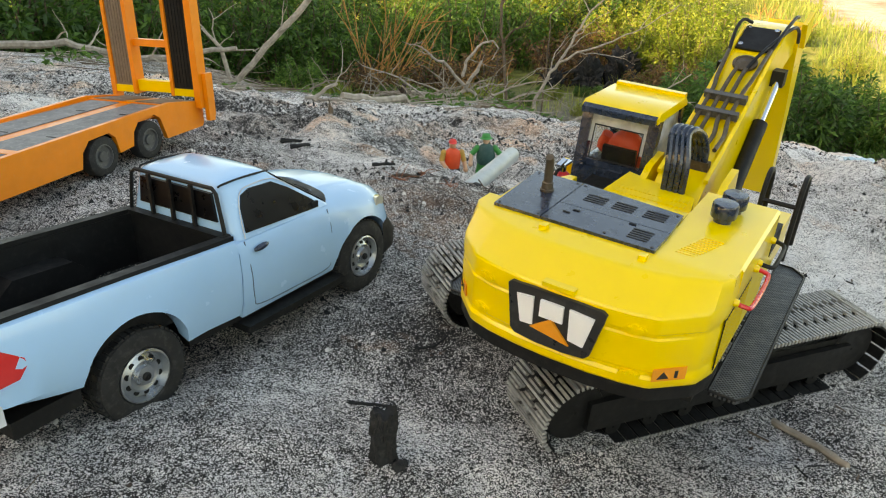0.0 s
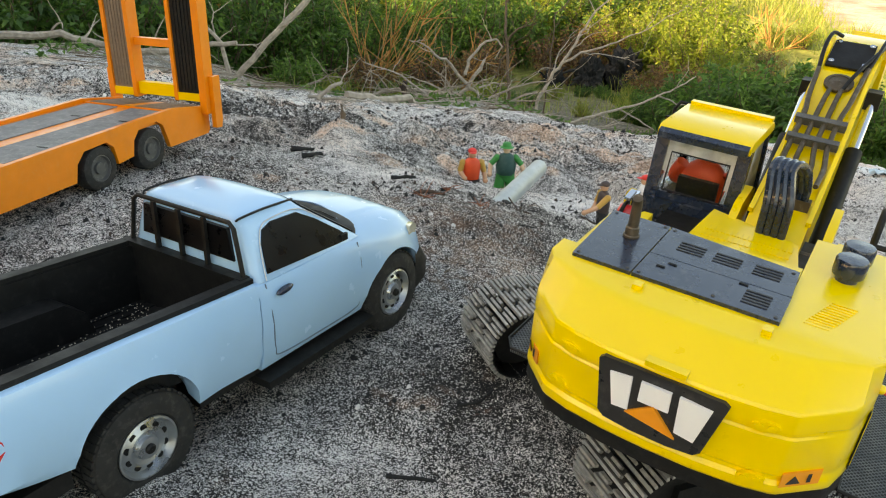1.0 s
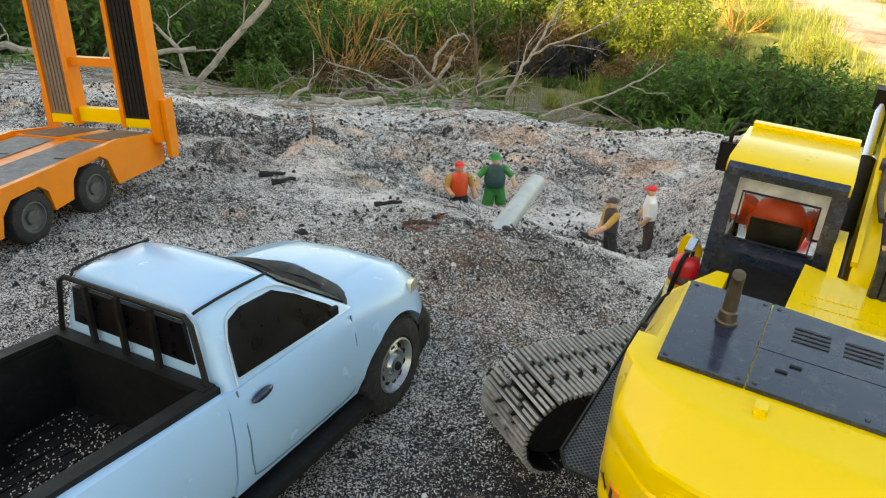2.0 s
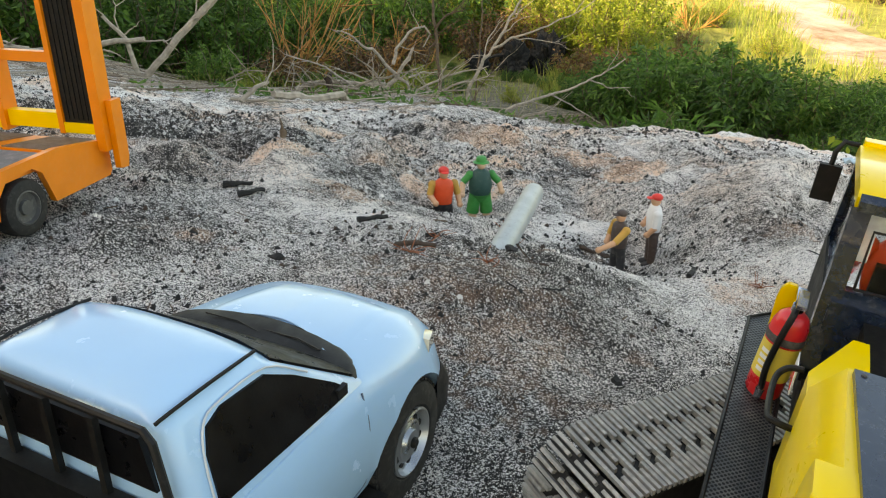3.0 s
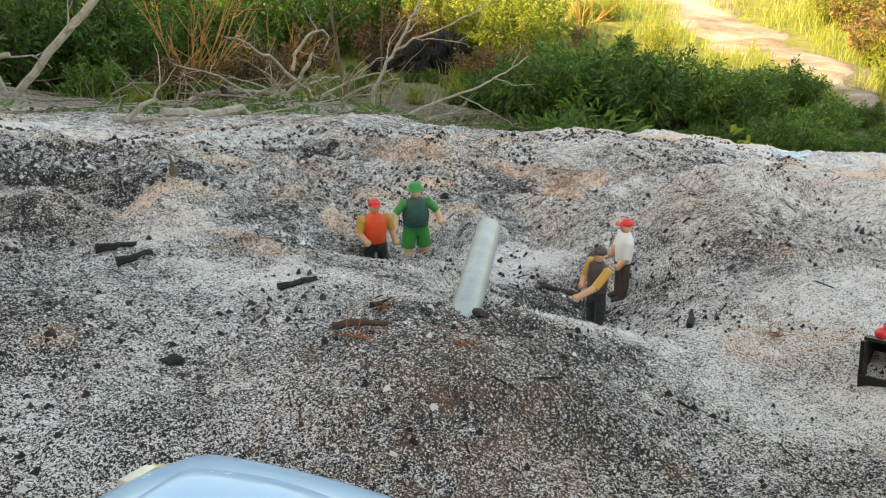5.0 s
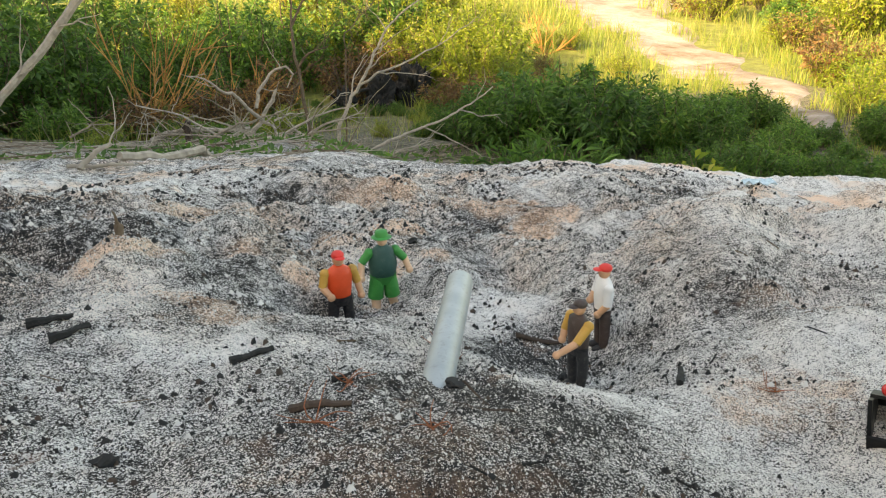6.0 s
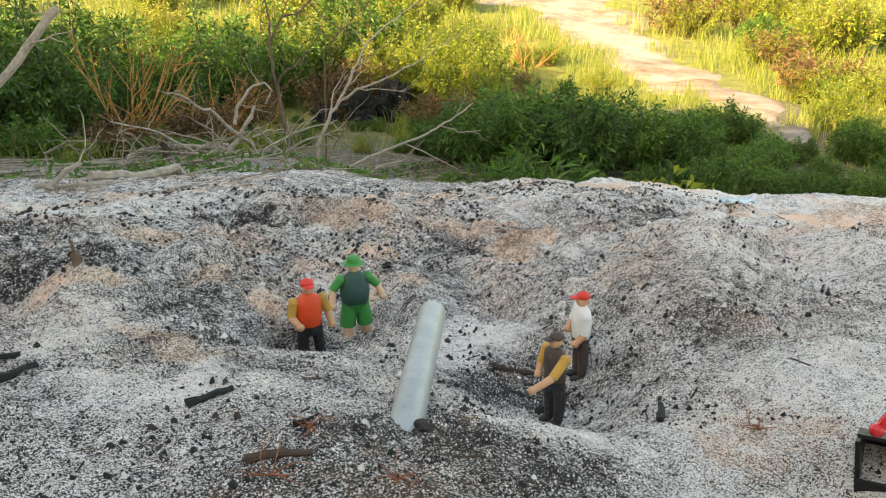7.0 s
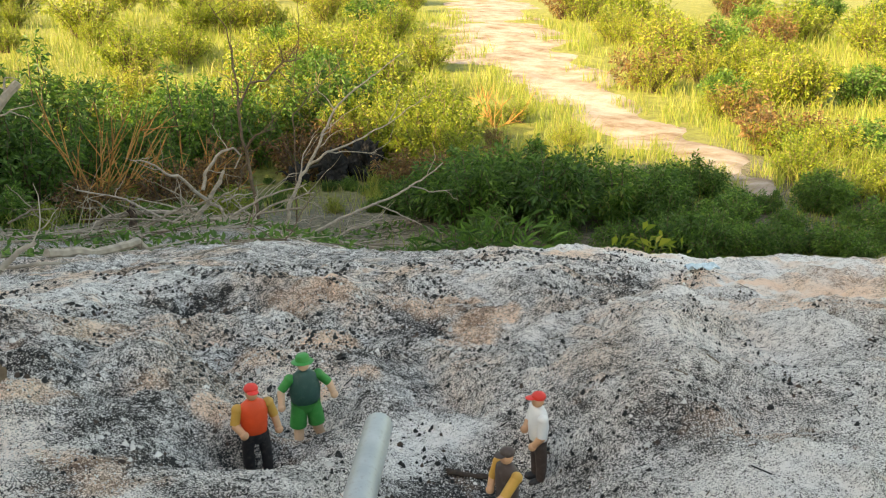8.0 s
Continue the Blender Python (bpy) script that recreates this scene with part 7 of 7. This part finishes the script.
def make_shade_trees():
    """Trees added out of view to cast the shade over the bank."""
    n = 2600
    v = unit(rng.normal(size=(n, 3)))
    rad = rng.uniform(0.35, 1.0, (n, 1)) ** 0.6
    lump = 1 + 0.25 * vnoise(v[:, 0] * 3 + 9, v[:, 1] * 3 + v[:, 2] * 2, 31)[:, None]
    p = v * rad * lump * np.array([1.9, 1.9, 1.65]) + np.array([0, 0, 2.35])
    co, fs = leaves(p, unit(v + rng.normal(size=(n, 3)) * 0.8), rng.uniform(0.22, 0.42, n), 0.42)
    crown = from_arrays("crown", co, fs, [LEAF_DEEP])
    bm = tube(B(), wiggle([(0, 0, -0.3), (0.06, 0, 0.8), (0, 0.08, 1.8), (0, 0, 2.8)], 0.06), 0.16, 10, 0.06)
    for k in range(7):
        a = k * 0.9
        tube(bm, wiggle([(0, 0, 1.1 + 0.2 * k), (0.6 * math.cos(a), 0.6 * math.sin(a), 1.7 + 0.2 * k), (1.2 * math.cos(a), 1.2 * math.sin(a), 2.1 + 0.2 * k)], 0.08), 0.06, 7, 0.02)
    trunk = finish(bm, "trunk", BARK)
    for x, y, s in ((-6.0, -6.5, 1.0), (-6.1, -4.2, 1.02), (-6.0, -2.2, 0.98), (-6.2, -0.2, 1.0), (-6.4, 1.8, 1.0), (-6.9, 3.6, 1.05), (-7.9, 5.1, 1.09), (-8.6, -5.2, 1.25), (-8.5, -2.8, 1.25), (-8.6, -0.4, 1.25), (-8.9, 2.2, 1.25), (-9.8, 4.2, 1.1)):
        t = thing("shade_tree", at_ground(0.07 + (x - 0.07) * FAR, 0.83 + (y - 0.83) * FAR, rng.uniform(0, 6.28), s * FAR), "broad leafy tree added out of view to shade the sand bank", "tree", "shade trees")
        for me in (trunk, crown):
            o = new(me.name.split(".")[0], me)
            o.parent = t


# ---- litter on the sand ----
def make_grit():
    """Loose grains, crumbs of charcoal and needles over the near sand."""
    pebble = paint("pale_grit", (0.68, 0.66, 0.63), 0.8, 0.3, spread=0.35)
    mats = [pebble, CHAR, TWIG]
    n = 330000
    y = 0.42 + 2.2 * rng.uniform(0, 1, n) ** 1.45
    x = 0.15 + rng.uniform(-1, 1, n) * (0.42 + 0.40 * y)
    r = (0.00035 + 0.00065 * rng.uniform(0, 1, n) ** 2.2) * (0.7 + 0.6 * y)
    which = np.where(rng.uniform(0, 1, n) < 0.66 + 0.9 * (blobs(x, y, ASH_AND_SUN) - blobs(x, y, CHAR_AND_SHADE)), 0, 1)
    big = rng.uniform(0, 1, n) < 0.003
    which[big] = 1
    r[big] *= 1.6
    c = np.stack([x, y, heights(x, y) - r * 0.2], -1)
    a = rng.uniform(0, 6.28, n)
    base = np.stack([np.stack([np.cos(a + q), np.sin(a + q), 0 * a], -1) for q in (0, 1.571, 3.142, 4.712)] + [np.stack([0 * a, 0 * a, 0 * a + 1.5], -1)], 1)
    co = (c[:, None, :] + base * r[:, None, None] * rng.uniform(0.65, 1.35, (n, 5, 1))).reshape(-1, 3)
    tri = np.array([[0, 1, 4], [1, 2, 4], [2, 3, 4], [3, 0, 4]])
    fs = (np.arange(n)[:, None, None] * 5 + tri[None]).reshape(-1, 3)
    tagged(new("grit", from_arrays("grit", co, fs, mats[:2], np.repeat(which, 4))), "loose pale grit and crumbs of charcoal", "grit", kind="stuff")
    n = 34000   # crumbs and clods, thicker where the sand is painted dark
    y = 0.45 + 2.75 * rng.uniform(0, 1, n) ** 0.62
    x = 0.15 + rng.uniform(-1, 1, n) * (0.42 + 0.42 * y)
    k = vnoise(x * 9, y * 9, 91) + 0.7 * vnoise(x * 27, y * 27, 92) + 1.5 * (blobs(x, y, CHAR_AND_SHADE) - blobs(x, y, ASH_AND_SUN)) > 0.05
    x, y = x[k], y[k]
    n = len(x)
    r = (0.0010 + 0.0028 * rng.uniform(0, 1, n) ** 3) * (0.50 + 0.48 * y)
    tip = np.array([[1, 0, 0], [0.5, 0.87, 0], [-0.5, 0.87, 0], [-1, 0, 0], [-0.5, -0.87, 0], [0.5, -0.87, 0], [0.35, 0.2, 1.2], [-0.4, 0.1, 1.0]])
    co = np.stack([x, y, heights(x, y) - 0.1 * r], -1)[:, None, :] + tip[None] * r[:, None, None] * rng.uniform(0.55, 1.4, (n, 8, 1))
    tri = np.array([[0, 1, 6], [1, 2, 7], [1, 7, 6], [2, 3, 7], [3, 4, 7], [4, 5, 6], [4, 6, 7], [5, 0, 6]])
    fs = (np.arange(n)[:, None, None] * 8 + tri[None]).reshape(-1, 3)
    tagged(new("charcoal_crumbs", from_arrays("charcoal_crumbs", co.reshape(-1, 3), fs, [CHAR, BURNT, pebble], np.repeat(rng.choice(3, n, p=(0.62, 0.16, 0.22)), 8))), "dark and pale crumbs and clods on the sand", "charcoal", kind="stuff")
    n = 1600   # burnt needles and bits of stalk
    x = rng.uniform(-1.0, 1.5, n)
    y = 0.45 + 2.6 * rng.uniform(0, 1, n) ** 1.2
    dens = vnoise(x * 4, y * 4, 41)
    k = dens > -0.3
    x, y = x[k], y[k]
    n = len(x)
    ln = 0.003 + 0.022 * rng.uniform(0, 1, n) ** 2.4
    a = rng.uniform(0, 6.28, n)
    w = rng.uniform(0.0004, 0.0010, n)
    ex, ey = np.cos(a) * ln / 2, np.sin(a) * ln / 2
    wx, wy = -np.sin(a) * w, np.cos(a) * w
    z0, z1, zc = heights(x - ex, y - ey) + 0.0008, heights(x + ex, y + ey) + 0.0008 + rng.uniform(0, 0.003, n), 0
    P = lambda u, v, q: np.stack([x + u * ex + v * wx, y + u * ey + v * wy, q], -1)
    co = np.stack([P(-1, -1, z0), P(-1, 1, z0), P(-1, 0, z0 + 2 * w), P(1, -1, z1), P(1, 1, z1), P(1, 0, z1 + 2 * w)], 1).reshape(-1, 3)
    i = np.arange(n)[:, None, None] * 6
    fs = (i + np.array([[0, 2, 5, 3], [2, 1, 4, 5], [1, 0, 3, 4]])[None]).reshape(-1, 4)
    which = np.where(rng.uniform(0, 1, n) < 0.7, 0, 1)
    tagged(new("burnt_stalks", from_arrays("burnt_stalks", co, fs, [CHAR, TWIG], np.repeat(which, 3))), "burnt needles and bits of stalk", "litter", kind="stuff")


def make_valley_litter():
    """Dry sticks and straw strewn from the bank's edge down the valley side."""
    n = 3600
    y = rng.uniform(3.7, 10.0, n)
    x = rng.uniform(-1, 1, n) * (0.5 + 0.33 * y) - 0.3
    k = vnoise(x * 1.7, y * 1.7, 81) + 0.6 * vnoise(x * 5, y * 5, 82) > -0.25
    x, y = x[k], y[k]
    n = len(x)
    ln = (0.03 + 0.30 * rng.uniform(0, 1, n) ** 2.4) * (0.4 + 0.09 * y)
    a = rng.normal(0, 0.75, n)
    w = (0.0015 + 0.004 * rng.uniform(0, 1, n) ** 2) * (0.4 + 0.1 * y)
    ex, ey = np.cos(a) * ln, np.sin(a) * ln
    wx, wy = -np.sin(a) * w, np.cos(a) * w
    z0, z1 = heights(x - ex, y - ey) + 0.003, heights(x + ex, y + ey) + 0.003 + rng.uniform(0, 0.25, n) * ln
    P = lambda u, v, q: np.stack([x + u * ex + v * wx, y + u * ey + v * wy, q], -1)
    co = np.stack([P(-1, -1, z0), P(-1, 1, z0), P(-1, 0, z0 + 1.8 * w), P(1, -0.5, z1), P(1, 0.5, z1), P(1, 0, z1 + w)], 1).reshape(-1, 3)
    i = np.arange(n)[:, None, None] * 6
    fs = (i + np.array([[0, 2, 5, 3], [2, 1, 4, 5], [1, 0, 3, 4]])[None]).reshape(-1, 4)
    which = rng.choice(3, n, p=(0.5, 0.3, 0.2))
    tagged(new("dry_litter", from_arrays("dry_litter", co, fs, [BLEACHED, BARK, TWIG], np.repeat(which, 3))), "dry sticks and straw strewn over the valley side", "litter", kind="stuff")
    n = 9000   # green weeds between them
    y = rng.uniform(4.1, 9.8, n)
    x = rng.uniform(-1, 1, n) * (0.5 + 0.36 * y) - 0.2
    k = vnoise(x * 1.3 + 7, y * 1.3, 83) + 0.5 * vnoise(x * 4, y * 4, 84) > 0.02
    x, y = x[k], y[k]
    n = len(x)
    base = np.stack([x, y, heights(x, y) + 0.004], -1)
    up = unit(rng.normal(size=(n, 3)) * np.array([0.8, 0.8, 0.4]) + np.array([0, 0, 0.9]))
    co, fs = leaves(base, up, rng.uniform(0.03, 0.11, n) * (0.5 + 0.08 * y), 0.14)
    tagged(new("weeds", from_arrays("weeds", co, fs, [LEAF_DEEP])), "small green weeds among dry sticks", "weeds", kind="stuff")


def stick(name, label, pts, r0, r1, mat, group="charred sticks"):
    base = Vector((pts[0][0], pts[0][1], ground(pts[0][0], pts[0][1])))
    line = wiggle([Vector((p[0], p[1], ground(p[0], p[1]) + r0 * 0.55 + (p[2] if len(p) > 2 else 0))) - base for p in pts], r0 * 0.5, 5)
    bm = tube(B(), line, r0, 8, r1)
    for v in bm.verts:
        v.co += (jitter(v.co, 90) * 0.45 + jitter(v.co, 300) * 0.25) * r0
    ob = new(name, finish(bm, name, mat, 30))
    ob.matrix_world = Matrix.Translation(base)
    return tagged(ob, label, "stick", group)


def make_debris():
    bm = B()   # burnt stump close to the lens
    loops = []
    for q in range(30):
        z = -0.008 + 0.059 * q / 29
        rx = np.interp(z, [-0.008, 0.004, 0.02, 0.034, 0.046, 0.051], [0.0130, 0.0125, 0.0108, 0.0122, 0.0116, 0.0100])
        ry = np.interp(z, [-0.008, 0.02, 0.034, 0.051], [0.0100, 0.0085, 0.0085, 0.0070])
        ring = []
        for k in range(52):
            a = 2 * math.pi * k / 52
            v = Vector((math.cos(a), math.sin(a), 0))
            w = 1 + 0.26 * noise.noise(v * 1.6 + Vector((0, 0, z * 24))) + 0.30 * abs(noise.noise(v * 3.6 + Vector((0, 0, z * 60)))) + 0.20 * noise.noise(v * 9 + Vector((0, 0, z * 190))) - 0.12
            top = 0.011 * noise.noise(v * 1.5 + Vector((2, 0, 0))) + 0.005 * noise.noise(v * 6)
            ring.append(Vector((rx * w * math.cos(a) + 0.05 * max(0, z - 0.02) * 0.6, ry * w * math.sin(a), z + top * max(0, z) / 0.049)))
        loops.append(ring)
    rings(bm, loops)
    ob = new("burnt_stump", finish(bm, "burnt_stump", CHAR, 25))
    ob.matrix_world = pose(0.065, 0.562, ground(0.065, 0.562), 6, 0, 10)
    tagged(ob, "short burnt stump standing in the sand", "stump")
    bm = B()
    bmesh.ops.create_icosphere(bm, subdivisions=3, radius=1.0)
    for v in bm.verts:
        w = 1 + 0.5 * noise.noise(v.co * 1.8) + 0.3 * noise.noise(v.co * 4.5)
        v.co = Vector((v.co.x * 0.007 * w, v.co.y * 0.006 * w, v.co.z * 0.006 * w))
    ob = new("charcoal_lump", finish(bm, "charcoal_lump", CHAR, 30))
    ob.matrix_world = pose(0.079, 0.552, ground(0.079, 0.552) + 0.002)
    tagged(ob, "lump of charcoal fallen beside the burnt stump", "charcoal", "charcoal lumps")
    char_ = "short charred stick lying on the sand"
    for pts, r0, r1 in (
            ([(-0.233, 1.548), (-0.215, 1.55), (-0.192, 1.560)], 0.0062, 0.003), ([(-0.205, 1.507), (-0.188, 1.512), (-0.170, 1.530)], 0.0068, 0.003),
            ([(-0.03, 1.425), (-0.008, 1.432), (0.012, 1.447)], 0.0042, 0.003), ([(0.424, 1.333), (0.433, 1.345), (0.445, 1.362, 0.006)], 0.0042, 0.003),
            ([(0.022, 0.652), (0.045, 0.655), (0.064, 0.658)], 0.0022, 0.0014), ([(0.085, 0.752), (0.105, 0.762), (0.118, 0.779)], 0.0018, 0.0012),
            ([(0.06, 1.352), (0.072, 1.35), (0.083, 1.352)], 0.003, 0.002)):
        stick("charred_stick", char_, pts, r0, r1, CHAR)
    for pts, r0, r1 in (([(0.447, 0.664), (0.468, 0.628), (0.486, 0.592)], 0.0042, 0.0036), ([(0.018, 1.300), (0.040, 1.290), (0.068, 1.284)], 0.0042, 0.0025),
                        ([(0.36, 1.632), (0.40, 1.628), (0.43, 1.625)], 0.0045, 0.003),
                        ([(0.172, 1.305, 0.012), (0.183, 1.292), (0.187, 1.276)], 0.0012, 0.0008), ([(0.150, 1.262), (0.175, 1.264), (0.205, 1.262)], 0.002, 0.0012)):
        stick("dry_stick", "weathered brown stick lying on the sand", pts, r0, r1, BARK if pts[0][0] == 0.447 else BURNT, "dry sticks")
    stick("stake", "short burnt stake standing in a hollow", [(-0.168, 1.806), (-0.168, 1.807, 0.014), (-0.171, 1.808, 0.030)], 0.0065, 0.0015, TWIG, "dry sticks")
    for k in range(22):
        x, y = rng.uniform(-0.7, 1.3), rng.uniform(0.75, 2.7)
        s = rng.uniform(0.003, 0.0075) * (0.7 + 0.25 * y)
        bm = B()
        bmesh.ops.create_icosphere(bm, subdivisions=2, radius=1.0)
        for v in bm.verts:
            q = 1 + 0.9 * noise.noise(v.co * 1.7 + Vector((k * 3.1, 0, 0)))
            v.co = Vector((v.co.x * s * q * 1.3, v.co.y * s * q, v.co.z * s * q * 0.7))
        ob = new("charcoal_lump", finish(bm, "charcoal_lump", CHAR, 20))
        ob.matrix_world = pose(x, y, ground(x, y) + s * 0.25, 0, 0, rng.uniform(0, 360))
        tagged(ob, "small lump of charcoal on the sand", "charcoal", "charcoal lumps")
    rust = paint("rusty_needle", (0.34, 0.11, 0.05), 0.85, 0.2, spread=0.3)
    for x, y, s in ((0.034, 1.266, 1.0), (0.072, 1.334, 0.8), (0.193, 1.428, 1.0), (0.121, 1.228, 0.7), (0.50, 1.28, 0.7)):
        lines = []
        for k in range(9):
            a, ln = rng.uniform(0, 6.28), s * rng.uniform(0.012, 0.034)
            q = np.linspace(0, 1, 5)[:, None]
            lines.append(np.array([math.cos(a) * ln, math.sin(a) * ln, ln * rng.uniform(0.1, 0.7)]) * q + rng.normal(size=3) * 0.003 * np.sin(q * 3.14))
        ob = new("dry_sprig", stem_mesh("dry_sprig", lines, 0.0009, 0.0003, rust))
        ob.matrix_world = Matrix.Translation((x, y, ground(x, y) + 0.0005))
        tagged(ob, "small rust-brown dry sprig on the sand", "twig", "dry sprigs", kind="stuff")
    # crumpled film scrap near the right edge of the bank
    film = paint("film_scrap", (0.50, 0.66, 0.74), 0.2, 0.2, coat=0.6)
    bm = B()
    bmesh.ops.create_grid(bm, x_segments=12, y_segments=8, size=0.5)
    for v in bm.verts:
        q = noise.noise(v.co * 5)
        v.co = Vector((v.co.x * 0.10, v.co.y * 0.05, 0.006 + 0.014 * q + 0.006 * noise.noise(v.co * 13)))
    bmesh.ops.solidify(bm, geom=bm.faces[:], thickness=0.0015)
    ob = new("film_scrap", finish(bm, "film_scrap", film, 25))
    ob.matrix_world = pose(1.63, 2.67, ground(1.63, 2.67) + 0.006, 0, 0, -20)
    tagged(ob, "crumpled pale blue plastic scrap on the bank", "litter")


def make_bed_sand():
    """Spilt grains on the truck's bed floor."""
    n = 1300
    x, y = rng.normal(0.012, 0.038, n).clip(-0.066, 0.066), (0.108 - np.abs(rng.normal(0, 0.085, n))).clip(-0.11, 0.112)
    r = rng.uniform(0.0004, 0.0010, n)
    p = np.stack([x, y, 0.0759 + r * 0.4 + 0.048 * (0.117 - y)], -1)
    dirs = np.array([[1, 0, 0], [0, 1, 0], [-1, 0, 0], [0, -1, 0], [0, 0, 1], [0, 0, -1]], float)
    co = (p[:, None] + dirs[None] * r[:, None, None] * rng.uniform(0.6, 1.3, (n, 6, 1))).reshape(-1, 3)
    tri = np.array([[0, 1, 4], [1, 2, 4], [2, 3, 4], [3, 0, 4], [1, 0, 5], [2, 1, 5], [3, 2, 5], [0, 3, 5]])
    fs = (np.arange(n)[:, None, None] * 6 + tri[None]).reshape(-1, 3)
    ob = new("spilt_sand", from_arrays("spilt_sand", co, fs, [paint("sand_grain", (0.6, 0.56, 0.5), 0.8, 0.1)]))
    ob.matrix_world = TRUCK
    tagged(ob, "pale sand grains spilt on the truck bed", "sand", kind="stuff")


make_ground(sand_material())
make_track_path()
make_truck()
make_trailer()
make_excavator()
make_figures()
make_pipe()
make_bed_sand()
make_debris()
make_branches()
make_valley_litter()
make_scrub()
make_shade_trees()
make_grit()
make_grass()
